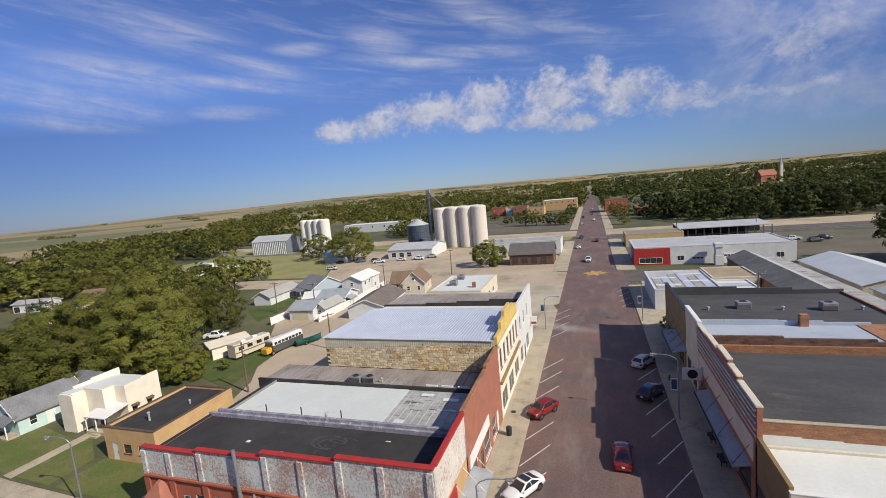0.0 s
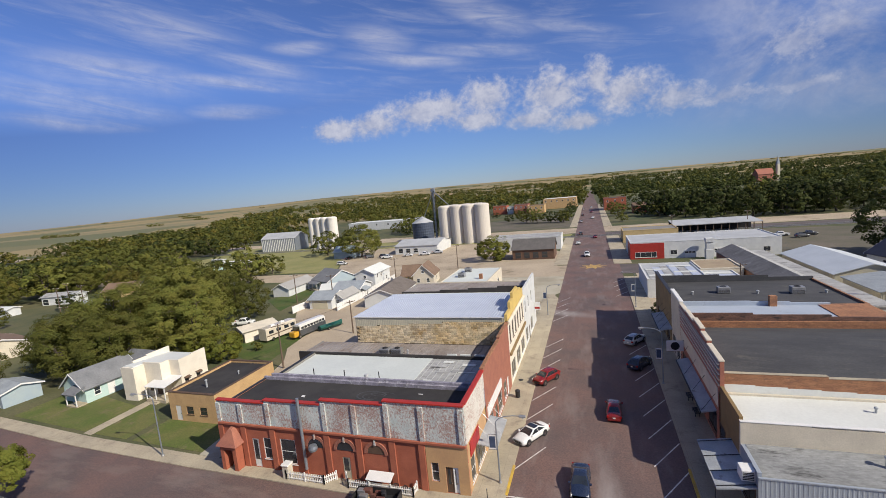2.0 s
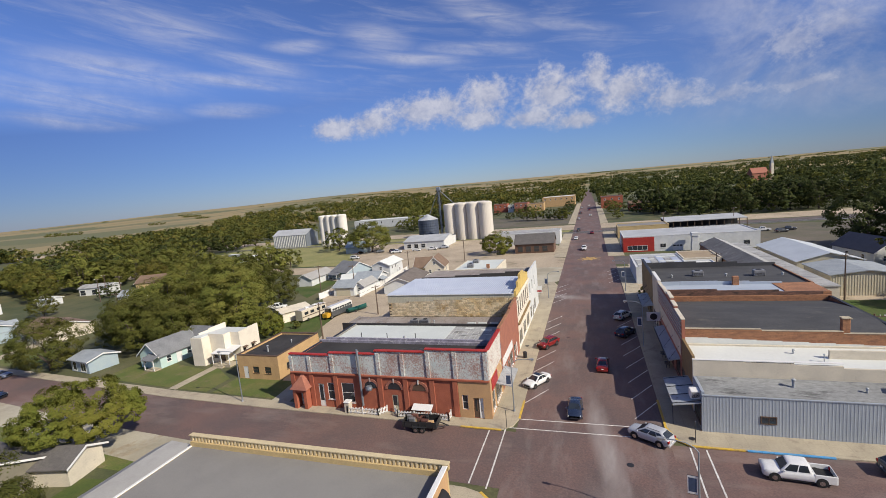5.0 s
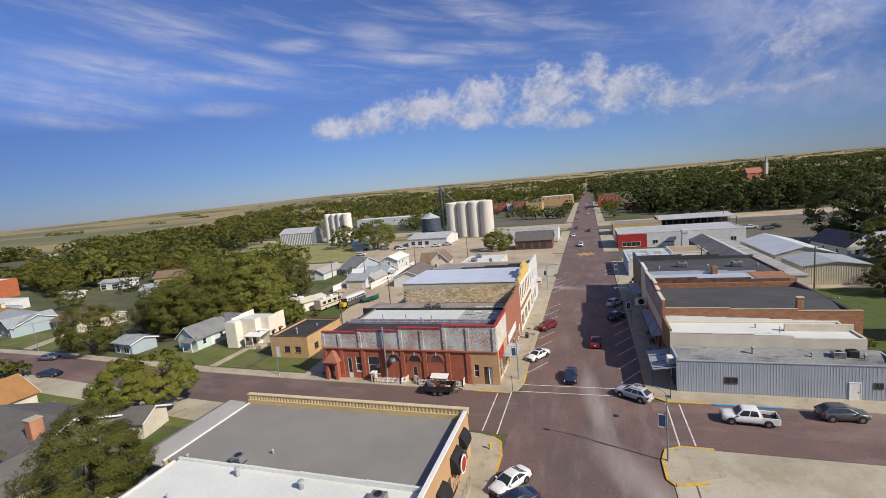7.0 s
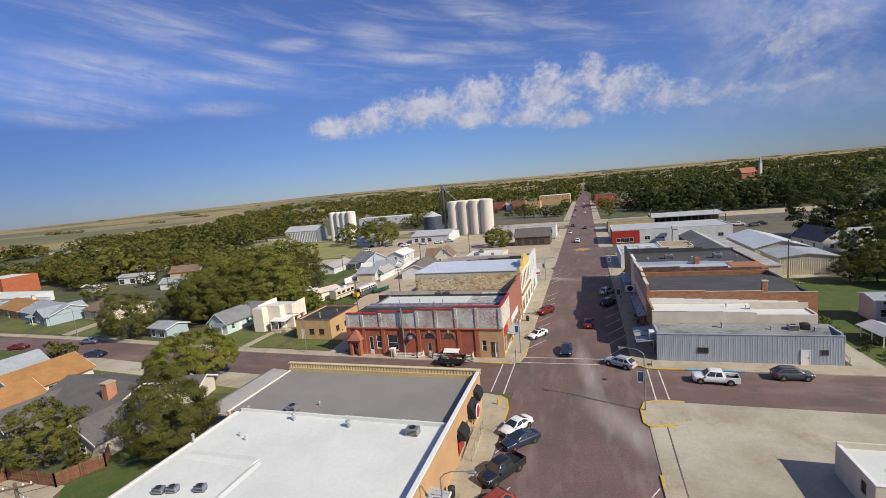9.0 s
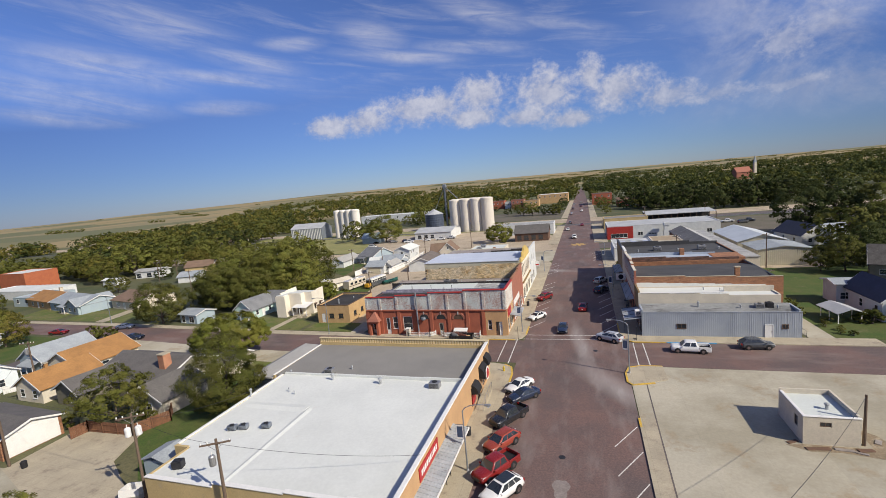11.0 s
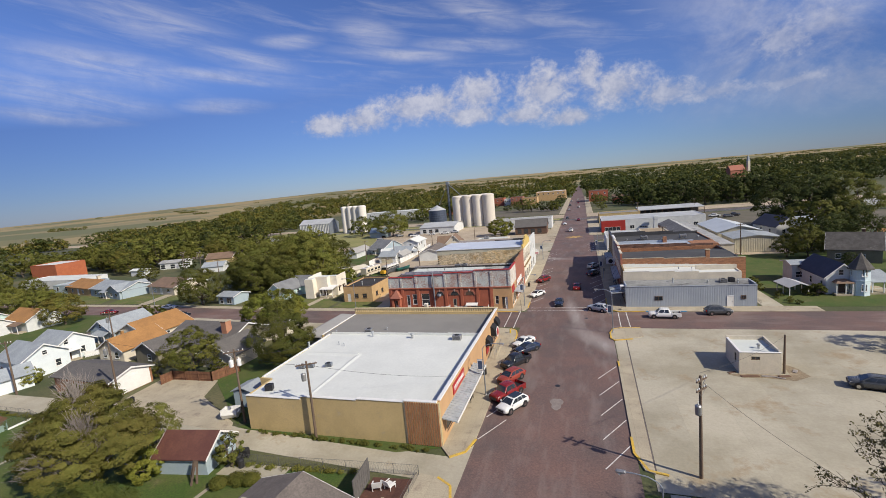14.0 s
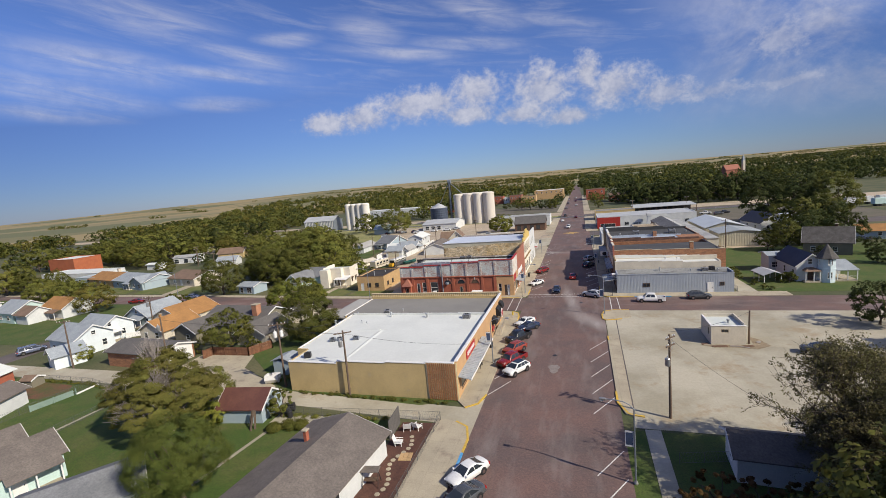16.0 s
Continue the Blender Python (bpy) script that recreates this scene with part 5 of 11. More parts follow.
def metal_roof_store():
    x0, x1, y0, y1 = -46.5, BL, 17.6, 24.0
    t = thing("metal_roof_store", x0, y0, 0, 0, "store with weathered sheet-metal roof and tarred parapet", "store", "stores")
    part("wall", wall_geo("s", y0 + 0.02, x0, x1 - 0.31, 0, 6.9, 0.3), "black_roof", t, "black tarred parapet wall", world=True)
    part("wall", wall_geo("w", x0, y0 + 0.33, y1, 0, 6.3, 0.3), "mid_roof", t, world=True)
    part("wall", wall_geo("e", x1, y0 + 0.003, y1, 0, 9.7, 0.3, [(y0 + 0.7, y0 + 2.6, 0.6, 3.0), (y0 + 3.2, y0 + 4.2, 0.16, 2.7)]), "faded_brick", t, "faded red brick street front", world=True)
    part("coping", Geo().bevel_box(x1 - 0.4, x1 + 0.08, y0, y1, 9.7, 9.82, 0.03), "brown_brick", t, world=True)
    part("roof", Geo().across([(y0 + 0.34, 6.0), (y1 - 0.02, 5.9), (y1 - 0.02, 6.2), (y0 + 0.34, 6.45)], x0 + 0.3, x1 - 0.31, "x"), "rusty_roof", t, "brown-grey weathered metal sheets", world=True)
    for i in range(30):
        x = x0 + 0.8 + i * 1.0
        part("seam", Geo().across([(y0 + 0.4, 6.44), (y1 - 0.1, 6.19), (y1 - 0.1, 6.26), (y0 + 0.4, 6.51)], x, x + 0.07, "x"), "rusty_roof", t, world=True)
    for x in (-22.5, -20.6, -18.6):
        part("skylight", Geo().bevel_box(x, x + 1.4, y0 + 0.32, y0 + 0.5, 6.5, 7.1, 0.02), "white_roof", t, "white clerestory panel", world=True)
    window(t, "e", x1, y0 + 0.7, y0 + 2.6, 0.6, 3.0, inset=True)
    door(t, "e", x1, y0 + 3.25, y0 + 4.15, 0.16, 2.6, "white_trim", inset=True)
    air_unit(-32.5, y0 + 1.6, 6.35)
    air_unit(-30.6, y0 + 1.7, 6.35)
    vent_pipe(-29.0, y0 + 1.8, 6.35, 0.5)


def stone_store():
    x0, x1, y0, y1 = -39.8, BL, 24.0, 39.4
    t = thing("stone_store", x0, y0, 0, 0, "tall limestone store with pale blue metal roof and yellow street front", "store", "stores")
    part("wall", wall_geo("s", y0 + 0.06, x0, x1 - 0.3, 0, 9.9, 0.4), "mortar", t, "rough limestone side wall", world=True)
    part("wall", wall_geo("w", x0, y0 + 0.46, y1, 0, 10.3, 0.4), "tan_block", t, world=True)
    part("wall", wall_geo("n", y1, x0 + 0.4, x1 - 0.4, 0, 10.0, 0.4), "tan_block", t, world=True)
    hs = [(24.9 + 2.45 * i, 26.1 + 2.45 * i, 6.3, 8.9) for i in range(6)] + [(24.8 + 4.9 * i, 28.4 + 4.9 * i, 0.6, 3.2) for i in range(3)]
    part("wall", wall_geo("e", x1, y0, y1, 0, 11.2, 0.4, hs, [(24.0, 9.5)]), "cream_block", t, "cream painted street front", world=True)
    part("wall", wall_geo("e", x1 - 0.002, y0, y1, 9.9, 11.2, 0.4, (), [(24.0, 10.9), (27.0, 11.9), (29.6, 12.7), (34, 11.9), (36.8, 11.2)]), "yellow_paint", t, "bright yellow stepped parapet", world=True)
    for a, b, c, d in hs:
        window(t, "e", x1, a, b, c, d, "brown_trim" if c > 5 else "white_trim", inset=True)
    part("cornice", Geo().bevel_box(x1 + 0.002, x1 + 0.35, y0, y1, 9.5, 9.9, 0.06), "cream_block", t, world=True)
    part("cornice", Geo().bevel_box(x1 + 0.002, x1 + 0.3, y0, y1, 4.7, 5.1, 0.06), "brown_yellow", t, world=True)
    steps = [(x0, -36.0, 9.0), (-36.0, -30.5, 9.2), (-30.5, -25, 9.45), (-25, x1 - 0.4, 9.8)]
    g = Geo()
    for a, b, z in steps:
        g.ribs((a, y0 - 0.03), (b, y0 - 0.03), z, 10.48, (0, -1), 0.3, 0.02)
    part("fascia", g, "beige_siding", t, "cream ribbed metal fascia", world=True)
    r = Geo()
    pr = []
    n = 60
    L = (x1 - 0.42) - (x0 - 0.3)
    for i in range(n):
        for s, h in ((0, 0), (0.7, 0), (0.78, 0.05), (0.92, 0.05)):
            pr.append((x0 - 0.3 + L * (i + s) / n, h))
    k = len(pr)
    for y, z in ((y0 - 0.12, 10.5), (y1 + 0.1, 10.3)):
        r.v += [(x, y, z + h) for x, h in pr]
    r.f += [(i, i + 1, k + i + 1, k + i) for i in range(k - 1)]
    part("roof", r, "blue_metal_roof", t, "pale blue ribbed metal roof", world=True)
    part("roof_deck", Geo().across([(y0 + 0.47, 10.2), (y1 - 0.41, 9.9), (y1 - 0.41, 10.22), (y0 + 0.47, 10.44)], x0 + 0.41, x1 - 0.41, "x"), "mid_roof", t, world=True)
    part("gutter", Geo().box(x0 - 0.3, x1 - 0.42, y0 - 0.2, y0 - 0.13, 10.42, 10.53), "white_trim", t, world=True)
    return t


def end_stores():
    x0, x1 = -41.5, BL
    t = thing("white_end_store", x0, 39.4, 0, 0, "white painted end store with pale roof and stepped black wall", "store", "stores")
    part("wall", wall_geo("e", x1, 39.5, 55.5, 0, 10.6, 0.4, [(40.5, 43, 0.6, 3.2), (44.5, 45.6, 0.16, 2.6), (47, 50, 0.6, 3.2), (41, 42.2, 6, 8.3), (45, 46.2, 6, 8.3), (49, 50.2, 6, 8.3)]), "white_siding", t, "white painted street front", world=True)
    for a, b, c, d in ((40.5, 43, 0.6, 3.2), (47, 50, 0.6, 3.2), (41, 42.2, 6, 8.3), (45, 46.2, 6, 8.3), (49, 50.2, 6, 8.3)):
        window(t, "e", x1, a, b, c, d, inset=True)
    door(t, "e", x1, 44.5, 45.6, 0.16, 2.5, "brown_trim", inset=True)
    part("wall", wall_geo("w", x0, 39.5, 55.5, 0, 8.6, 0.3), "white_siding", t, world=True)
    part("wall", wall_geo("n", 55.5, x0 + 0.3, x1 - 0.4, 0, 9.0, 0.3), "cream_stucco", t, world=True)
    part("roof", Geo().across([(39.5, 8.6), (46.5, 8.4), (46.5, 8.7), (39.5, 8.9)], x0 + 0.3, x1 - 0.41, "x"), "white_roof", t, "white coated roof", world=True)
    part("step_wall", wall_geo("s", 46.5, x0, x1 - 0.41, 8.0, 9.4, 0.3, (), [(x0, 9.0), (-33, 9.3), (-27, 9.6), (-21, 9.9)]), "black_roof", t, "stepped tarred wall", world=True)
    part("roof", Geo().across([(46.8, 8.7), (55.2, 8.5), (55.2, 8.8), (46.8, 9.05)], x0 + 0.3, x1 - 0.41, "x"), "rusty_roof", t, "brown-grey metal roof", world=True)
    for i in range(25):
        x = x0 + 0.8 + i * 1.02
        part("seam", Geo().across([(46.9, 9.04), (55.1, 8.8), (55.1, 8.88), (46.9, 9.12)], x, x + 0.07, "x"), "rusty_roof", t, world=True)
    s = thing("hanging_sign", x1 + 0.7, 52.6, 3.4, 0, "white and red shop sign on a bracket", "sign")
    part("board", Geo().bevel_box(-0.6, 0.6, -0.08, 0.08, 0, 1.6, 0.03), "white_trim", s)
    part("stripe", Geo().box(-0.5, 0.5, -0.1, -0.083, 0.2, 0.6), "sign_red", s)
    part("bracket", Geo().rod((-0.75, 0, 1.4), (0.55, 0, 1.66), 0.03, n=6), "dark_metal", s)
    # low block behind
    t = thing("low_block", -43.5, 76, 0, 0, "low flat-roofed block with pale roof and roof units", "store", "stores")
    shell(t, -43.5, -30, 76, 96, 4.5, "cream_stucco", "coated_roof", 4.35)
    door(t, "e", -30, 80, 81, 0.05, 2.1, "brown_trim")
    window(t, "e", -30, 84, 86, 1.0, 2.4)
    window(t, "e", -30, 89, 91, 1.0, 2.4)
    air_unit(-39.1, 83.3, 4.35, 2.0, 1.5, 1.2)
    air_unit(-39.2, 91.0, 4.35, 2.0, 1.5, 1.2)
    part("chimney", Geo().bevel_box(-33.2, -32.3, 80.0, 80.9, 4.3, 5.7, 0.04), "brown_brick", t, world=True)


red_brick_store()
patched_roof_store()
metal_roof_store()
STONE = stone_store()
end_stores()


def tan_store():
    x0, x1, y0, y1 = -62.0, -53.4, 7.4, 19.5
    t = thing("tan_brick_office", x0, y0, 0, 0, "low tan brick office with a black flat roof", "office")
    hs = [(-60.9, -59.9, 0.1, 2.3), (-58.9, -57.6, 1.1, 2.3), (-56.4, -55.1, 1.1, 2.3)]
    shell(t, x0, x1, y0, y1, 4.3, "tan_brick", "black_roof", 3.95, holes={"s": hs, "e": [(9.5, 10.8, 1.1, 2.3), (13, 14.3, 1.1, 2.3)]})
    door(t, "s", y0, *hs[0], "white_trim", inset=True)
    window(t, "s", y0, *hs[1], "brown_trim", inset=True)
    window(t, "s", y0, *hs[2], "brown_trim", inset=True)
    window(t, "e", x1, 9.5, 10.8, 1.1, 2.3, "brown_trim", inset=True)
    window(t, "e", x1, 13, 14.3, 1.1, 2.3, "brown_trim", inset=True)
    coping(t, [(x0, x1, y0, y0 + 0.3, 4.3), (x0, x0 + 0.3, y0 + 0.37, y1 - 0.37, 4.3), (x1 - 0.3, x1, y0 + 0.37, y1 - 0.37, 4.3), (x0, x1, y1 - 0.3, y1, 4.3)], "brown_trim", 0.08)
    vent_pipe(-57.6, 10.2, 3.95, 1.0, 0.16)
    vent_pipe(-56.2, 15.0, 3.95, 0.4)


def white_house():
    """Two high side walls, a front that steps back twice, and a roof that falls to the rear."""
    t = thing("white_stucco_building", -77, 11.5, 0, 0, "white stucco building with a stepped front and small porch", "building")

    def w(side, plane, a, b, z, holes=(), top=None, label=""):
        part("wall", wall_geo(side, plane, a, b, 0, z, 0.25, holes, top), "cream_block", t, label, world=True)

    w("w", -77.0, 11.5, 20.3, 6.1, (), [(11.5, 5.5), (13.5, 5.9), (16.0, 6.1)])
    w("s", 11.5, -76.75, -74.45, 5.6)
    w("e", -74.2, 11.5, 13.4, 5.5)
    w("s", 13.4, -74.45, -70.85, 5.85)
    w("e", -70.6, 13.4, 15.0, 5.8)
    w("s", 15.0, -70.85, -68.65, 5.75)
    hs = [(15.6, 16.4, 1.2, 2.3), (17.9, 18.7, 1.2, 2.3)]
    w("e", -68.4, 15.0, 20.3, 6.0, hs, [(15.0, 5.85), (17.5, 6.0)], "tall white side wall")
    w("n", 20.3, -76.75, -68.65, 5.0)
    for x0, x1, y0 in ((-76.74, -74.46, 11.76), (-74.45, -70.86, 13.66), (-70.85, -68.66, 15.26)):
        z0 = 5.75 - 0.075 * (y0 - 11.5)
        part("roof", Geo().across([(y0, z0 - 0.2), (20.04, 4.9), (20.04, 5.1), (y0, z0)], x0, x1, "x"), "white_roof", t, world=True)
    for a, b, c, d in hs:
        window(t, "e", -68.4, a, b, c, d, "brown_trim", inset=True)
        part("hood", Geo().across([(-68.39, d + 0.3), (-67.85, d + 0.12), (-67.85, d + 0.17), (-68.39, d + 0.36)], a - 0.15, b + 0.15, "y"), "brown_trim", t, "small brown window hood", world=True)
    window(t, "s", 13.4, -73.6, -72.7, 1.1, 2.2, "brown_trim")
    door(t, "s", 13.4, -71.9, -71.0, 0.5, 2.5, "brown_trim")
    part("porch_roof", Geo().loft([[(x, y, z) for y, z in ((11.4, 2.55), (14.98, 3.1), (14.98, 3.2), (11.4, 2.65))] for x in (-70.58, -68.0)] ), "white_trim", t, "small white porch roof", world=True)
    part("porch_roof", Geo().loft([[(x, y, z) for y, z in ((11.4, 2.55), (13.38, 2.86), (13.38, 2.96), (11.4, 2.65))] for x in (-72.4, -70.59)]), "white_trim", t, world=True)
    for x in (-72.2, -70.2, -68.2):
        part("post", Geo().box(x - 0.06, x + 0.06, 11.5, 11.62, 0.5, 2.57), "white_trim", t, world=True)
    part("porch_floor", Geo().box(-72.3, -68.1, 11.45, 13.35, 0, 0.5), "concrete", t, world=True)
    for k in range(2):
        part("step", Geo().box(-70.9, -69.5, 10.75 + 0.35 * k, 11.1 + 0.35 * k, 0, 0.17 * (k + 1)), "concrete", t, world=True)


tan_store()
white_house()


# stores on the east side of the main street
def grey_store():
    x0, x1, y0, y1 = BR, 32.4, 0.85, 5.5
    t = thing("metal_sided_store", x0, y0, 0, 0, "store clad in grey-blue ribbed metal with a patched flat roof", "store", "stores")
    hs = [(14.3, 15.8, 1.5, 2.4), (27.4, 28.4, 0.13, 2.25), (29.7, 30.6, 1.6, 2.4)]
    shell(t, x0, x1, y0 + 0.06, y1, 4.35, "grey_siding", "stained_roof", 3.95, holes={"s": hs, "e": []}, heights={"n": 4.6, "e": 4.7, "w": 4.7}, slope=0.85)
    g = Geo()
    edges = sorted([x0 - 0.05, x1 + 0.05] + [k for h in hs for k in h[:2]])
    for a, b in zip(edges, edges[1:]):
        h = next((h for h in hs if abs(h[0] - a) < 1e-6), None)
        if h:
            if h[2] > 0.2:
                g.ribs((a, y0), (b, y0), 0.13, h[2], (0, -1), 0.3, 0.014)
            g.ribs((a, y0), (b, y0), h[3], 4.4, (0, -1), 0.3, 0.014)
        else:
            g.ribs((a, y0), (b, y0), 0.13, 4.4, (0, -1), 0.3, 0.014)
    part("cladding", g, "grey_siding", t, "ribbed grey-blue metal cladding", world=True)
    part("cladding", Geo().ribs((x1 + 0.004, y0), (x1 + 0.004, y1), 0.0, 4.4, (1, 0), 0.3, 0.014), "grey_siding", t, world=True)
    part("coping", Geo().box(x0 - 0.06, x1 + 0.08, y0 - 0.08, y0 + 0.1, 4.4, 4.5), "grey_siding", t, world=True)
    window(t, "s", y0, *hs[0], "brown_trim", 0.08, sill=False)
    window(t, "s", y0, *hs[2], "brown_trim", 0.08, sill=False)
    door(t, "s", y0, *hs[1], "white_trim", 0.08)
    window(t, "w", x0, 1.6, 4.6, 0.6, 3.0, "brown_trim")
    vent_pipe(18.3, 3.8, 4.4, 0.9, 0.18)
    vent_pipe(24.6, 3.4, 4.3, 0.5)
    air_unit(27.4, 3.6, 4.36, 1.3, 0.9, 0.8)
    air_unit(28.9, 3.8, 4.4, 1.1, 0.9, 0.9, m="dark_metal", label="small dark grey rooftop cooling unit")
    vent_pipe(29.9, 3.2, 4.3, 0.5)
    # canopy over the pavement
    c = thing("pavement_canopy", BR, 3.2, 3.0, 0, "grey metal canopy hung over the pavement", "canopy")
    part("deck", Geo().loft([[(0, y, z) for y, z in ((-2.1, 0.3), (5.2, 0.3), (5.2, 0.42), (-2.1, 0.42))], [(-2.9, y, z) for y, z in ((-2.1, -0.1), (5.2, -0.1), (5.2, 0.0), (-2.1, 0.0))]]), "awning_grey", c)
    for y in (-1.8, 0.2, 2.4, 4.8):
        part("beam", Geo().rod((-0.02, y, 0.5), (-2.9, y, 0.06), 0.04, n=6), "dark_metal", c)
    a = thing("window_air_conditioner", BR - 0.5, 2.2, 4.0, 0, "white box air conditioner on the store front", "air conditioner")
    part("housing", Geo().bevel_box(-0.5, 0.5, -0.6, 0.6, -0.4, 0.5, 0.04), "white_trim", a)
    for i in range(5):
        part("grille", Geo().box(-0.4, 0.4, -0.62, -0.6, -0.3 + i * 0.14, -0.22 + i * 0.14), "dark_metal", a)


def cream_store():
    x0, x1, y0, y1 = BR, 31.2, 5.5, 12.4
    t = thing("cream_store", x0, y0, 0, 0, "cream rendered store with a bright white roof", "store", "stores")
    shell(t, x0, x1, y0, y1, 6.6, {"s": "cream_stucco", "n": "cream_stucco", "e": "cream_stucco", "w": "brown_yellow"}, "white_roof", 6.0,
          tops={"s": [(x0, 6.65), (14, 6.5), (19, 6.35), (23.5, 6.1)]}, heights={"n": 6.2, "w": 7.0, "e": 6.2})
    part("wall", Geo().box(23.5, 31.2, 8.6, 8.9, 5.9, 7.0), "cream_stucco", t, world=True)
    part("coping", Geo().box(x0 - 0.02, 23.5, y0 - 0.04, y0 + 0.34, 6.66, 6.72), "white_trim", t, world=True)
    vent_pipe(20.5, 10.0, 6.0, 0.4)
    vent_pipe(22.6, 7.6, 6.0, 0.8, 0.07)
    window(t, "w", x0, 6.2, 8.2, 0.6, 3.0, "brown_trim")
    door(t, "w", x0, 8.8, 9.8, 0.16, 2.5, "brown_trim")
    window(t, "w", x0, 10.2, 12.0, 0.6, 3.0, "brown_trim")


def bow_roof_store():
    x0, x1, y0, y1 = BR, 34.0, 12.4, 33.4
    t = thing("bow_roof_store", x0, y0, 0, 0, "brick store with a dark bowed roof and ornate parapet", "store", "stores")
    part("wall", wall_geo("s", y0, x0 + 0.4, x1, 0, 8.2, 0.35, (), [(x0, 8.2), (18, 8.0), (26.5, 7.75)]), "brown_brick", t, "brown brick side wall", world=True)
    for k in range(8):
        a = x0 + 0.42 + k * 2.75
        part("flashing", Geo().box(a, a + 2.745, y0 - 0.03, y0 - 0.003, 5.9, 7.05 - 0.1 * k), "white_roof", t, "stepped white roof coating", world=True)
    for a, b, z in ((x0 + 0.42, 18, 8.2), (18.02, 26.48, 8.0), (26.5, x1, 7.75)):
        part("coping", Geo().bevel_box(a, b, y0 - 0.04, y0 + 0.39, z + 0.002, z + 0.08, 0.02), "concrete", t, "thin concrete coping", world=True)
    part("wall", wall_geo("n", y1, x0 + 0.4, x1, 0, 7.2, 0.35), "brown_brick", t, world=True)
    part("wall", wall_geo("e", x1, y0 + 0.35, y1 - 0.35, 0, 7.0, 0.35), "brown_brick", t, world=True)
    hs = [(13.5 + 5 * i, 17.0 + 5 * i, 0.6, 3.2) for i in range(4)]
    part("wall", wall_geo("w", x0, y0 - 0.4, y1, 0, 9.8, 0.4, hs, [(y0 - 0.4, 9.6), (17.0, 10.0), (20.0, 10.4), (24, 10.0), (29, 9.8)]), "faded_brick", t, "red brick street front", world=True)
    for h in hs:
        window(t, "w", x0, *h, "brown_trim", inset=True)
    for a, b, z in ((y0 - 0.45, 17.0, 9.6), (17.0, 20.0, 10.0), (20.0, 24.0, 10.4), (24, 29, 10.0), (29, 33.4, 9.8)):
        part("coping", Geo().bevel_box(x0 - 0.14, x0 + 0.44, a, b, z, z + 0.16, 0.04), "cream_stucco", t, "pale stone coping", world=True)
    for i, z in enumerate((6.9, 7.5, 8.1, 8.7, 9.2)):
        part("string_course", Geo().box(x0 - 0.1 - 0.03 * i, x0 - 0.002, y0 - 0.3, y1, z, z + 0.16), "cream_stucco", t, world=True)
    part("sign_band", Geo().box(x0 - 0.05, x0 - 0.003, y0 + 0.4, y1 - 0.4, 4.3, 6.4), "cream_stucco", t, "dull cream band over the shop windows", world=True)
    n = 14
    ya, yb = y0 + 0.36, y1 - 0.36
    low, top = [], []
    for i in range(n + 1):
        s = i / n
        z = 6.3 + 0.9 * math.sin(math.pi * s)
        top.append((ya + (yb - ya) * s, z))
        low.append((ya + (yb - ya) * s, z - 0.2))
    part("roof", Geo().across(top + low[::-1], x0 + 0.41, x1 - 0.36, "x"), "dark_roof", t, "dark grey bowed roof", world=True, smooth=False)
    ch = part("chimney", Geo().bevel_box(26.4, 27.2, 12.55, 13.2, 7.0, 9.6, 0.04), "brown_brick", t, "brown brick chimney", world=True)
    part("chimney_cap", Geo().bevel_box(26.3, 27.3, 12.45, 13.3, 9.6, 9.74, 0.03), "concrete", ch, world=True)
    part("coping", Geo().box(x1 - 0.4, x1 + 0.05, y0 + 0.36, y1 - 0.36, 7.0, 7.1), "dark_metal", t, world=True)


def white_roof_store():
    x0, x1, y0, y1 = BR, 33.0, 33.4, 41.0
    t = thing("white_roof_store", x0, y0, 0, 0, "brick store with a pale blue-grey coated roof", "store", "stores")
    part("wall", wall_geo("s", y0 + 0.02, x0 + 0.4, x1, 0, 7.9, 0.35, (), [(x0, 8.3), (18, 8.05), (27, 7.75)]), "burnt_brick", t, "burnt dark brick wall", world=True)
    part("wall", wall_geo("e", x1, y0 + 0.37, y1, 0, 7.2, 0.35), "brown_brick", t, world=True)
    part("wall", wall_geo("w", x0, y0, y1, 0, 10.0, 0.4, [(34.2, 36.6, 0.6, 3.1), (37.6, 40.2, 0.6, 3.1)]), "cream_stucco", t, "pale street front", world=True)
    window(t, "w", x0, 34.2, 36.6, 0.6, 3.1, "brown_trim", inset=True)
    window(t, "w", x0, 37.6, 40.2, 0.6, 3.1, "brown_trim", inset=True)
    part("coping", Geo().bevel_box(x0 - 0.1, x0 + 0.5, y0, y1, 10.0, 10.2, 0.05), "white_trim", t, world=True)
    part("roof", Geo().box(x0 + 0.4, x1 - 0.36, y0 + 0.37, y1, 6.9, 7.3), "pale_blue_roof", t, "pale blue-grey coated roof", world=True)
    part("parapet", wall_geo("s", y1, x0 + 0.4, 30, 6.9, 7.9, 0.3, (), [(x0, 8.0), (20, 7.9), (25, 7.7)]), "pale_blue_roof", t, "pale coated parapet", world=True)
    ch = part("chimney", Geo().bevel_box(22.2, 23.2, 40.4, 41.2, 7.0, 8.9, 0.04), "brown_brick", t, "brown brick chimney", world=True)
    part("lean_to", Geo().box(28.5, 34.6, 34.6, 41.5, 0, 7.4), "brown_brick", t, "brick rear block", world=True)


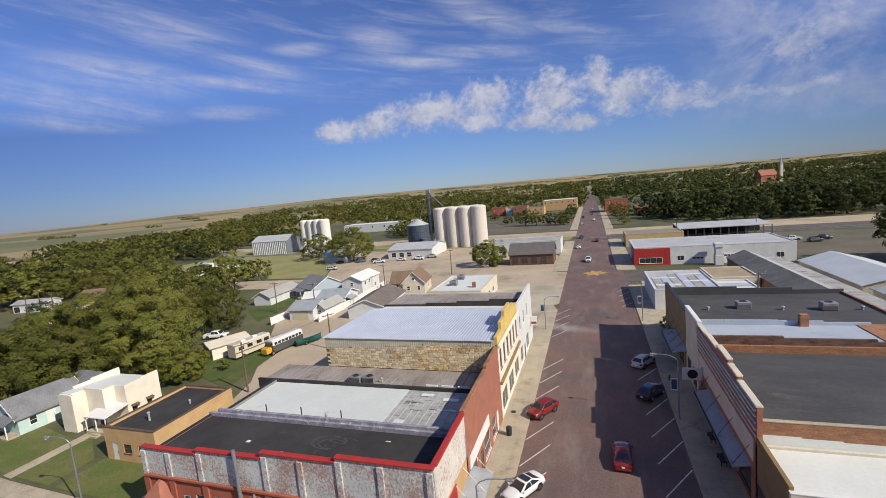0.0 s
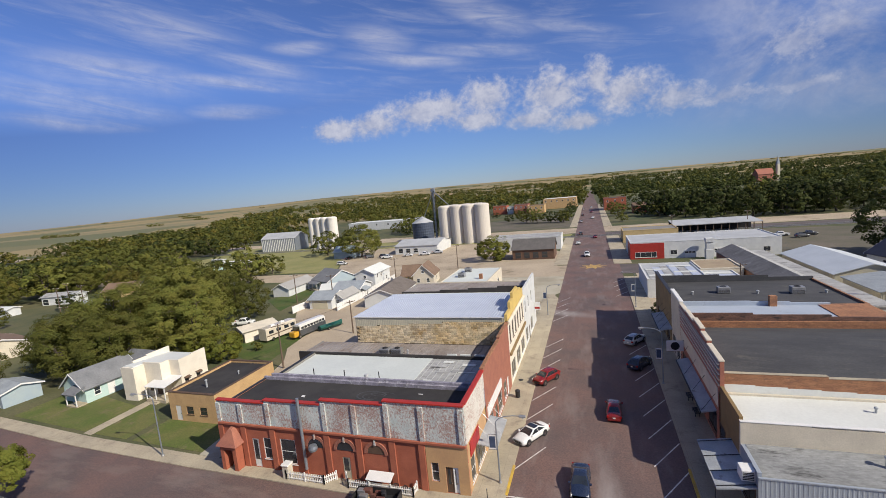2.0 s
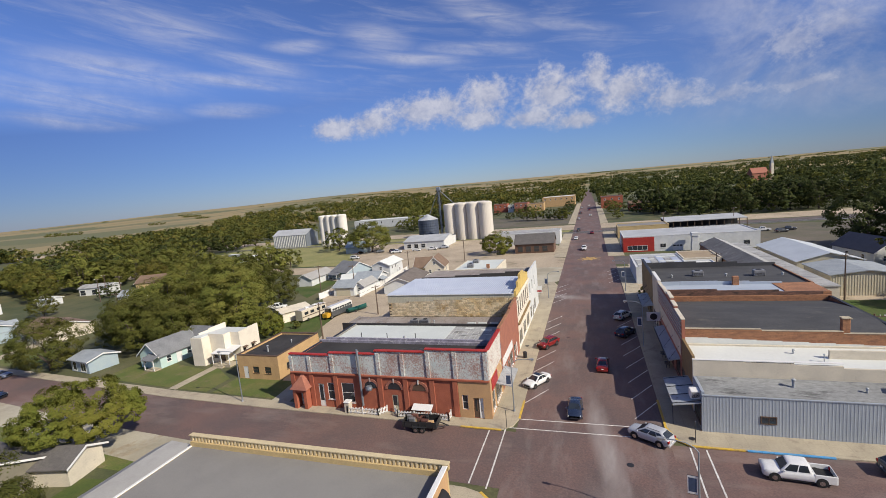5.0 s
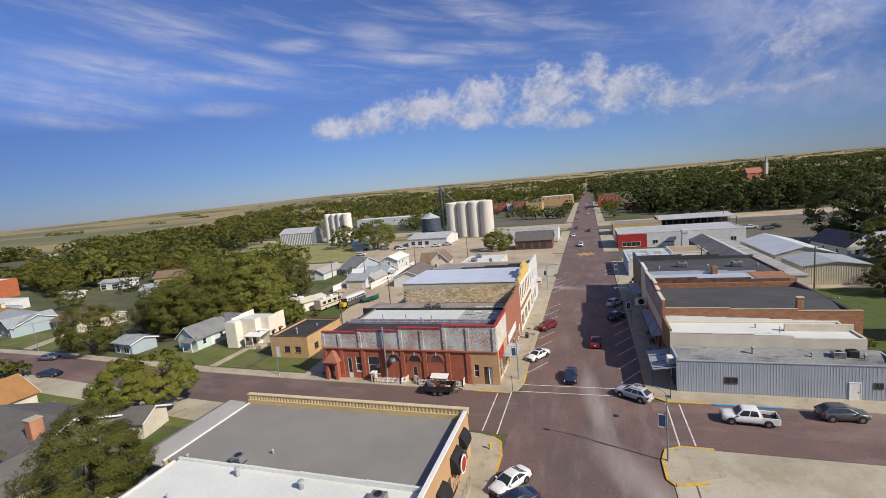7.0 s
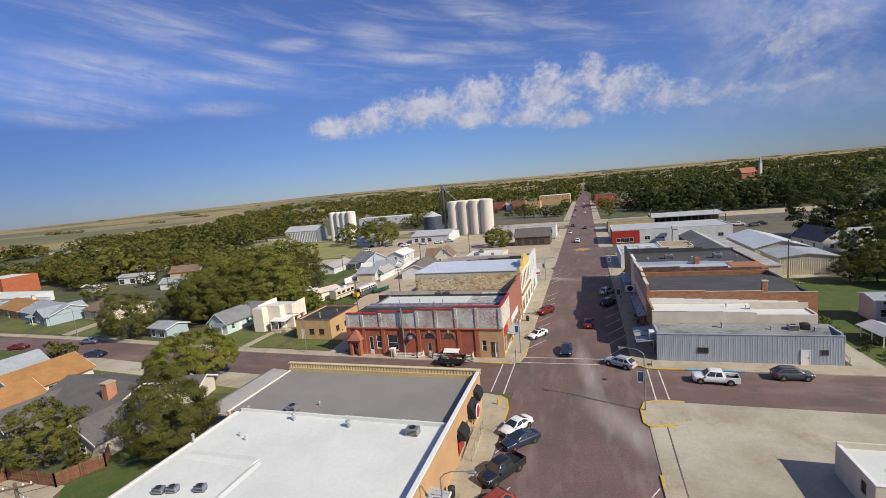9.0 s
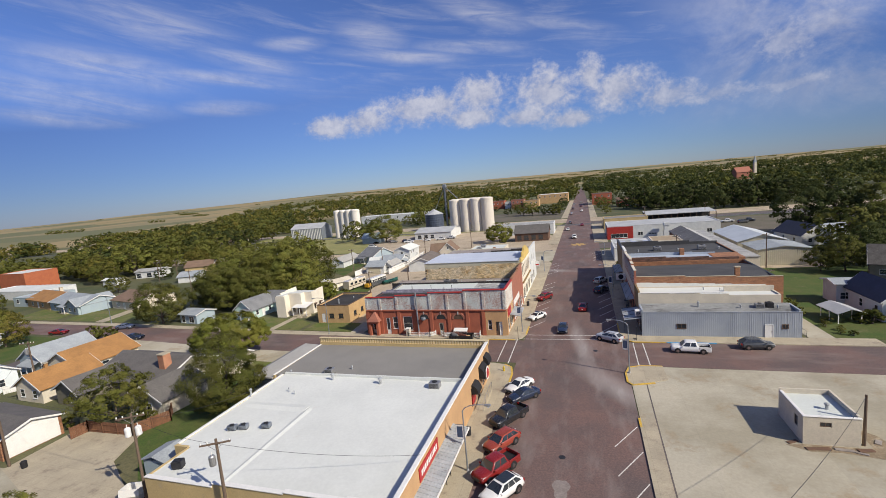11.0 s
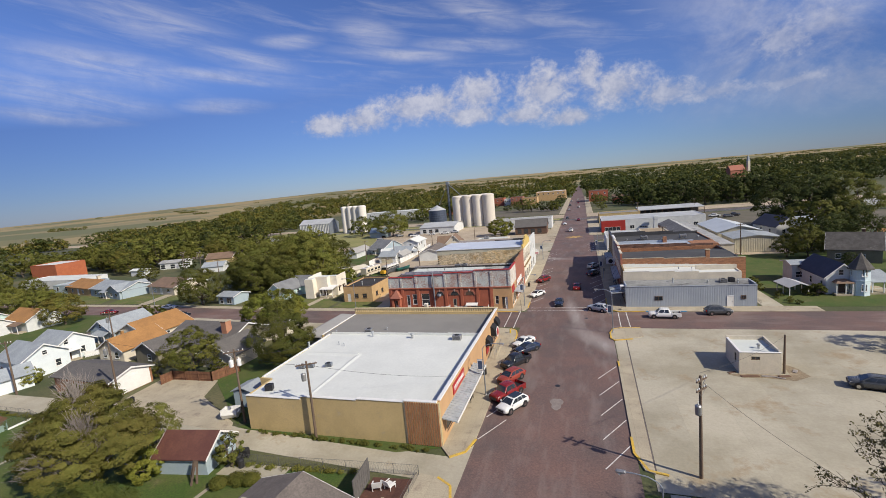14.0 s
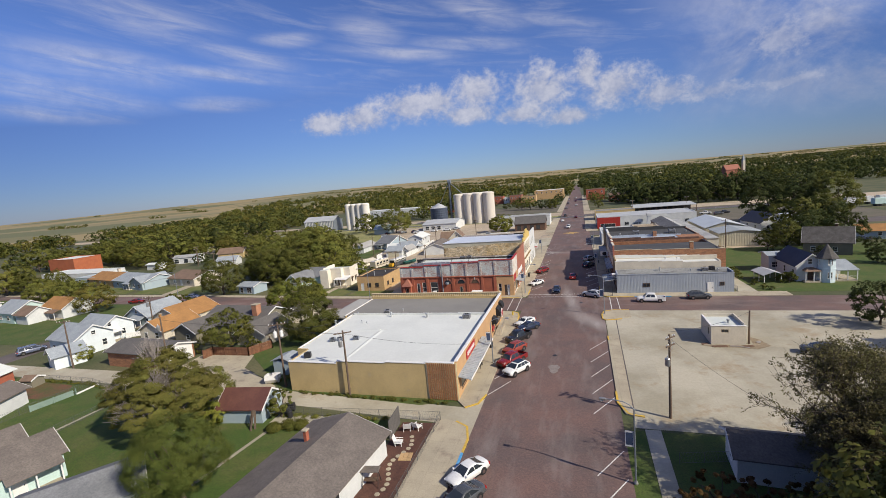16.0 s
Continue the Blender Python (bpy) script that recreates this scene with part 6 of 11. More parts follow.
def black_roof_store():
    x0, x1, y0, y1 = BR, 35.0, 41.3, 59.5
    t = thing("black_roof_store", x0, y0, 0, 0, "large store with a dark flat roof and dull yellow front", "store", "stores")
    part("wall", wall_geo("s", y0, x0 + 0.4, x1, 0, 7.2, 0.3), "brown_brick", t, world=True)
    part("wall", wall_geo("n", y1, x0 + 0.4, x1, 0, 7.6, 0.3, (), [(x0, 8.4), (20, 8.1), (28, 7.7)]), "dark_roof", t, world=True)
    part("wall", wall_geo("e", x1, y0 + 0.3, y1 - 0.3, 0, 7.3, 0.3), "brown_brick", t, world=True)
    part("wall", wall_geo("w", x0, y0, y1, 0, 9.2, 0.4, [(43, 46, 0.6, 3.1), (48, 49.2, 0.16, 2.6), (51, 57, 0.6, 3.1)]), "brown_yellow", t, "dull yellow street front", world=True)
    window(t, "w", x0, 43, 46, 0.6, 3.1, "brown_trim", inset=True)
    window(t, "w", x0, 51, 57, 0.6, 3.1, "brown_trim", inset=True, bars=2)
    door(t, "w", x0, 48, 49.2, 0.16, 2.5, "brown_trim", inset=True)
    part("roof", Geo().box(x0 + 0.4, x1 - 0.31, y0 + 0.31, y1 - 0.31, 6.6, 7.0), "dark_roof", t, "dark grey tarred roof", world=True)
    part("coping", Geo().bevel_box(x0 - 0.1, x0 + 0.5, y0, y1, 9.2, 9.35, 0.04), "dark_metal", t, world=True)
    part("mansard", Geo().across([(x0 + 0.42, 7.0), (x0 + 1.9, 7.0), (x0 + 0.42, 9.1)], y0 + 4.0, y1 - 0.35, "y"), "old_shingle", t, "steep brown shingled mansard", world=True)
    air_unit(18.5, 50.5, 7.0, 1.9, 1.4, 1.1, label="large grey rooftop air-conditioning unit")
    air_unit(29.0, 49.5, 7.0, 1.9, 1.4, 1.2, label="large grey rooftop air-conditioning unit")
    for x in (13.5, 23.4, 33.0):
        vent_pipe(x, 49.5, 7.0, 0.4, 0.2)


grey_store()
cream_store()
bow_roof_store()
white_roof_store()
black_roof_store()


def canopy(x, y0, y1, z, dep, m, label, drop=0.3, rods=4):
    c = thing("pavement_canopy", x, (y0 + y1) / 2, z, 0, label, "canopy")
    h = (y1 - y0) / 2
    part("deck", Geo().loft([[(0, a, b) for a, b in ((-h, 0.0), (h, 0.0), (h, 0.14), (-h, 0.14))], [(-dep, a, b - drop) for a, b in ((-h, 0.0), (h, 0.0), (h, 0.14), (-h, 0.14))]]), m, c)
    part("fascia", Geo().box(-dep - 0.06, -dep - 0.003, -h, h, -drop - 0.08, -drop + 0.2), "dark_metal", c)
    for i in range(rods):
        a = -h + 0.3 + (2 * h - 0.6) * i / (rods - 1)
        part("tie_rod", Geo().rod((-0.02, a, 1.9), (-dep + 0.1, a, 0.14 - drop), 0.025, n=5), "dark_metal", c)


canopy(BR, 13.4, 28.0, 3.5, 1.5, "awning_grey", "long weathered grey canopy over the pavement")
canopy(BR, 40.4, 50.2, 3.5, 2.0, "awning_grey", "flat blue-grey canopy over the pavement", 0.25)
s = thing("projecting_sign", BR - 1.2, 30.6, 3.6, 0, "square white sign with a dark round mark", "sign")
part("board", Geo().bevel_box(-1.1, 1.1, -0.12, 0.12, 0, 1.5, 0.05), "white_trim", s)
part("disc", Geo().rod((0, -0.14, 0.75), (0, -0.122, 0.75), 0.58, n=20), "black_cloth", s)
part("bracket", Geo().rod((1.0, 0, 1.55), (1.25, 0, 1.55), 0.05, n=6), "dark_metal", s)

# flat-roofed store on the south side of the cross street
def market_store():
    x0, x1, y0, y1 = -44.6, BL, -53.4, -17.6
    t = thing("flat_roofed_market", x0, y0, 0, 0, "large peach and tan market with a white flat roof", "store", "stores")
    ym = -30.4
    sx = -43.0
    part("wall", wall_geo("s", y0, -41.2, x1, 0, 5.0, 0.3, (), [(-41.2, 4.6), (-33.0, 4.95), (-25.3, 5.1), (-19.3, 5.25)]), "tan_block", t, "tan painted block rear wall", world=True)
    part("wall", wall_geo("w", -41.2, y0 + 0.3, -48.5, 0, 4.6, 0.3), "tan_block", t, world=True)
    part("wall", wall_geo("s", -48.5, sx, -41.2, 0, 4.62, 0.3), "tan_block", t, world=True)
    part("wall", wall_geo("w", sx, -48.2, ym, 0, 4.6, 0.3), "tan_block", t, world=True)
    part("wall", wall_geo("w", x0, ym, y1 - 0.3, 0, 4.38, 0.3), "tan_block", t, world=True)
    part("wall", wall_geo("n", y1, x0, x1, 0, 4.9, 0.3), "tan_block", t, world=True)
    hs = [(-29.2, -27.0, 0.9, 3.2), (-26.2, -24.8, 0.16, 2.6), (-22.6, -19.0, 0.9, 3.2), (-51.5, -46.0, 0.9, 2.8), (-44.5, -43.2, 0.16, 2.5), (-42.2, -38.4, 0.9, 2.8)]
    part("wall", wall_geo("e", x1, y0 + 0.3, y1 - 0.3, 0, 5.35, 0.3, hs), "peach_stucco", t, "peach rendered street front", world=True)
    for i, h in enumerate(hs):
        if h[2] < 0.5:
            door(t, "e", x1, h[0] + 0.1, h[1] - 0.1, h[2], h[3] - 0.1, "brown_trim", inset=True, glazed=True)
        else:
            window(t, "e", x1, *h, "brown_trim", inset=True, bars=2)
    part("roof", Geo().box(x0 + 0.3, x1 - 0.3, ym + 0.3, y1 - 0.3, 4.0, 4.4), "mid_roof", t, "plain grey flat roof", world=True)
    g = Geo().prism([(-42.7, ym + 0.29), (-42.7, -48.3), (-40.9, -48.3), (-40.9, y0 + 0.3), (x1 - 0.3, y0 + 0.3), (x1 - 0.3, ym + 0.29)], 4.1, 4.55)
    part("roof", g, "white_roof", t, "white membrane roof", world=True)
    part("roof_edge", wall_geo("s", ym + 0.3, -42.7, x1 - 0.3, 4.4, 4.95, 0.25, (), [(-42.7, 4.8), (-36, 4.86), (-28, 4.92), (-21, 4.98)]), "white_roof", t, "white upstand between the roofs", world=True)
    for a, b, z in ((-41.2, -33.0, 4.6), (-33.0, -25.3, 4.95), (-25.3, -19.3, 5.1), (-19.3, x1 - 0.3, 5.25)):
        part("coping", Geo().bevel_box(a, b, y0 - 0.08, y0 + 0.4, z, z + 0.1, 0.03), "white_trim", t, world=True)
    part("coping", Geo().bevel_box(x1 - 0.42, x1 + 0.06, y0 + 0.41, y1, 5.35, 5.46, 0.03), "white_trim", t, "white metal coping", world=True)
    part("coping", Geo().bevel_box(sx - 0.06, sx + 0.3, -48.1, ym, 4.6, 4.7, 0.03), "white_trim", t, world=True)
    part("coping", Geo().bevel_box(x0 - 0.06, x0 + 0.24, ym, y1 - 0.3, 4.4, 4.5, 0.03), "white_trim", t, world=True)
    # swelling under the membrane
    part("roof_ridge", Geo().loft([[(-41.5, -38.4, 4.55), (-41.5, -39.8, 4.55), (-41.5, -39.1, 4.66)], [(-32.8, -38.2, 4.55), (-32.8, -40.0, 4.55), (-32.8, -39.1, 4.68)]]), "white_roof", t, world=True)
    part("roof_ridge", Geo().loft([[(-33.0, -39.0, 4.55), (-32.0, -39.0, 4.55), (-32.5, -39.0, 4.66)], [(-32.8, -52.8, 4.55), (-32.2, -52.8, 4.55), (-32.5, -52.8, 4.62)]]), "white_roof", t, world=True)
    # awnings and signs on the street front
    c = part("canopy", Geo().loft([[(x1, y, z) for y, z in ((-53.0, 3.15), (-37.6, 3.15), (-37.6, 3.3), (-53.0, 3.3))], [(x1 + 1.8, y, z) for y, z in ((-53.0, 2.85), (-37.6, 2.85), (-37.6, 2.98), (-53.0, 2.98))]]), "awning_grey", t, "long flat metal canopy", world=True)
    part("fascia", Geo().box(x1 + 1.8, x1 + 1.86, -53.05, -37.55, 2.78, 3.04), "white_trim", c, world=True)
    for i in range(28):
        y = -52.8 + i * 0.55
        part("seam", Geo().loft([[(x1 + 0.01, a, b) for a, b in ((y, 3.29), (y + 0.06, 3.29), (y + 0.06, 3.35), (y, 3.35))], [(x1 + 1.78, a, b) for a, b in ((y, 2.98), (y + 0.06, 2.98), (y + 0.06, 3.03), (y, 3.03))]]), "awning_grey", c, world=True)
    sb = part("sign_board", Geo().bevel_box(x1, x1 + 0.12, -48.2, -43.0, 3.6, 4.9, 0.03), "sign_red", t, "long red sign board", world=True)
    g = Geo()
    random.seed(5)
    y = -47.8
    while y < -43.6:
        w = random.uniform(0.18, 0.36)
        g.box(x1 + 0.121, x1 + 0.135, y, y + w, 4.0, 4.55)
        y += w + 0.14
    part("lettering", g, "white_trim", sb, "white bars of lettering", world=True)

    def awning(a, b, z0, z1, dep, m):
        rings = []
        for y in (a, b):
            rings.append([(x1 + 0.001, y, z0)] + [(x1 + dep * math.sin(q), y, z0 + (z1 - z0) * math.cos(q)) for q in (math.pi / 2 * (1 - i / 6) for i in range(7))])
        return part("awning", Geo().loft(rings), m, t, "black rounded cloth awning", world=True)

    awning(-24.6, -22.2, 2.6, 4.2, 0.9, "black_cloth")
    awning(-28.9, -26.9, 2.4, 3.6, 0.9, "black_cloth")
    awning(-21.4, -19.4, 3.2, 4.5, 0.8, "black_cloth")
    part("round_sign", Geo().rod((x1 + 0.92, -23.4, 3.0), (x1 + 1.0, -23.4, 3.0), 0.9, n=22), "white_trim", t, "round white wall sign", world=True)
    part("round_sign", Geo().rod((x1 + 1.001, -23.4, 3.0), (x1 + 1.02, -23.4, 3.0), 0.7, n=22), "sign_red", t, "red centre of the wall sign", world=True)
    part("sign_board", Geo().box(x1, x1 + 0.1, -29.0, -27.2, 1.0, 2.2), "sign_red", t, world=True)
    return t


MARKET = market_store()


def ramp_rail():
    t = thing("entrance_ramp", -14.2, -26.0, 0.16, 0, "concrete entrance ramp with steel handrails", "ramp")
    part("ramp", Geo().loft([[(-0.6, y, z) for y, z in ((-3.4, 0), (3.0, 0), (3.0, 0.4), (0.8, 0.4))], [(0.6, y, z) for y, z in ((-3.4, 0), (3.0, 0), (3.0, 0.4), (0.8, 0.4))]]), "concrete", t)
    for x in (-0.55, 0.55):
        for y, z in ((-3.0, 0.05), (-1.4, 0.2), (0.4, 0.38), (1.7, 0.4), (2.9, 0.4)):
            part("post", Geo().rod((x, y, z), (x, y, z + 1.0), 0.03, n=6), "steel_grey", t)
        part("handrail", Geo().rod((x, -3.0, 1.05), (x, 0.4, 1.38), 0.03, n=6).rod((x, 0.4, 1.38), (x, 2.9, 1.4), 0.03, n=6), "steel_grey", t)


ramp_rail()
for x, y, w in ((-35.7, -29.2, 1.3), (-18.9, -31.8, 1.4)):
    air_unit(x, y, 4.5, w, 1.0, 0.8)
vent_pipe(-34.0, -31.2, 4.5, 0.8, 0.2, "white roof vent with a red cap")
vent_pipe(-26.6, -31.6, 4.5, 0.7, 0.25)
vent_pipe(-42.4, -37.4, 4.9, 0.7, 0.16)
vent_pipe(-38.2, -35.2, 4.55, 0.4, 0.08)
vent_pipe(-36.9, -35.8, 4.55, 0.35, 0.08)
vent_pipe(-33.2, -27.2, 4.4, 0.35, 0.1)
vent_pipe(-42.0, -29.6, 4.4, 0.4, 0.14)
for x, y in ((-38.8, -44.6), (-37.6, -44.2), (-35.0, -43.6)):
    air_unit(x, y, 4.55, 1.0, 0.7, 0.55, 15, "small galvanised evaporative cooler", "galvanised")
air_unit(-39.0, -51.5, 4.55, 1.0, 0.8, 0.8, 20, "dark roof exhaust fan", "dark_metal")


# lean-to, shed and yard behind the market
t = thing("lean_to", -47.2, -24.0, 0, 0, "low lean-to with a pale grey roof", "shed")
part("wall", Geo().box(-50.2, -44.65, -29.5, -18.2, 0, 3.2), "white_siding", t, world=True)
part("roof", Geo().loft([[(x, y, z) for x, z in ((-50.9, 3.1), (-48.2, 4.3), (-44.66, 4.1), (-44.66, 3.9), (-48.2, 4.1), (-50.9, 2.9))] for y in (-30.6, -17.2)]), "pale_sheet", t, "pale grey ridged roof", world=True)
t = thing("lean_to", -44.5, -39.5, 0, 0, "narrow lean-to with a dark metal roof", "shed")
part("wall", Geo().box(-44.4, -43.05, -45.0, -31.0, 0, 3.6), "galvanised", t, world=True)
part("roof", Geo().loft([[(x, y, z) for x, z in ((-44.8, 3.6), (-43.05, 4.5), (-43.05, 4.6), (-44.8, 3.72))] for y in (-45.4, -30.6)]), "galvanised", t, world=True)
t = thing("tool_shed", -46.4, -46.6, 0, 0, "small blue-grey metal garden shed", "shed")
part("wall", Geo().box(-48.2, -44.8, -48.4, -45.4, 0, 2.4), "bluegrey_siding", t, world=True)
part("roof", Geo().loft([[(x, y, z) for x, z in ((-48.5, 2.35), (-46.5, 2.95), (-44.5, 2.35), (-44.5, 2.43), (-46.5, 3.05), (-48.5, 2.43))] for y in (-48.7, -45.1)]), "lightgrey_shingle", t, world=True)

# small block in the car park
t = thing("car_park_kiosk", 20.2, -30.6, 0, 0, "small cream block hut with a white flat roof", "hut")
shell(t, 20.2, 25.0, -30.8, -24.8, 3.05, "cream_stucco", "coated_roof", 2.75, 0.22, heights={"e": 3.3, "n": 3.3}, holes={"s": [(21.6, 22.6, 2.0, 2.5)], "w": [(-29.6, -28.8, 1.2, 2.4)]})
window(t, "s", -30.8, 21.6, 22.6, 2.0, 2.5, "brown_trim", inset=True, sill=False)
window(t, "w", 20.2, -29.6, -28.8, 1.2, 2.4, "brown_trim", inset=True, sill=False)
coping(t, [(20.2, 25.0, -30.8, -30.58, 3.05), (20.2, 20.42, -30.5, -25.1, 3.05)], "white_trim", 0.08)
for k, (x, y, w, d, a) in enumerate(((21.2, -31.6, 2.2, 0.5, 8), (23.4, -31.5, 1.6, 0.4, -6), (25.2, -31.3, 1.4, 0.5, 12), (27.0, -29.6, 0.9, 0.5, 60), (19.4, -30.6, 1.2, 0.4, 30), (24.6, -31.9, 1.0, 0.3, -20))):
    t2 = thing("timber_scrap", x, y, 0.05, a, "old rusty boards lying by the hut", "boards", "timber scraps")
    part("board", Geo().bevel_box(-w / 2, w / 2, -d / 2, d / 2, 0, 0.09, 0.02), "rusty_roof" if k % 2 else "brown_siding", t2)
setting("hut_dirt", slab([(18.6, -31.2), (20.4, -32.2), (23, -32.0), (26, -32.6), (28.2, -31.0), (27.6, -28.4), (26.4, -27.0), (26.0, -30.9), (20.0, -30.9)], 0.056, 0.02), "dust_dirt", "brown dirt gathered round the hut", "ground")
vent_pipe(23.2, -28.4, 2.75, 0.5, 0.2)

# far buildings
def far_buildings():
    # grain silos
    def silo(x, y, r, h, m, label, group):
        t = thing("grain_silo", x, y, 0, 0, label, "silo", group)
        part("drum", Geo().lathe([(r, 0), (r, h - 0.6), (r * 0.97, h), (r * 0.6, h + 0.5)], 28), m, t, smooth=False)
        part("rim", Geo().lathe([(r + 0.12, h - 1.1), (r + 0.12, h - 0.4), (r, h - 0.4)], 28, caps=False), m, t)
        return t
    for i in range(4):
        silo(-80.5 + 7.3 * i, 199.0 - 1.2 * i, 3.95, 20.8, "silo_white", "tall pale concrete grain silo", "grain silos")
    for i in range(3):
        silo(-76.9 + 7.3 * i, 204.5 - 1.2 * i, 3.95, 20.8, "silo_white", "tall pale concrete grain silo", "grain silos")
    for i, (x, r) in enumerate(((-174, 2.7), (-168.6, 2.7), (-163.4, 2.7), (-157.6, 3.2))):
        silo(x, 208 - i, r, 19.6, "silo_bright", "white concrete grain silo", "white silos")
    t = thing("steel_grain_bin", -103.5, 222, 0, 0, "dark blue-grey steel grain bin with a conical roof", "silo")
    part("drum", Geo().lathe([(6.6, 0)] + [(6.6 + 0.08 * (i % 2), 0.8 * (i + 0.5)) for i in range(14)] + [(6.6, 11.4)], 32), "blue_steel", t)
    part("cone_roof", Geo().lathe([(6.8, 11.3), (0.7, 14.6), (0.7, 15.0)], 32), "silver_roof", t)
    t = thing("elevator_leg", -88.0, 203, 0, 0, "tall steel grain elevator leg with spouts", "elevator")
    for dx in (-0.9, 0.9):
        for dy in (-0.9, 0.9):
            part("leg", Geo().rod((dx, dy, 0), (dx, dy, 30), 0.12, n=6), "dark_metal", t)
    for k in range(10):
        g = Geo()
        for s in (-0.9, 0.9):
            g.rod((-0.9, s, 3 * k), (0.9, s, 3 * k + 3), 0.06, n=5).rod((s, -0.9, 3 * k + 3), (s, 0.9, 3 * k), 0.06, n=5)
        part("brace", g, "dark_metal", t)
    part("casing", Geo().box(-0.5, 0.5, -0.4, 0.4, 0, 30.5), "galvanised", t)
    part("head", Geo().bevel_box(-1.2, 1.2, -0.8, 0.8, 29.5, 31.6, 0.3), "galvanised", t)
    part("spout", Geo().rod((0.6, 0, 29.5), (9.5, -3, 21.6), 0.25, n=8), "galvanised", t)
    part("spout", Geo().rod((-0.6, 0, 29.0), (-13, 17, 15.2), 0.25, n=8), "galvanised", t)

    def block(name, x0, x1, y0, y1, h, wall_m, roof_m, label, group="far buildings", wins=0, cat="building", pitch=0.0, along="x", win_side="s"):
        t = thing(name, x0, y0, 0, 0, label, cat, group)
        part("wall", Geo().box(x0, x1, y0, y1, 0, h), wall_m, t, world=True)
        if pitch:
            if along == "x":
                ym = (y0 + y1) / 2
                pr = [(y0 - 0.4, h), (ym, h + pitch), (y1 + 0.4, h), (y1 + 0.4, h + 0.15), (ym, h + pitch + 0.18), (y0 - 0.4, h + 0.15)]
                part("roof", Geo().across(pr, x0 - 0.4, x1 + 0.4, "x"), roof_m, t, world=True)
                part("gable", Geo().across([(y0, h), (y1, h), (ym, h + pitch)], x0 + 0.01, x1 - 0.01, "x"), wall_m, t, world=True)
            else:
                xm = (x0 + x1) / 2
                pr = [(x0 - 0.4, h), (xm, h + pitch), (x1 + 0.4, h), (x1 + 0.4, h + 0.15), (xm, h + pitch + 0.18), (x0 - 0.4, h + 0.15)]
                part("roof", Geo().across(pr, y0 - 0.4, y1 + 0.4, "y"), roof_m, t, world=True)
                part("gable", Geo().across([(x0, h), (x1, h), (xm, h + pitch)], y0 + 0.01, y1 - 0.01, "y"), wall_m, t, world=True)
        else:
            part("roof", Geo().box(x0 + 0.3, x1 - 0.3, y0 + 0.3, y1 - 0.3, h - 0.2, h + 0.02), roof_m, t, world=True)
            g = Geo().box(x0 - 0.05, x1 + 0.05, y0 - 0.05, y0 + 0.3, h, h + 0.25).box(x0 - 0.05, x1 + 0.05, y1 - 0.3, y1 + 0.05, h, h + 0.25)
            g.box(x0 - 0.05, x0 + 0.3, y0 + 0.3, y1 - 0.3, h, h + 0.25).box(x1 - 0.3, x1 + 0.05, y0 + 0.3, y1 - 0.3, h, h + 0.25)
            part("parapet", g, wall_m, t, world=True)
        a, b = (x0, x1) if win_side in "sn" else (y0, y1)
        pl = {"s": y0, "n": y1, "e": x1, "w": x0}[win_side]
        for i in range(wins):
            u = a + (b - a) * (i + 0.5) / wins
            window(t, win_side, pl, u - 0.7, u + 0.7, 1.2 if h < 6 else h - 3.2, 2.8 if h < 6 else h - 1.4)
        return t

    t = block("storage_barn", -214, -187, 205, 219, 8.2, "galvanised", "silver_roof", "large galvanised barn with a white-ribbed side", "far buildings", pitch=3.5)
    for i in range(19):
        part("rib", Geo().box(-213.6 + i * 1.4, -213.1 + i * 1.4, 204.7, 204.99, 0, 8.0), "white_siding", t, world=True)
    t = block("long_workshop", -97, -74.5, 164, 186, 3.9, "white_siding", "silver_roof", "long white workshop with a pale blue metal roof", wins=0, pitch=2.2)
    for x in (-94, -90, -86):
        window(t, "s", 164, x - 1.2, x + 1.2, 0.6, 2.8)
    t = block("brick_depot", -33, -17, 134, 145, 3.8, "brown_siding", "dark_shingle", "dark brick depot with a brown hipped roof", pitch=3.6, along="x")
    for x in (-30.8, -27.4, -24.0, -20.6):
        window(t, "s", 134, x - 1.1, x + 1.1, 0.6, 3.0, "brown_trim")
    block("white_warehouse", -46, -15.9, 158, 172, 5.6, "white_siding", "patchy_roof", "white warehouse with a patched flat roof", wins=3)
    # east of the street beyond the side road
    t = block("red_front_workshop", 9.2, 53, 126, 147, 5.6, "white_siding", "silver_roof", "long white workshop with a red painted corner", wins=0)
    part("red_front", Geo().box(9.1, 19.7, 125.9, 126.0, 0.0, 5.4).box(9.1, 9.2, 126, 136, 0, 5.4), "red_paint", t, "red painted corner front", world=True)
    window(t, "s", 125.9, 10.6, 17.4, 0.6, 2.4, bars=3)
    for x in (22.6, 49.0):
        window(t, "s", 126, x - 1, x + 1, 1.2, 2.8)
    for a, b, z in ((25.8, 29.0, 2.7), (34.4, 39.6, 3.2)):
        d = part("garage_door", Geo().box(a, b, 125.92, 126, 0, z), "white_trim", t, "white overhead door", world=True)
        n = int((b - a) / 0.8)
        for k in range(n):
            w = (b - a) / n
            part("pane", Geo().box(a + k * w + 0.1, a + (k + 1) * w - 0.1, 125.9, 125.918, z - 1.1, z - 0.6), "window_glass", d, world=True)
    for k, (w, z) in enumerate(((1.1, 3.0), (0.95, 5.4), (1.15, 6.6))):
        part("chimney_tier", Geo().bevel_box(32.4 - w, 32.4 + w, 123.5 - w, 123.5 + w, (0, 3.0, 5.4)[k] + 0.002, z, 0.05), "white_siding", t, "stepped white masonry chimney", world=True)
    block("yellow_depot", 9.5, 31, 168, 182, 5.0, "tan_block", "mid_roof", "tan depot with a grey flat roof", wins=4)
    t = thing("open_shed", 32, 186, 0, 0, "long open-fronted shed with a pale roof", "shed")
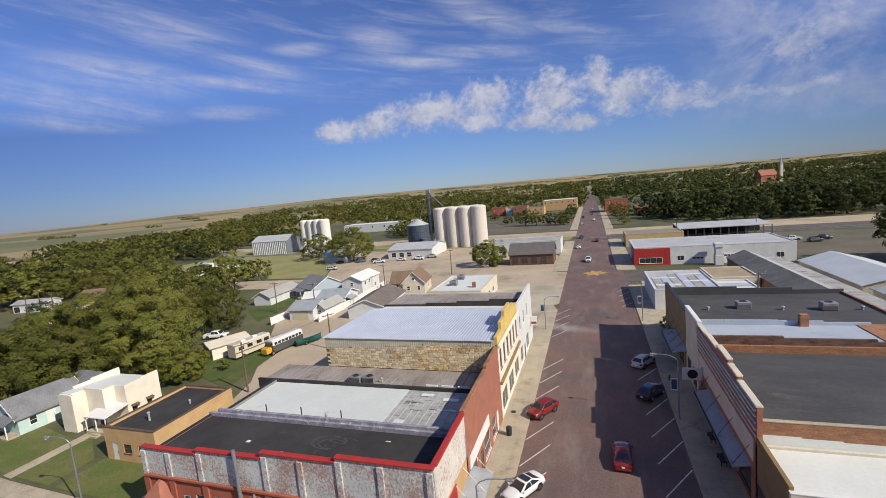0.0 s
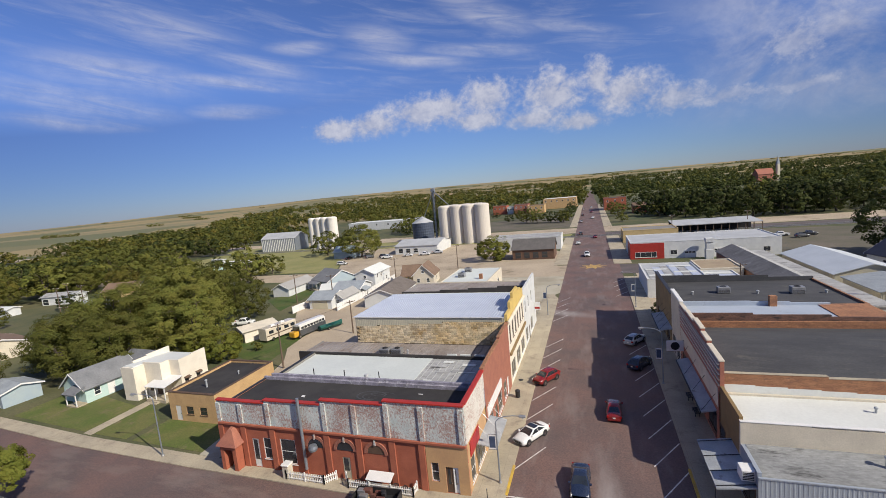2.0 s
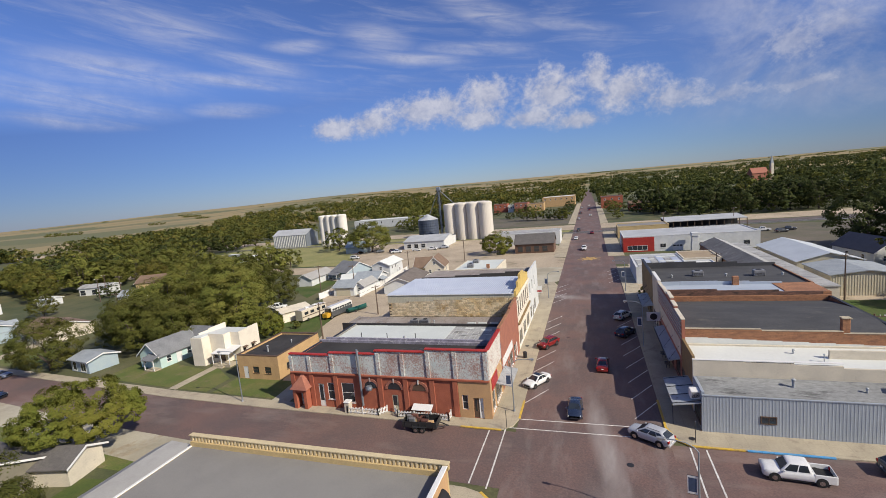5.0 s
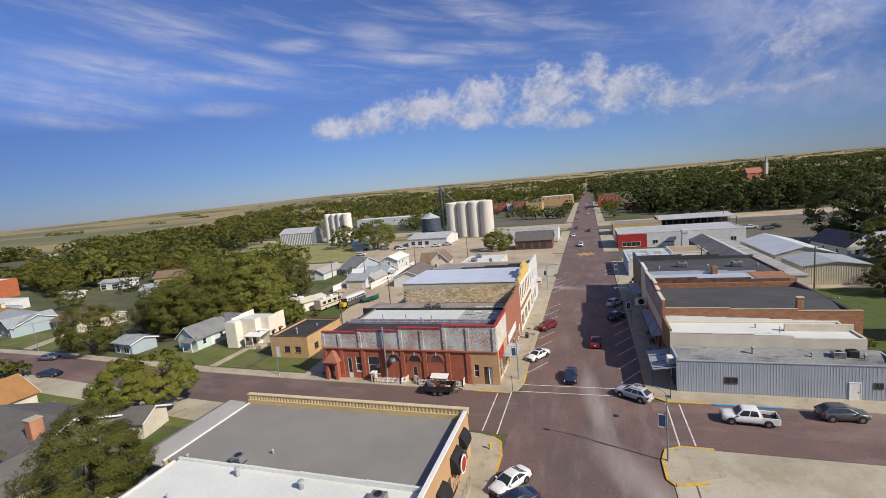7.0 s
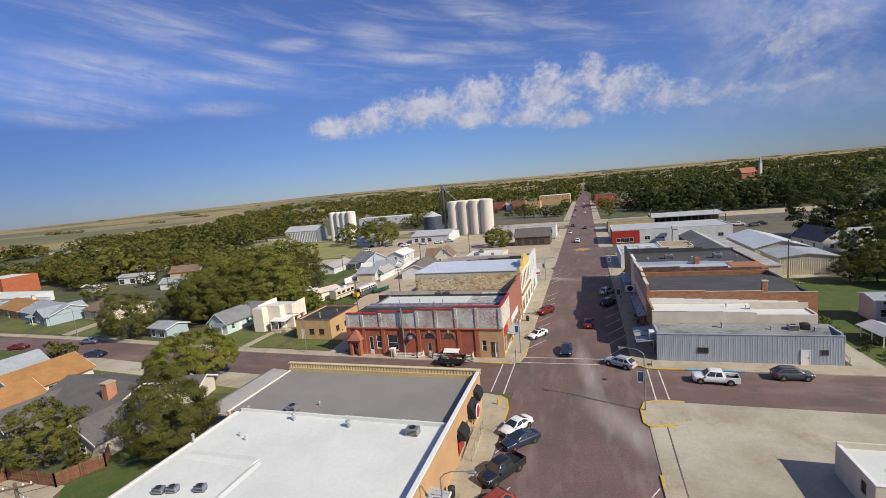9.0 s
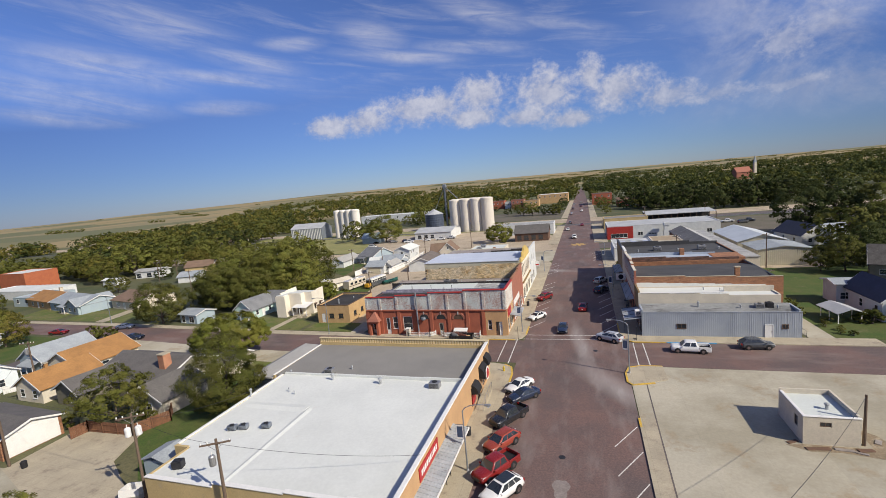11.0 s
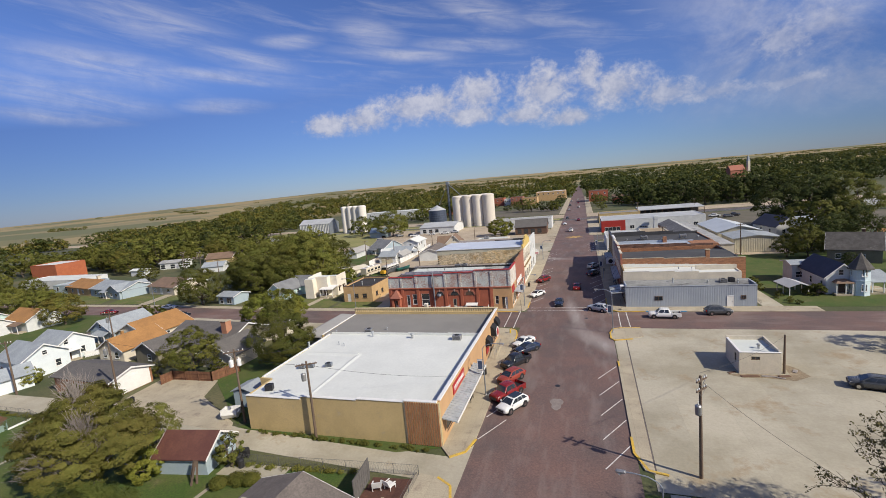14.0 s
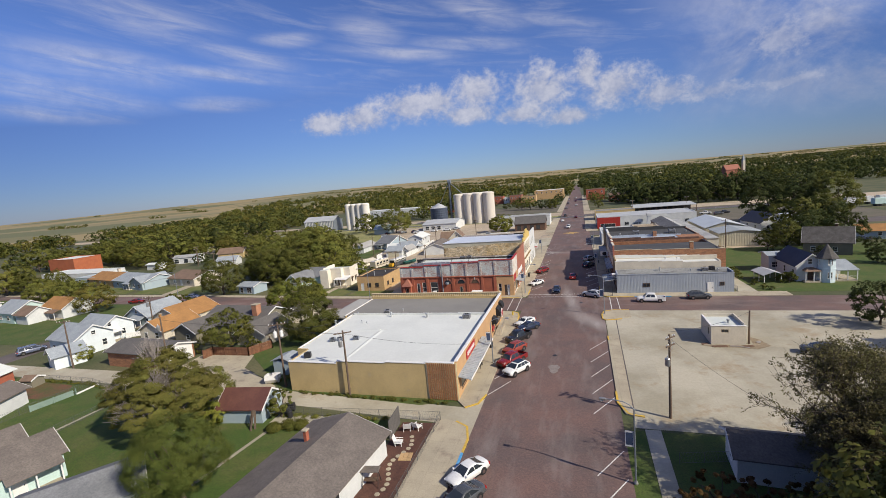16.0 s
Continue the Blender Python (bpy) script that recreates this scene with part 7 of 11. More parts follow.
    part("roof", Geo().across([(184, 4.2), (200, 5.0), (200, 5.3), (184, 4.5)], 32, 66, "x"), "silver_roof", t, world=True)
    part("wall", Geo().box(32, 66, 199, 199.4, 0, 5.0), "dark_metal", t, world=True)
    for i in range(12):
        part("post", Geo().box(32.2 + i * 3.05, 32.5 + i * 3.05, 184.4, 184.7, 0, 4.25), "wood_pole", t, world=True)
    t = block("light_roof_garage", BR, 21.6, 74, 94, 4.3, "white_siding", "silver_roof", "white garage with patched pale blue roofs", wins=0, win_side="s")
    for i in range(6):
        part("roof_panel", Geo().box(9.6 + i * 1.9, 11.3 + i * 1.9, 75 + (i % 3), 87 + (i % 4) * 1.5, 4.32, 4.42), "blue_metal_roof" if i % 2 else "patchy_roof", t, world=True)
    for i in range(4):
        part("roof_panel", Geo().box(9.6 + (i % 2) * 6, 14.6 + (i % 2) * 6, 78 + i * 3.6, 79.2 + i * 3.6, 4.43, 4.5), "white_roof", t, world=True)
    t = block("light_roof_annex", 21.7, 28.4, 72, 83.6, 4.0, "white_siding", "silver_roof", "low white annex with a pale patched roof", wins=2)
    for i in range(4):
        part("roof_panel", Geo().box(22.2, 28.0, 73 + i * 2.6, 74.6 + i * 2.6, 4.03, 4.09), "white_roof" if i % 2 else "blue_metal_roof", t, world=True)
    t = block("tan_roof_store", 21.8, 31.0, 83.8, 96, 4.5, "cream_stucco", "tan_roof", "low pale store with a flat tan gravel roof")
    t = thing("long_dark_shed", 34, 62, 0, 0, "long building with a weathered dark sloping roof", "shed")
    part("wall", Geo().box(31.3, 38.5, 63, 110, 0, 4.6), "brown_brick", t, world=True)
    part("roof", Geo().loft([[(x, y, z) for x, z in ((31.1, 4.5), (35.4, 6.4), (35.4, 6.1), (31.1, 4.3))] for y in (58.5, 110.5)]), "weathered_roof", t, world=True)
    part("roof", Geo().loft([[(x, y, z) for x, z in ((35.41, 6.4), (38.7, 5.0), (38.7, 4.8), (35.41, 6.1))] for y in (58.5, 110.5)]), "patchy_roof", t, "pale east slope", world=True)
    t = thing("long_white_shed", 41, 54, 0, 0, "long low building with a pale flat roof", "shed")
    part("wall", Geo().box(38.8, 42.4, 50, 108, 0, 4.4), "cream_stucco", t, world=True)
    part("roof", Geo().box(38.7, 42.5, 49.8, 108.2, 4.4, 4.6), "patchy_roof", t, world=True)
    t = block("silver_roof_hall", 44.4, 57.2, 74, 101, 4.6, "beige_siding", "hall_roof", "metal hall with a bright silver gable roof", pitch=2.0, along="y")
    t = block("green_metal_shed", 45, 57.5, 59.5, 72, 4.4, "beige_siding", "lightgrey_shingle", "pale green ribbed metal shed", pitch=0.9, along="y")
    part("cladding", Geo().ribs((45, 59.47), (57.5, 59.47), 0, 4.4, (0, -1), 0.45, 0.06), "beige_siding", t, world=True)
    gable_house("white_cottage", 70, 98, 9, 16, 3.4, 6.6, 8, "white_siding", "navy_shingle", "white cottage with a dark blue-grey roof", "y", windows=(("s", -2, 1.2, 1, 1.4), ("w", -4, 1.2, 1, 1.4), ("w", 2, 1.2, 1, 1.4)))
    gable_house("pale_roof_shed", 84, 104, 12, 9, 3.2, 5.0, 0, "white_siding", "lightgrey_shingle", "white shed with a pale roof", "x", category="shed", group="far buildings")
    for x, y, rz, m in ((135.5, 170, 8, "white_siding"), (141.0, 158, 8, "mint_siding"), (150, 172, 8, "white_siding")):
        t = thing("box_trailer", x, y, 0, rz, "pale parked box trailer on the far lot", "trailer", "box trailers")
        part("box", Geo().bevel_box(-6, 6, -1.3, 1.3, 1.1, 3.9, 0.06), m, t)
        part("bed", Geo().box(-5.9, 5.9, -1.1, 1.1, 0.85, 1.09), "dark_metal", t)
        for a in (-4.6, -3.4, 4.2):
            part("axle", Geo().rod((a, -1.2, 0.5), (a, 1.2, 0.5), 0.5, n=12), "dark_metal", t)
    # buildings beyond the railway
    t = block("ochre_hall", -52, -17.5, 452, 480, 10.5, "tan_brick", "white_roof", "large ochre brick hall with a pale roof", wins=6)
    for i, (x0, x1, h, m) in enumerate(((-62, -46, 7.5, "tan_brick"), (-76, -62.5, 9, "faded_brick"), (-84, -77, 7, "white_siding"), (-100, -86, 8.5, "red_brick"))):
        block("row_store", x0, x1, 400 + 6 * i, 416 + 6 * i, h, m, "dark_roof", "old brick row store by the railway", "row stores", wins=3)
    block("red_store", 7.5, 25.5, 374, 394, 10, "red_brick", "dark_roof", "red brick store across the railway", wins=3)
    block("brick_shop", 26.5, 36, 322, 334, 5, "red_brick", "brown_shingle", "small red brick shop", wins=2, pitch=2.5)
    block("long_white_store", -220, -150, 330, 350, 7, "white_siding", "white_roof", "long white store with a brick end", wins=6)
    block("brick_store", -149.9, -118, 330, 346, 6, "red_brick", "dark_roof", "low red brick store by the railway", wins=5)
    block("red_brick_hall", -266.5, -248, 52, 66, 7.8, "hall_brick", "white_roof", "plain red brick hall with a white roof edge", wins=0)
    block("flat_white_store", -243, -205, 34, 46, 3.4, "white_siding", "white_roof", "low white store with a flat roof", wins=0)
    block("flat_grey_store", -205, -190, 24, 36, 3.2, "bluegrey_siding", "silver_roof", "low grey metal-roofed store", wins=3)
    # church with spire
    t = thing("church", 247, 745, 0, 12, "red brick church with a pale tower", "church")
    part("nave", Geo().across([(-7, 0), (7, 0), (7, 11), (0, 18), (-7, 11)], -18, 4, "x"), "faded_brick", t)
    part("roof", Geo().across([(-7.8, 10.6), (0, 18.4), (7.8, 10.6), (7.8, 11.1), (0, 19), (-7.8, 11.1)], -18.4, 4.4, "x"), "faded_brick", t, "red tiled roof")
    part("tower", Geo().bevel_box(11, 15, -2, 2, 0, 24, 0.3), "cream_stucco", t)
    part("spire", Geo().loft([[(11 + a, b, 24) for a, b in ((0, -2), (4, -2), (4, 2), (0, 2))], [(12.95 + a * 0.03, b * 0.05, 36) for a, b in ((0, -2), (4, -2), (4, 2), (0, 2))]]), "lightgrey_shingle", t)


far_buildings()


# houses
def houses():
    W = "white_siding"
    gable_house("cottage", -85.6, 13.8, 5.8, 8.6, 2.7, 5.0, -4, "mint_siding", "grey_shingle", "pale green cottage with a grey shingle roof and porch", "y",
                windows=(("s", -1.8, 1.0, 0.9, 1.3), ("e", -2.5, 1.0, 0.9, 1.3), ("e", 2, 1.0, 0.9, 1.3)), doors=(("e", -0.3, "white_trim"),), porch=("s", 0.2, 3.0, 1.6, 2.2, "grey_shingle"))
    gable_house("cottage", -82.4, 20.0, 7, 6, 2.9, 5.2, -4, "mint_siding", "grey_shingle", "rear wing of a pale cottage with a grey roof", "x")
    gable_house("blue_garage", -100.4, 8.6, 6.6, 5.4, 2.5, 3.3, -8, "bluegrey_siding", "lightgrey_shingle", "small blue-white garage with two doors", "x", windows=(("s", -1.9, 1.4, 0.3, 1.8), ("s", 1.3, 2.0, 0.3, 1.8)), category="garage")
    gable_house("ranch_house", -141, 25.5, 16, 12, 2.8, 4.8, -12, "cream_stucco", "brown_shingle", "ranch house with a brown roof", "x", windows=(("s", -4, 1.8, 0.9, 1.3), ("s", 4.5, 1.8, 0.9, 1.3)), doors=(("s", 0, "white_trim"),))
    gable_house("ranch_house", -164, 22, 24, 11, 2.9, 5.0, -13, "bluegrey_siding", "lightgrey_shingle", "long blue-grey ranch house with a light roof", "x",
                windows=(("s", -8, 1.4, 0.9, 1.3), ("s", -4, 1.4, 0.9, 1.3), ("s", 6, 2.0, 0.9, 1.3)), doors=(("s", 1, "white_trim"),), porch=("s", -0.5, 4, 1.8, 2.3, "lightgrey_shingle"))
    gable_house("ranch_wing", -157.0, 19.4, 8.5, 10.5, 2.9, 4.9, -13, "bluegrey_siding", "lightgrey_shingle", "front wing of the blue-grey ranch house", "y", windows=(("s", -1.6, 1.4, 0.9, 1.3), ("s", 1.8, 1.4, 0.9, 1.3)))
    gable_house("ranch_house", -186, 27, 20, 11, 2.9, 5.0, -13, "tan_brick", "orange_shingle", "tan house with an orange-brown roof", "x", windows=(("s", -5, 1.6, 0.9, 1.3), ("s", 4, 1.6, 0.9, 1.3)), doors=(("s", 0, "white_trim"),), chimney=(3, 0.8, 0.5, 6.2, "cream_stucco"))
    gable_house("grey_cottage", -106.6, -20.8, 8.0, 10, 2.8, 5.2, -4, "bluegrey_siding", "lightgrey_shingle", "blue-grey cottage with a light grey roof", "y",
                windows=(("s", -2.8, 0.9, 0.9, 1.3), ("s", 3.6, 0.9, 0.9, 1.3), ("s", 0, 0.8, 3.4, 1.0), ("e", 0, 1.2, 0.9, 1.3), ("w", 2, 1.0, 0.9, 1.3)), doors=(("s", 0.2, "white_trim"),), porch=("s", -1.2, 3.2, 1.6, 2.1, "lightgrey_shingle"))
    gable_house("orange_roof_house", -95.2, -21.8, 10.4, 11, 2.7, 5.2, -3, "cream_stucco", "orange_shingle", "bungalow with an orange-brown shingle roof", "y", windows=(("e", -1, 1.4, 0.9, 1.3),))
    gable_house("orange_roof_wing", -90.0, -31.0, 7.2, 9.4, 2.6, 4.7, -3, "cream_stucco", "orange_shingle", "garden wing with an orange-brown shingle roof", "y",
                windows=(("s", -1.8, 1.2, 0.8, 1.4), ("s", 1.6, 1.2, 0.8, 1.4)), chimney=(-1.5, -1, 0.25, 5.2, "orange_shingle"))
    t = gable_house("dark_roof_house", -72.6, -26.0, 16.6, 12, 2.8, 5.3, -4, "olive_siding", "dark_shingle", "house with a broad dark grey roof and brick chimney", "x",
                    windows=(("s", -6, 1.6, 0.8, 1.4), ("s", 1, 1.4, 0.8, 1.4)), chimney=(5.7, -2.6, 0.68, 6.5, "salmon_brick"))
    gable_house("dark_roof_wing", -62.8, -32.6, 7.5, 7.5, 2.6, 4.6, -4, "cream_stucco", "dark_shingle", "side wing with a dark grey roof", "y", windows=(("s", 0.8, 1.2, 0.8, 1.2),), category="house")
    gable_house("dark_roof_wing", -79.8, -32.0, 7.0, 8.0, 2.6, 4.4, -8, "olive_siding", "dark_shingle", "rear wing with a dark grey roof", "y", windows=(("s", 0.8, 1.2, 0.8, 1.2),), category="house")
    # white house with annex at the alley
    gable_house("white_house", -103.2, -41.4, 9.6, 7.6, 3.7, 6.0, -8, "pale_siding", "lightgrey_shingle", "white two-storey house with a pale grey roof", "x",
                windows=(("e", -2.2, 1.0, 1.0, 1.4), ("e", 1.8, 1.0, 1.0, 1.4), ("e", 0, 0.9, 3.9, 0.9), ("s", -3, 1.0, 1.0, 1.4), ("s", 2.6, 1.0, 1.0, 1.4)))
    gable_house("white_house_wing", -106.5, -34.0, 9.4, 7.2, 3.5, 5.7, -8, "pale_siding", "lightgrey_shingle", "white rear wing with a grey roof", "x", windows=(("e", 1.2, 1.0, 1.0, 1.4), ("e", -1.5, 0.9, 3.6, 1.1)), doors=(("e", -1.6, "brown_trim"),), porch=("e", -3.2, 0.2, 1.4, 2.2, "white_trim"))
    gable_house("white_shed", -97.6, -48.2, 4.6, 5.0, 2.6, 3.9, -20, "pale_siding", "lightgrey_shingle", "small white shed with a pale metal roof", "y", category="shed", group="sheds")
    # garage with the white door
    t = gable_house("brick_garage", -78.8, -45.3, 14.6, 6.8, 2.9, 4.0, -4, "brown_brick", "dark_shingle", "brick garage with a white door and dark roof", "x", category="garage", group="sheds")
    part("gable_board", Geo().across([(-3.38, 2.75), (3.38, 2.75), (3.38, 2.9), (0, 3.95), (-3.38, 2.9)], 7.302, 7.33, "x"), "white_trim", t)
    part("garage_door", Geo().box(7.3, 7.36, -3.0, 3.0, 0.1, 2.74), "white_trim", t, "wide white garage door")
    for i in range(4):
        part("door_panel", Geo().box(7.361, 7.375, -2.9, 2.9, 0.2 + 0.63 * i, 0.76 + 0.63 * i), "white_trim", t)
    gable_house("dark_shed", -63.4, -19.8, 6.4, 4.8, 2.4, 3.5, 14, "cream_stucco", "dark_shingle", "small cream shed with a dark roof under a tree", "x", category="shed", group="sheds")
    # shed with the rusted roof
    t = gable_house("rusty_shed", -42.6, -60.4, 6.2, 5.0, 2.1, 3.7, 8, "bluegrey_siding", "rust_metal", "old shed with a rusted brown metal roof", "x", over=0.35, windows=(("e", 0.6, 1.2, 0.9, 0.9),), category="shed", group="sheds")
    for k, (dx, lean) in enumerate(((0.0, 0.5), (0.28, 0.8), (0.55, 0.35))):
        p = thing("leaning_plank", -39.9 + dx, -63.5, 0.03, 12 * k - 8, "weathered brown plank leaning on the rusty shed", "plank", "leaning planks")
        part("board", Geo().loft([[(-0.13, -0.05 - lean, 0), (0.13, -0.05 - lean, 0), (0.13, 0.0 - lean, 0), (-0.13, 0.0 - lean, 0)], [(-0.13, 0.25, 2.2), (0.13, 0.25, 2.2), (0.13, 0.3, 2.2), (-0.13, 0.3, 2.2)]]), "wood_pole", p)
    # bungalow by the pavement
    t = gable_house("taupe_bungalow", -25.5, -80.2, 9.4, 28.5, 2.7, 4.15, -4.5, "white_siding", "taupe_shingle", "long white bungalow with a taupe shingle roof", "y", over=0.55,
                    windows=(("e", -2, 1.2, 0.9, 1.3), ("e", 5, 1.2, 0.9, 1.3)), doors=(("e", 2, "white_trim"),), chimney=(-1.8, 9.6, 0.22, 4.9, "red_brick"))
    # houses at the lower left
    gable_house("white_bungalow", -60.4, -80.2, 7.6, 11.8, 3.0, 4.5, -17, "mint_siding", "taupe_shingle", "pale mint bungalow with a brown-grey roof and porch", "y", windows=(("e", -0.8, 1.6, 1.1, 1.2), ("e", -4.0, 1.2, 1.1, 1.2)), doors=(("e", 2.0, "white_trim"),), porch=("e", 1.0, 5.4, 1.3, 2.35, "taupe_shingle"))
    gable_house("bungalow_wing", -67.4, -77.0, 6.4, 7, 2.6, 3.9, -17, "bluegrey_siding", "taupe_shingle", "pale blue wing with a brown-grey roof", "y")
    gable_house("slate_shed", -45.8, -79.8, 7, 9.5, 2.4, 3.7, -38, W, "grey_shingle", "outbuilding with a dark blue-grey shingle roof", "y", category="shed", group="sheds")
    gable_house("white_garage", -85.6, -66.9, 5.0, 7.5, 2.6, 3.8, 20, W, "taupe_shingle", "white garage with a brown roof", "y", category="garage", group="sheds")
    gable_house("red_shed", -99.5, -60.5, 5, 6, 2.6, 3.6, 15, "red_brick", "white_roof", "brick outbuilding with a pale roof", "y", category="shed", group="sheds")
    gable_house("hut", -92.2, -57.4, 2.2, 2.2, 1.4, 1.9, 10, "olive_siding", "brown_shingle", "small weathered wooden hut", "x", over=0.2, category="shed", group="sheds")
    # more houses west of the residential street
    gable_house("far_house", -160.5, -20.0, 10, 9, 3.2, 5.8, -6, "mint_siding", "lightgrey_shingle", "pale green house with a grey roof", "x", windows=(("s", -2, 1.4, 1, 1.3), ("s", 2, 1.4, 1, 1.3), ("e", 0, 1.4, 1, 1.3)))
    gable_house("far_house", -148.5, -15.5, 11, 8, 3.0, 5.4, -6, W, "orange_shingle", "white house with an orange-brown roof and porch", "x", porch=("s", -1.0, 5.0, 2.0, 2.2, "brown_shingle"), windows=(("s", 0, 1.4, 1, 1.3),))
    gable_house("far_house", -151.5, -22.5, 6, 6, 2.8, 4.6, -6, W, "brown_shingle", "white outbuilding with a brown roof", "x")
    gable_house("far_house", -174, -24, 9, 11, 3.2, 5.6, -6, W, "lightgrey_shingle", "white house with a light grey roof", "x", windows=(("s", 0, 1.4, 1, 1.3),))
    gable_house("far_house", -189, -18, 10, 11, 3.2, 5.6, -6, W, "brown_shingle", "white house with a brown roof", "x", windows=(("s", 0, 1.4, 1, 1.3),))
    # long white shed and others amid the trees
    gable_house("long_white_shed", -198.2, 75.8, 13, 6, 3.2, 4.2, 16, W, "patchy_roof", "long white shed standing amid trees", "x", windows=(("s", -5, 2.4, 0.2, 2.2), ("s", 0, 2.4, 0.2, 2.2)), category="shed", group="sheds")
    gable_house("white_shed_far", -200.5, 58.5, 8, 4, 2.6, 3.2, 2, W, "white_roof", "small white metal shed amid trees", "x", category="shed", group="sheds")
    gable_house("brown_house_far", -178, 86, 13, 9, 3, 5.4, 20, "tan_block", "brown_shingle", "brown-roofed house amid trees", "x")
    gable_house("grey_house_far", -160, 63, 9, 7, 2.6, 4.2, 20, W, "lightgrey_shingle", "grey-roofed house amid trees", "x")
    # cluster of white houses behind the stores
    gable_house("blue_house", -88.5, 94, 10.5, 11, 3.2, 6.2, -28, "bluegrey_siding", "grey_shingle", "pale blue house with a dark grey roof", "x", windows=(("s", -3, 1.4, 1, 1.4), ("s", 0, 1.4, 1, 1.4), ("s", 3, 1.4, 1, 1.4)), porch=("s", -5, 1, 2, 2.3, "grey_shingle"))
    gable_house("white_shed_row", -100.3, 87.5, 15, 6, 2.6, 4.2, 92, W, "pale_sheet", "long low white outbuilding with a pale roof", "x", category="shed", group="sheds")
    t = gable_house("white_outbuilding", -75.4, 69.6, 7.0, 8.4, 2.7, 4.2, 2, W, "lightgrey_shingle", "white garage with a pale grey roof and wide door", "x", category="garage", group="sheds")
    part("garage_door", Geo().box(-2.6, 2.2, -4.27, -4.21, 0.05, 2.3), "beige_siding", t, "pale garage door")
    gable_house("white_outbuilding", -71.0, 71.8, 3.4, 8.6, 2.6, 3.9, 0, W, "pale_sheet", "narrow white outbuilding with a pale roof", "y", windows=(("s", 0, 1.2, 0.9, 1.2),), category="shed", group="sheds")
    gable_house("white_outbuilding", -74.2, 81.6, 8.4, 8.8, 2.8, 4.4, 4, W, "lightgrey_shingle", "white cottage with a pale grey roof and open porch", "x", windows=(("s", -2.4, 1.2, 0.9, 1.3), ("e", 1.5, 1.2, 0.9, 1.3)), porch=("e", -3.6, 0.2, 1.6, 2.1, "lightgrey_shingle"), category="house", group="houses")
    gable_house("white_outbuilding", -82.0, 82.5, 6.0, 6.4, 2.4, 3.6, 20, W, "white_roof", "low white shed with a bright roof", "x", category="shed", group="sheds")
    gable_house("white_tall_house", -75.2, 97.5, 7.0, 12.5, 4.6, 6.2, 2, W, "white_roof", "white two-storey house with a bright white roof", "y", windows=(("e", -4, 1.0, 3.0, 1.1), ("e", -1, 1.0, 3.0, 1.1), ("e", 3, 1.0, 1.0, 1.3), ("s", 0, 1.1, 3.0, 1.1)))
    gable_house("brown_roof_garage", -58.2, 75.6, 9.6, 17.0, 2.9, 4.8, 6, W, "taupe_shingle", "long white garage with a brown shingle roof", "y", windows=(("e", 3, 1.2, 1.0, 1.2), ("e", -3, 1.2, 1.0, 1.2)), category="garage", group="sheds")
    gable_house("brick_cottage", -55.4, 97.0, 6.8, 9.4, 3.4, 6.6, 8, "cream_stucco", "brown_shingle", "pale cottage with a steep brown roof", "y", windows=(("s", -1.6, 1.0, 1, 1.4), ("s", 1.6, 1.0, 1, 1.4), ("s", 0, 0.9, 4.0, 1.0), ("e", 0, 1.0, 1, 1.4)))
    gable_house("brick_cottage", -60.6, 98.4, 6.0, 8.0, 3.0, 5.8, 8, "tan_block", "brown_shingle", "tan cottage wing with a brown roof and dormer", "x", windows=(("s", -1, 1.0, 1, 1.3),))
    # white trailers by the meadow
    for x, y, rz, ln, h, label in ((-182.3, 150.5, 68, 12.0, 3.0, "long white trailer parked by the meadow"), (-202.0, 156.0, -14, 11.0, 3.2, "white camper trailer with dark windows"), (-181.0, 134.5, 40, 6.5, 2.6, "small pale blue and white trailer")):
        t = thing("trailer", x, y, 0.02, rz, label, "trailer", "trailers")
        part("body", Geo().bevel_box(-ln / 2, ln / 2, -1.25, 1.25, 0.55, h, 0.08), "white_siding" if h > 2.7 else "mint_siding", t)
        part("roof", Geo().bevel_box(-ln / 2 - 0.05, ln / 2 + 0.05, -1.3, 1.3, h, h + 0.1, 0.03), "white_roof", t)
        for k in range(3 if "camper" in label else 0):
            part("window", Geo().box(-ln / 2 + 1.5 + 3.2 * k, -ln / 2 + 3.0 + 3.2 * k, -1.28, -1.25, 1.5, 2.3), "window_glass", t)
        for px in (-0.6, 0.6):
            for q in (-1, 1):
                part("wheel", Geo().rod((px, q * 1.0, 0.4), (px, q * 1.27, 0.4), 0.4, n=12), "rubber", t)
        part("tongue", Geo().rod((ln / 2, -0.4, 0.6), (ln / 2 + 1.3, 0, 0.55), 0.06, n=6).rod((ln / 2, 0.4, 0.6), (ln / 2 + 1.3, 0, 0.55), 0.06, n=6), "dark_metal", t)
    gable_house("carport_shed", -77.4, 42.6, 5.2, 7.5, 2.6, 3.3, -25, "cream_block", "cream_stucco", "cream open-sided shed beside the lane", "y", windows=(("s", -0.2, 2.6, 0.1, 2.1),), category="shed", group="sheds")
    gable_house("tree_house_far", -124, 163, 11, 8, 3.4, 6.0, 0, "bluegrey_siding", "bluegrey_siding", "blue house under a tree", "x")
    # house on the east side with the turret
    t = gable_house("turret_house", 49.8, 15.2, 5.4, 11.2, 3.8, 6.2, 0, "white_siding", "navy_shingle", "white two-storey house with dark roof and corner turret", "y", over=0.5,
                    windows=(("s", -0.2, 0.9, 3.9, 1.2), ("w", -4.0, 1.0, 1.1, 1.5), ("w", 0.5, 1.0, 1.1, 1.5), ("w", 5, 1.0, 1.1, 1.5)))
    tx, ty = 2.7, -6.0
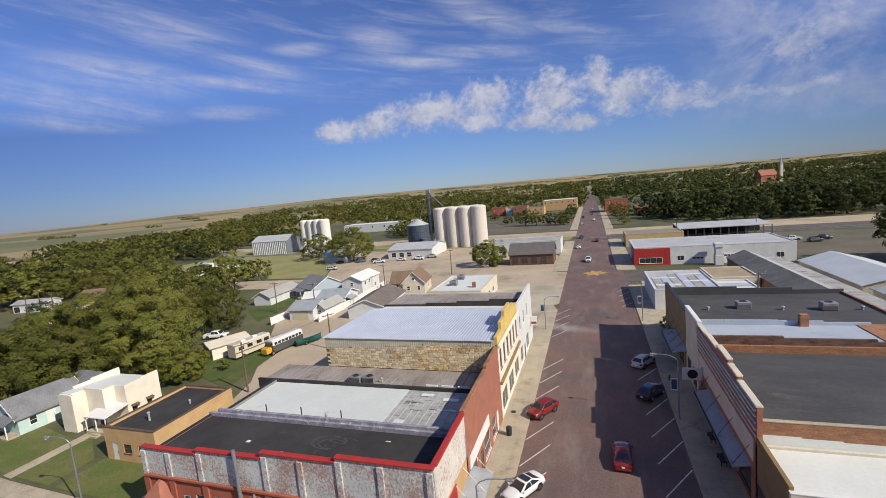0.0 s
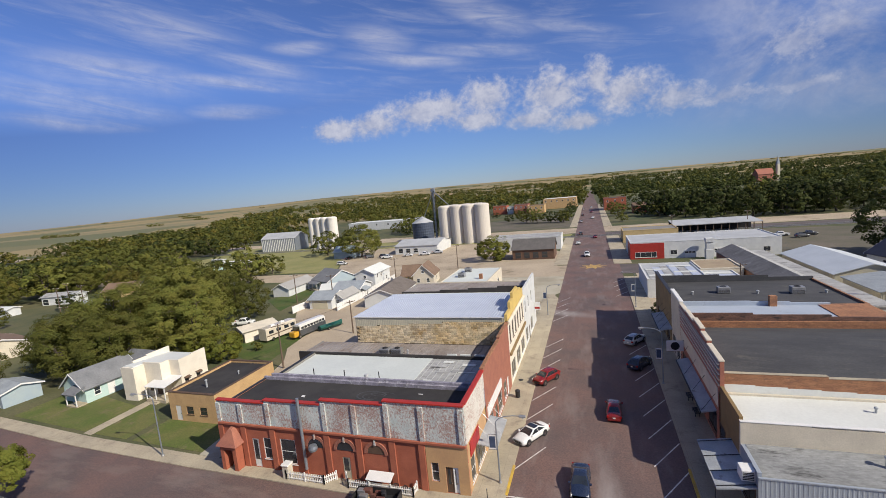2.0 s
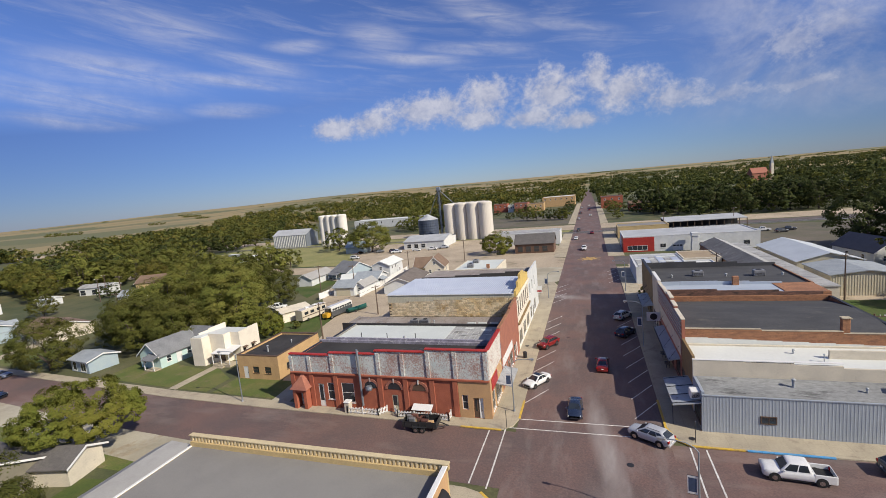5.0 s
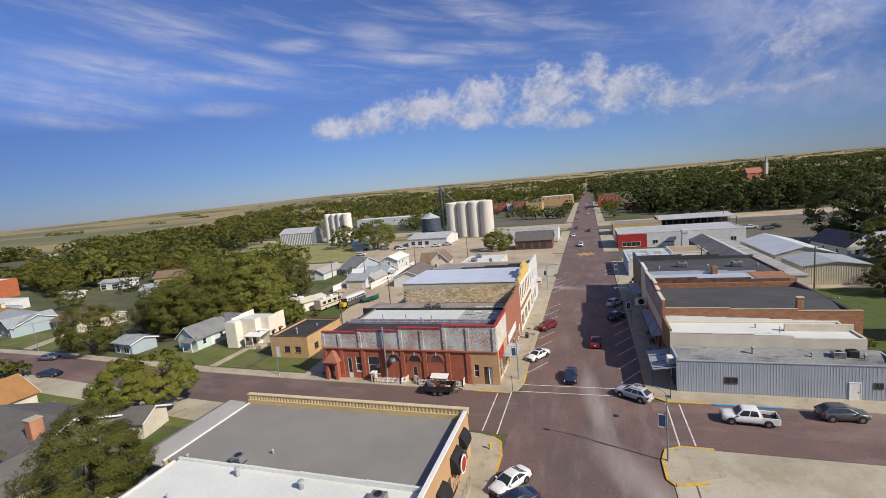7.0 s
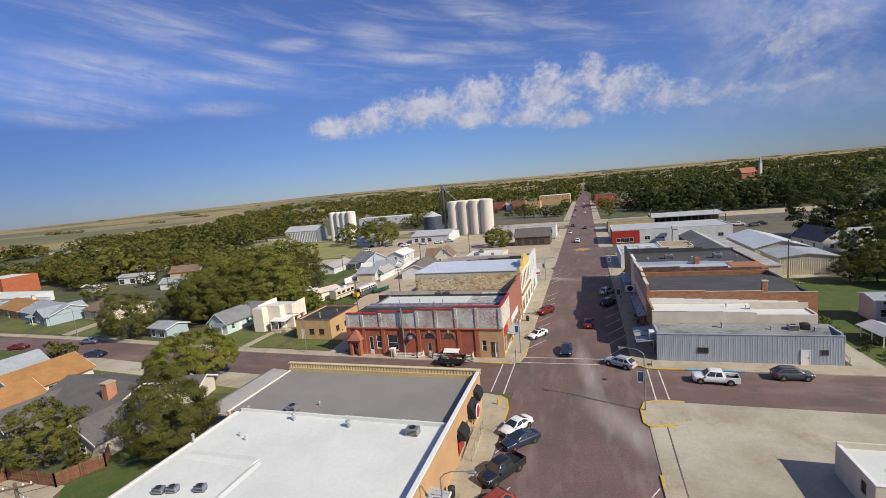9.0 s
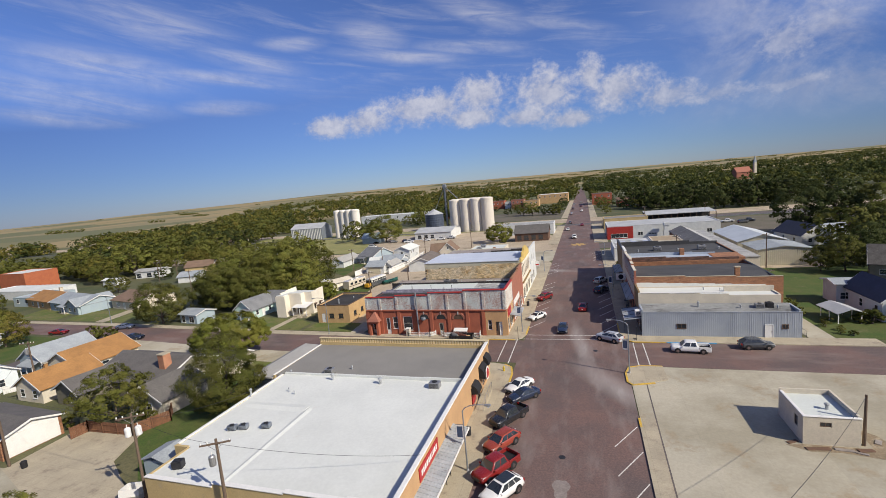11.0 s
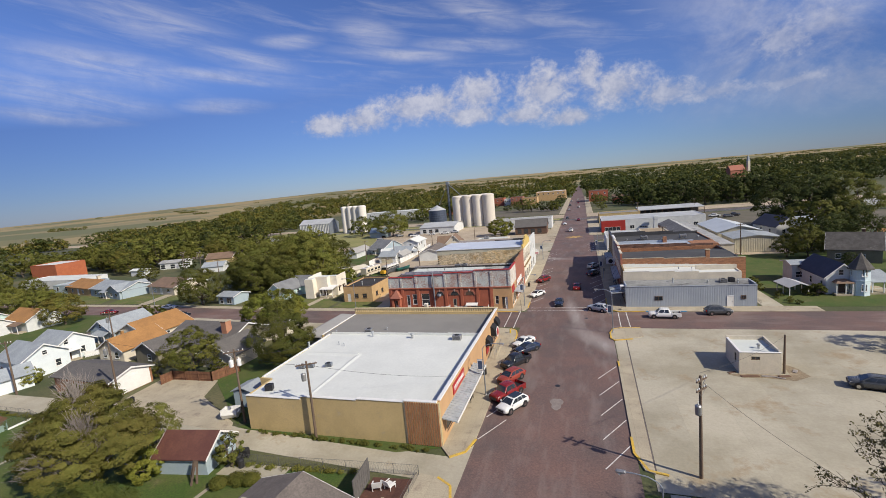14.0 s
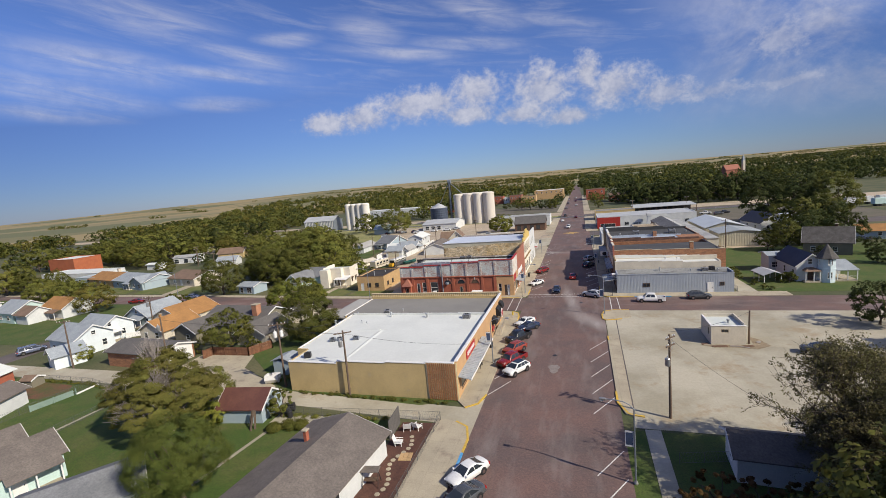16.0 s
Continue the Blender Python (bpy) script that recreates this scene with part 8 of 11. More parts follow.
    part("turret", Geo().lathe([(1.6, 0), (1.6, 2.9), (1.68, 2.92), (1.68, 3.1), (1.6, 3.12), (1.6, 5.5)], 8, (tx, ty, 0)), "ice_siding", t, "pale blue-white corner turret")
    part("turret_roof", Geo().lathe([(2.15, 5.3), (2.15, 5.42), (1.2, 6.7), (0.06, 8.4)], 8, (tx, ty, 0)), "old_shingle", t)
    for z in (1.0, 4.0):
        window(t, "s", ty - 1.5, tx - 0.45, tx + 0.45, z, z + 1.4, world=False)
        window(t, "w", tx - 1.5, ty - 0.45, ty + 0.45, z, z + 1.4, world=False)
    part("porch_floor", Geo().box(-1.6, 1.2, -7.2, -5.6, 0, 0.35), "concrete", t)
    part("porch_roof", Geo().loft([[(-1.8, -7.4, 2.6), (1.4, -7.4, 2.6), (1.4, -5.6, 2.6), (-1.8, -5.6, 2.6)], [(-0.9, -6.3, 3.2), (0.5, -6.3, 3.2), (0.5, -5.6, 3.2), (-0.9, -5.6, 3.2)]]), "brown_shingle", t)
    for x in (-1.5, 0.0, 1.1):
        part("post", Geo().box(x - 0.08, x + 0.08, -7.15, -7.0, 0.35, 2.62), "white_trim", t)
    door(t, "s", -5.6, -0.5, 0.5, 0.35, 2.4, "brown_trim", world=False)
    part("side_porch_roof", Geo().loft([[(x, y, z) for y, z in ((-6.6, 2.5), (-0.8, 3.8), (-0.8, 3.92), (-6.6, 2.62))] for x in (2.72, 8.4)]), "lightgrey_shingle", t, "pale grey side porch roof")
    part("side_porch_floor", Geo().box(2.75, 8.2, -6.3, -0.9, 0, 0.4), "concrete", t)
    part("side_wall", Geo().box(2.72, 7.6, -0.8, 3.6, 0, 3.7), "white_siding", t)
    for x in (4.6, 6.4, 8.1):
        part("post", Geo().box(x - 0.08, x + 0.08, -6.4, -6.24, 0.4, 2.54), "white_trim", t)
    for a in (4.68, 6.48):
        part("rail", Geo().box(a, a + 1.54, -6.35, -6.29, 1.15, 1.22), "white_trim", t)
    gable_house("turret_house_wing", 47.7, 23.2, 4.2, 5, 4.0, 4.5, 0, W, "lightgrey_shingle", "low white rear wing with a pale roof", "x", windows=(("s", -1, 1.0, 1, 1.4), ("s", 1.8, 1.0, 1, 1.4)), category="house")
    gable_house("grey_barn_house", 67.6, 43.5, 10.4, 8.4, 3.6, 7.2, -24, "olive_siding", "old_shingle", "old dark wooden house with a weathered grey roof", "x", windows=(("s", -3, 1.2, 1, 1.3), ("s", 1.6, 1.2, 1, 1.3)), chimney=(1.8, 0.9, 0.35, 8.0, "burnt_brick"))
    gable_house("blue_cottage", 88.5, 66.5, 8.0, 7.0, 2.6, 4.2, -14, "bluegrey_siding", "orange_shingle", "small pale blue cottage with an orange-brown roof", "x", windows=(("s", -2.4, 1.1, 1, 1.2), ("s", 1.8, 1.1, 1, 1.2)))
    gable_house("blue_roof_shed", 108, 66, 16, 10, 3.4, 5.4, 0, "mint_siding", "blue_metal_roof", "shed with a pale blue roof", "x", category="shed", group="sheds")
    t = thing("carport", 42.0, 11.0, 0, 6, "open carport with a bright metal gable roof", "carport")
    for x in (-1.7, 1.7):
        for y in (-2.4, 0, 2.4):
            part("post", Geo().box(x - 0.06, x + 0.06, y - 0.06, y + 0.06, 0, 2.0), "white_trim", t)
    for s in (-1, 1):
        part("roof", Geo().across([(s * 2.2, 1.9), (s * 2.2, 1.98), (0, 2.75), (0, 2.67)], -3.0, 3.0, "y"), "silver_roof", t)
    # dark-roofed barn in the shade
    t = gable_house("shade_barn", 17.4, -62.8, 6.8, 4.6, 2.6, 3.7, -4, "white_siding", "taupe_shingle", "small white barn with a dark brown roof in the shade", "x", category="shed", group="sheds", windows=(("w", 0, 0.9, 0.9, 1.1),))


houses()

# trees and shrubs
def leaf_cloud(rng, centres, radii, n, size, flat=0.75, out=None):
    """Corner points of n small leaf faces gathered in clumps: an array (n, 4, 3). out: the way each clump faces."""
    k = rng.integers(0, len(centres), n)
    d = rng.normal(size=(n, 3))
    if out is not None:
        d += out[k] * 0.9
    d /= np.linalg.norm(d, axis=1)[:, None]
    r = rng.uniform(0.2, 1.0, n) ** 0.5
    p = centres[k] + d * (radii[k] * r)[:, None] * np.array([1, 1, flat])
    face = d + np.array([0, 0, 0.45]) + rng.normal(size=(n, 3)) * 0.42
    if out is not None:
        face = d * 0.7 + out[k] * 0.9 + np.array([0, 0, 0.35]) + rng.normal(size=(n, 3)) * 0.36
    a = np.cross(face, rng.normal(size=(n, 3)))
    a /= np.linalg.norm(a, axis=1)[:, None]
    b = np.cross(a, face)
    b /= np.linalg.norm(b, axis=1)[:, None]
    s = size * rng.uniform(0.55, 1.3, n)[:, None]
    a, b = a * s, b * s * 0.62
    return np.stack([p - a, p - b * 0.9, p + a, p + b], 1)


def crown_centres(rng, h, r, clear, n, gaps=0.0, skew=0.0):
    """Clumps on the bulging boughs of an uneven crown of height h and half-width r, its foot at height clear:
    their centres, their sizes and the way each faces."""
    zc, hz = (h + clear) / 2, (h - clear) / 2
    bulk = min(r, hz)
    boughs = []
    tries = 0
    want = max(9, min(30, n // 5))
    while len(boughs) < want and tries < 4000:
        tries += 1
        d = rng.normal(size=3)
        d /= np.linalg.norm(d)
        if d[2] < -0.8:
            continue
        t = rng.uniform(0.5, 0.8)
        wide = 1.0 - 0.3 * max(d[2], 0)
        t = rng.uniform(0.62, 0.82) if d[2] < 0 else t
        p = np.array((d[0] * t * r * wide, d[1] * t * r * wide, zc + d[2] * t * hz))
        q = bulk * rng.uniform(0.34, 0.52)
        if all(np.linalg.norm(p - b[0]) > 0.42 * (q + b[1]) for b in boughs) or tries > 1500:
            boughs.append((p, q))
    core = np.array((0.0, 0.0, zc - 0.15 * hz))
    c, q, o = [], [], []
    tries = 0
    while len(c) < n:
        tries += 1
        p, w = boughs[tries % len(boughs)]
        d = rng.normal(size=3) + (p - core) / np.linalg.norm(p - core) * 0.7 + np.array((0, 0, 0.15))
        d /= np.linalg.norm(d)
        e = p + d * w * rng.uniform(0.8, 1.05) * np.array((1.05, 1.05, 0.85))
        if tries < 40 * n and any(np.linalg.norm(e - b) < 0.72 * v for b, v in boughs if b is not p):
            continue
        if e[2] < clear * 0.5:
            continue
        c.append((e[0] + skew * (e[2] - zc), e[1], e[2]))
        q.append(w * rng.uniform(0.3, 0.52) * (1 - gaps))
        o.append(d)
    return np.array(c), np.array(q), np.array(o)


def mesh_from_quads(name, quads, material):
    n = len(quads)
    me = bpy.data.meshes.new(name)
    me.vertices.add(4 * n)
    me.vertices.foreach_set("co", np.ascontiguousarray(quads.reshape(-1), dtype=np.float32))
    me.loops.add(4 * n)
    me.loops.foreach_set("vertex_index", np.arange(4 * n, dtype=np.int32))
    me.polygons.add(n)
    me.polygons.foreach_set("loop_start", np.arange(0, 4 * n, 4, dtype=np.int32))
    me.update(calc_edges=True)
    me.materials.append(MATS[material])
    return me


def limb(g, a, b, r0, r1, rng, bow=0.12, n=4, sides=5):
    """A bent tapering branch from a to b; returns points along it."""
    a, b = Vector(a), Vector(b)
    d = (b - a).length
    k = Vector(rng.normal(size=3)) * d * bow * 0.6 + Vector((0, 0, d * bow))
    pts = [a.lerp(b, i / n) + k * (4 * (i / n) * (1 - i / n)) + (Vector(rng.normal(size=3)) * d * 0.03 if 0 < i < n else Vector()) for i in range(n + 1)]
    for i in range(n):
        g.rod(pts[i], pts[i + 1], r0 + (r1 - r0) * i / n, r0 + (r1 - r0) * (i + 1) / n, sides, False)
    return pts


def branches(rng, g, c, h, clear, tr, mains, lean=0.0):
    """Trunk, main limbs, and a branch from the nearest limb to every clump."""
    fork = Vector((rng.uniform(-0.02, 0.02) * h, rng.uniform(-0.02, 0.02) * h, max(clear, h * 0.14)))
    g.rod((0, 0, -0.15), (0, 0, 0.5), tr * 1.6, tr * 1.1, 8, False)
    limb(g, (0, 0, 0.45), fork, tr * 1.1, tr * 0.9, rng, 0.02, 3, 8)
    nodes = []
    order = rng.permutation(len(c))
    for i in order[:mains]:
        e = fork.lerp(Vector(c[i]), 0.8)
        for k, p in enumerate(limb(g, fork, e, tr * 0.6, tr * 0.16, rng, 0.1, 5, 6)):
            nodes.append((p, tr * (0.6 - 0.085 * k)))
    for i in order:
        e = Vector(c[i])
        p, r = min(nodes, key=lambda q: (q[0] - e).length + 0.3 * max(0.0, q[0].z - e.z))
        if (p - e).length > 0.25:
            for k, q in enumerate(limb(g, p, e, min(r, tr * 0.3) * 0.7, tr * 0.05, rng, 0.1, 3, 4)[1:]):
                nodes.append((q, tr * 0.12))


def tree_model(seed, h, r, clear, leaves, size, material, clumps=70, gaps=0.0, bark="bark", mains=7, flat=0.75):
    """The meshes of one tree: trunk with limbs, and crown."""
    rng = np.random.default_rng(seed)
    c, q, o = crown_centres(rng, h, r, clear, clumps, gaps)
    crown = mesh_from_quads("crown", leaf_cloud(rng, c, q, leaves, size, flat, o), material)
    g = Geo()
    branches(rng, g, c[:90 if leaves > 4000 else 12], h, clear, max(0.14, h * 0.022), mains)
    me = g.mesh("trunk")
    me.materials.append(MATS[bark])
    return me, crown


def juniper_model(seed):
    """An old spreading juniper: flat tufted sprays in tiers, with bundles of bare grey twigs between them."""
    rng = np.random.default_rng(seed)
    lobes = ((-0.4, 0.0, 6.0, 5.4, 4.6), (-3.6, -1.2, 5.0, 3.6, 3.6), (3.8, 1.0, 4.8, 3.4, 3.2), (0.4, -2.6, 4.4, 3.8, 3.4), (-1.4, 1.4, 8.4, 3.0, 2.4))
    bare = ((-1.6, 0.6, 11.4, 1.8, 260), (2.2, -1.8, 8.6, 1.6, 210), (-0.6, -5.0, 5.6, 1.6, 130), (-4.6, -3.2, 7.4, 1.1, 60), (4.8, -1.8, 6.6, 1.0, 60))
    c, q, o = [], [], []
    for x, y, z, a, b in lobes:
        for k in range(110):
            d = rng.normal(size=3)
            d /= np.linalg.norm(d)
            d[2] = abs(d[2]) if rng.random() < 0.7 else d[2]
            t = rng.uniform(0.6, 1.0) ** 0.5
            p = np.array((x + d[0] * a * t, y + d[1] * a * t, max(0.8, z + d[2] * b * t)))
            if any(np.linalg.norm(p - np.array(s[:3])) < s[3] * 0.85 for s in bare):
                continue
            c.append(p)
            q.append(rng.uniform(0.5, 1.05))
            o.append(d)
    c, q = np.array(c), np.array(q)
    crown = leaf_cloud(rng, c, q, 110000, 0.095, 0.5, np.array(o))
    g = Geo()
    branches(rng, g, c, 12.0, 0.8, 0.32, 9)
    for x, y, z, spread, n in bare:
        root = Vector((x * 0.5, y * 0.5, z - 2.6))
        for k in range(n):
            e = Vector((x, y, z)) + Vector(rng.normal(size=3)) * spread * 0.5
            s = root.lerp(e, rng.uniform(0.35, 0.7)) + Vector(rng.normal(size=3)) * 0.2
            limb(g, s, e, 0.022, 0.006, rng, 0.15, 3, 3)
    me = g.mesh("trunk")
    me.materials.append(MATS["dead_wood"])
    return me, mesh_from_quads("crown", crown, "leaf_juniper")


def thin_tree_model(seed, h, spread):
    """A tall thin-leaved tree grown by forking, its leaves thick on one side and fine bare shoots on the other."""
    rng = np.random.default_rng(seed)
    g = Geo()
    tips = []

    def grow(p, d, length, r, depth):
        e = p + d * length
        pts = limb(g, p, e, r, r * 0.62, rng, 0.06, 3, 7 if depth < 2 else 4)
        if depth >= 3:
            tips.extend((q, depth) for q in pts[1:])
        if depth == 7:
            return
        n = 5 if depth == 0 else (3 if depth < 3 or rng.random() < 0.45 else 2)
        for k in range(n):
            side = Vector(rng.normal(size=3))
            side = (side - d * side.dot(d)).normalized()
            nd = (d * rng.uniform(0.75, 1.1) + side * rng.uniform(0.4, 0.85) * spread + Vector((0, 0, 0.05))).normalized()
            grow(e if rng.random() < 0.7 else pts[2], nd, length * rng.uniform(0.74, 0.92), r * 0.6, depth + 1)

    grow(Vector((0, 0, -0.1)), Vector((-0.05, 0.02, 1)).normalized(), h * 0.17, h * 0.019, 0)
    me = g.mesh("trunk")
    me.materials.append(MATS["bark"])
    c, q = [], []
    for p, depth in tips:
        if rng.random() < 0.3 + 0.5 * min(max((p.x + 3.2) / 5.0, 0), 1):
            c.append(p)
            q.append(rng.uniform(0.12, 0.3) if p.x < -1 else rng.uniform(0.18, 0.4))
    c, q = np.array([tuple(v) for v in c]), np.array(q)
    return me, mesh_from_quads("crown", leaf_cloud(rng, c, q, 46000, 0.07, 0.8), "leaf_thin")


def plant(name, model, x, y, s=1.0, rz=0.0, label="", group="trees", wide=1.0, category="tree"):
    t = new(name)
    t.matrix_basis = pose(x, y, 0, 0, 0, rz) @ Matrix.Diagonal((s * wide, s * wide, s, 1))
    tagged(t, label, category, group)
    for n, me in zip(("trunk", "crown"), model):
        o = new(n, me)
        o.parent = t
    return t


NEAR_JUNIPER = juniper_model(11)
NEAR_ROUND = tree_model(12, 9.8, 3.9, 0.4, 80000, 0.062, "leaf_green", 520, 0.05, "bark", 9, 1.0)
NEAR_OPEN = thin_tree_model(13, 15.0, 1.0)
NEAR_DARK = tree_model(14, 13.0, 6.0, 1.0, 20000, 0.16, "leaf_dark", 220, 0.0, "bark", 9)
MID_E = tree_model(29, 12.0, 5.8, 0.8, 7500, 0.24, "leaf_deep", 150, 0.0)
FINE_A = tree_model(41, 12.0, 6.2, 1.2, 24000, 0.15, "leaf_mid", 330, 0.0)
FINE_B = tree_model(42, 12.0, 5.8, 0.8, 24000, 0.15, "leaf_dark", 330, 0.0)
MID_A = tree_model(21, 12.0, 6.2, 1.4, 12500, 0.2, "leaf_mid", 220, 0.0)
MID_B = tree_model(22, 12.0, 5.4, 1.0, 12500, 0.19, "leaf_dark", 200, 0.0)
MID_C = tree_model(23, 12.0, 6.0, 1.0, 12500, 0.19, "leaf_olive", 200, 0.0)
MID_D = tree_model(24, 12.0, 7.0, 1.3, 13000, 0.21, "leaf_mid", 230, 0.0)
BUSH = tree_model(25, 3.0, 1.7, 0.05, 2600, 0.13, "leaf_dark", 50, -0.1)
BUSH_RUST = tree_model(26, 2.6, 2.2, 0.1, 5000, 0.09, "leaf_rust", 44, 0.15)
BUSH_BRIGHT = tree_model(27, 6.0, 3.2, 0.2, 14000, 0.13, "leaf_bright", 170, -0.1)
SAPLING = tree_model(28, 4.2, 1.3, 0.3, 3000, 0.11, "leaf_dark", 60, -0.2)
FAR_A = tree_model(31, 12.0, 6.0, 0.6, 1700, 0.46, "leaf_dark", 90, 0.0)
FAR_B = tree_model(32, 12.0, 5.6, 0.6, 1700, 0.45, "leaf_mid", 90, 0.0)
FAR_C = tree_model(33, 12.0, 6.4, 0.5, 1700, 0.47, "leaf_deep", 90, 0.0)

plant("juniper_tree", NEAR_JUNIPER, -50.6, -66.2, 1.0, 0, "large olive-green juniper with bundles of bare grey twigs")
plant("yard_tree", NEAR_ROUND, -37.4, -76.4, 0.94, 40, "dense mid green leafy tree in a yard")
plant("sparse_tree", NEAR_OPEN, 21.8, -65.2, 1.25, 0, "tall thin-leaved dark tree with fine branches")
plant("sparse_tree", NEAR_OPEN, 25.5, -70.5, 1.15, 150, "tall thin-leaved dark tree beside the barn")
plant("sparse_tree", NEAR_OPEN, 30.0, -66.5, 1.05, 230, "thin-leaved tree behind the barn")
for x, y, z, a in ((20.4, -67.2, 0.8, 40), (24.2, -67.0, 0.88, 300), (22.6, -71.0, 0.75, 100)):
    plant("sparse_tree", NEAR_OPEN, x, y, z, a, "smaller thin-leaved tree crowding the barn")
plant("street_tree", tree_model(15, 9.2, 7.6, 1.4, 48000, 0.125, "leaf_bright", 380, 0.0), -66.6, -14.8, 1.0, 10, "broad green tree beside the brick street")
plant("dark_yard_tree", tree_model(17, 11.2, 4.5, 0.4, 44000, 0.1, "leaf_dark", 340, -0.05), -50.9, -33.4, 1.0, 50, "dense dark green tree behind the market")
plant("back_yard_tree", tree_model(18, 8.2, 4.4, 1.2, 17000, 0.12, "leaf_mid", 200, 0.0), -66.0, -38.5, 1.0, 80, "small green tree over a wooden fence")
plant("dark_shrub_tree", tree_model(16, 6.6, 2.7, 0.3, 13000, 0.09, "leaf_mid", 160, 0.0), -49.2, -60.4, 1.0, 0, "small dense green tree beside the juniper")
plant("sapling", SAPLING, -37.6, -60.6, 1.0, 0, "thin young tree beside the rusty shed")
for i, (x, y, s) in enumerate(((-86.5, 33, 1.2), (-91.5, 21, 1.0), (-96, 40, 1.4), (-103.5, 28, 1.2), (-98.5, 18.5, 1.05), (-99, 50, 1.15), (-107, 47, 1.3), (-94, 30, 1.15), (-108, 38, 1.2), (-107, 21, 0.95), (-112, 30, 1.0))):
    plant("shade_tree", (FINE_A, FINE_B)[i in (1, 4, 9)], x, y, s, 37 * i, "large leafy green shade tree among the houses", wide=1.05)
plant("shade_tree", FINE_B, -91.6, 56.0, 1.02, 20, "dark narrow tree beside the gravel lane", wide=0.85)
plant("shade_tree", FINE_B, -109.6, 5.8, 0.95, 60, "grey-green tree at the kerb of the cross street")
for i, (x, y, s) in enumerate(((-236, 22, 0.8), (-226, 13, 0.75), (-246, 9, 0.85), (-214, 11, 0.7), (-262, 19, 0.9), (-203, 16, 0.7), (-213, 63, 0.85), (-222, 68, 0.95), (-232, 74, 1.0), (-244, 76, 1.05), (-258, 79, 1.1), (-270, 74, 1.0), (-280, 66, 1.0), (-186, 90, 0.9), (-209, 88, 1.0), (-222, 84, 1.0), (-168, 92, 0.9))):
    plant("shade_tree", (MID_A, MID_C, MID_D, MID_B, MID_A, MID_B)[i % 6], x, y, s, 37 * i, "large leafy green shade tree among the houses", wide=1.05)
for i, (x, y) in enumerate(((-161, -6.5), (-170, -9), (-180, -3), (-152, -9.5))):
    plant("shade_tree", MID_D, x, y, 0.72, 60 * i, "leafy green tree beside the residential street")
for i, (x, y, s) in enumerate(((45.3, 8.6, 0.85), (46.3, 9.9, 0.75), (44.4, 9.6, 0.6), (39.4, 5.2, 0.3), (38.6, 3.4, 0.28), (39.9, 2.4, 0.32), (38.2, 7.0, 0.35), (39.2, 9.0, 0.4), (36.9, 14.0, 0.5), (37.4, 19.0, 0.6))):
    plant("yard_shrub", BUSH, x, y, s, 70 * i, "dark green shrub in the turret house yard", category="shrub", group="shrubs", wide=1.2)
for i, (x, y, s) in enumerate(((-139.5, -13.2, 0.74), (-177, 43, 0.6), (-124, 62, 0.9), (-127, 78, 1.0), (-150, 92, 0.95), (-182, 68, 0.5), (-190, 98, 1.05), (-214, 92, 1.1), (-232, 104, 1.15), (-172, 106, 0.95), (-206, 116, 1.0), (-148, 103, 0.95), (-246, 128, 1.2), (-228, 136, 1.05), (-250, 150, 1.2), (-49, 296, 0.95), (-41, 291, 0.85), (-31, 288, 0.8), (-22, 285, 0.75))):
    plant("shade_tree", (FAR_A, FAR_B, FAR_C)[i % 3] if y > 60 else (MID_C, MID_B)[i % 2], x, y, s, 53 * i, "leafy green tree between the western houses", wide=1.1)
plant("round_shrub", BUSH_BRIGHT, -82.2, 31.3, 0.95, 0, "rounded bright green shrub tree", category="shrub", group="shrubs")
plant("round_shrub", BUSH_BRIGHT, -74.0, 29.0, 1.05, 90, "rounded bright green shrub tree", category="shrub", group="shrubs")
plant("depot_tree", BUSH_BRIGHT, -41, 136.5, 1.55, 20, "yellow-green tree beside the depot", wide=1.2)
plant("silo_tree", FINE_A, -115, 162, 1.35, 70, "spreading tree beside the gravel yard", wide=1.2)
plant("clipped_shrub", BUSH, -115.4, -8.0, 1.35, 0, "dark clipped shrub by the street", category="shrub", group="shrubs", wide=0.8)
plant("clipped_shrub", BUSH, -110.6, -7.8, 1.25, 60, "dark clipped shrub by the street", category="shrub", group="shrubs", wide=0.8)
for i, (x, y) in enumerate(((-46.0, -64.0), (-60.5, -38.2), (-62.5, -36.5), (-96, -46.5), (-72, -40.8), (-55, 12), (-78, 36), (-70, 34), (9.6, 62.0))):
    plant("garden_shrub", BUSH if i % 3 else BUSH_BRIGHT, x, y, 0.55 + 0.25 * ((i * 7) % 3) / 2, 50 * i, "small green garden shrub", category="shrub", group="shrubs")
for i, (x, y, s) in enumerate(((11.6, -68.6, 0.95), (14.6, -69.4, 1.05), (12.6, -71.2, 1.1), (17.4, -69.6, 1.0), (9.9, -72, 1.0), (19.6, -68.4, 0.85))):
    plant("rusty_shrub", BUSH_RUST, x, y, 1.3 * s, 60 * i, "reddish brown shrub in the shade", category="shrub", group="shrubs")
for i, (x, y, s) in enumerate(((46.8, -20.5, 0.62), (58, -37, 1.1), (53, -52, 0.9), (40, -63, 1.1), (17.5, -83, 1.15), (24, -84, 1.2), (42, -70, 1.3), (28, -81, 1.35), (36, -82, 1.3), (25.5, -88, 1.3), (60.2, 49.5, 0.74), (66, 56, 0.8), (76, 53, 0.85), (84, 84, 1.1), (81, 77, 1.05), (63, 61, 0.42), (55.6, 50.5, 0.55), (73, 66, 0.85), (88, 117, 1.7), (98, 111, 1.6), (79, 119, 1.6), (71, 27.5, 0.36), (75, 25.5, 0.42), (76.5, 39.5, 0.4), (63.5, 36, 0.3))):
    plant("dark_tree", (MID_E, MID_B, MID_E)[i % 3], x, y, s, 47 * i, "dark green leafy tree in the east side yards")

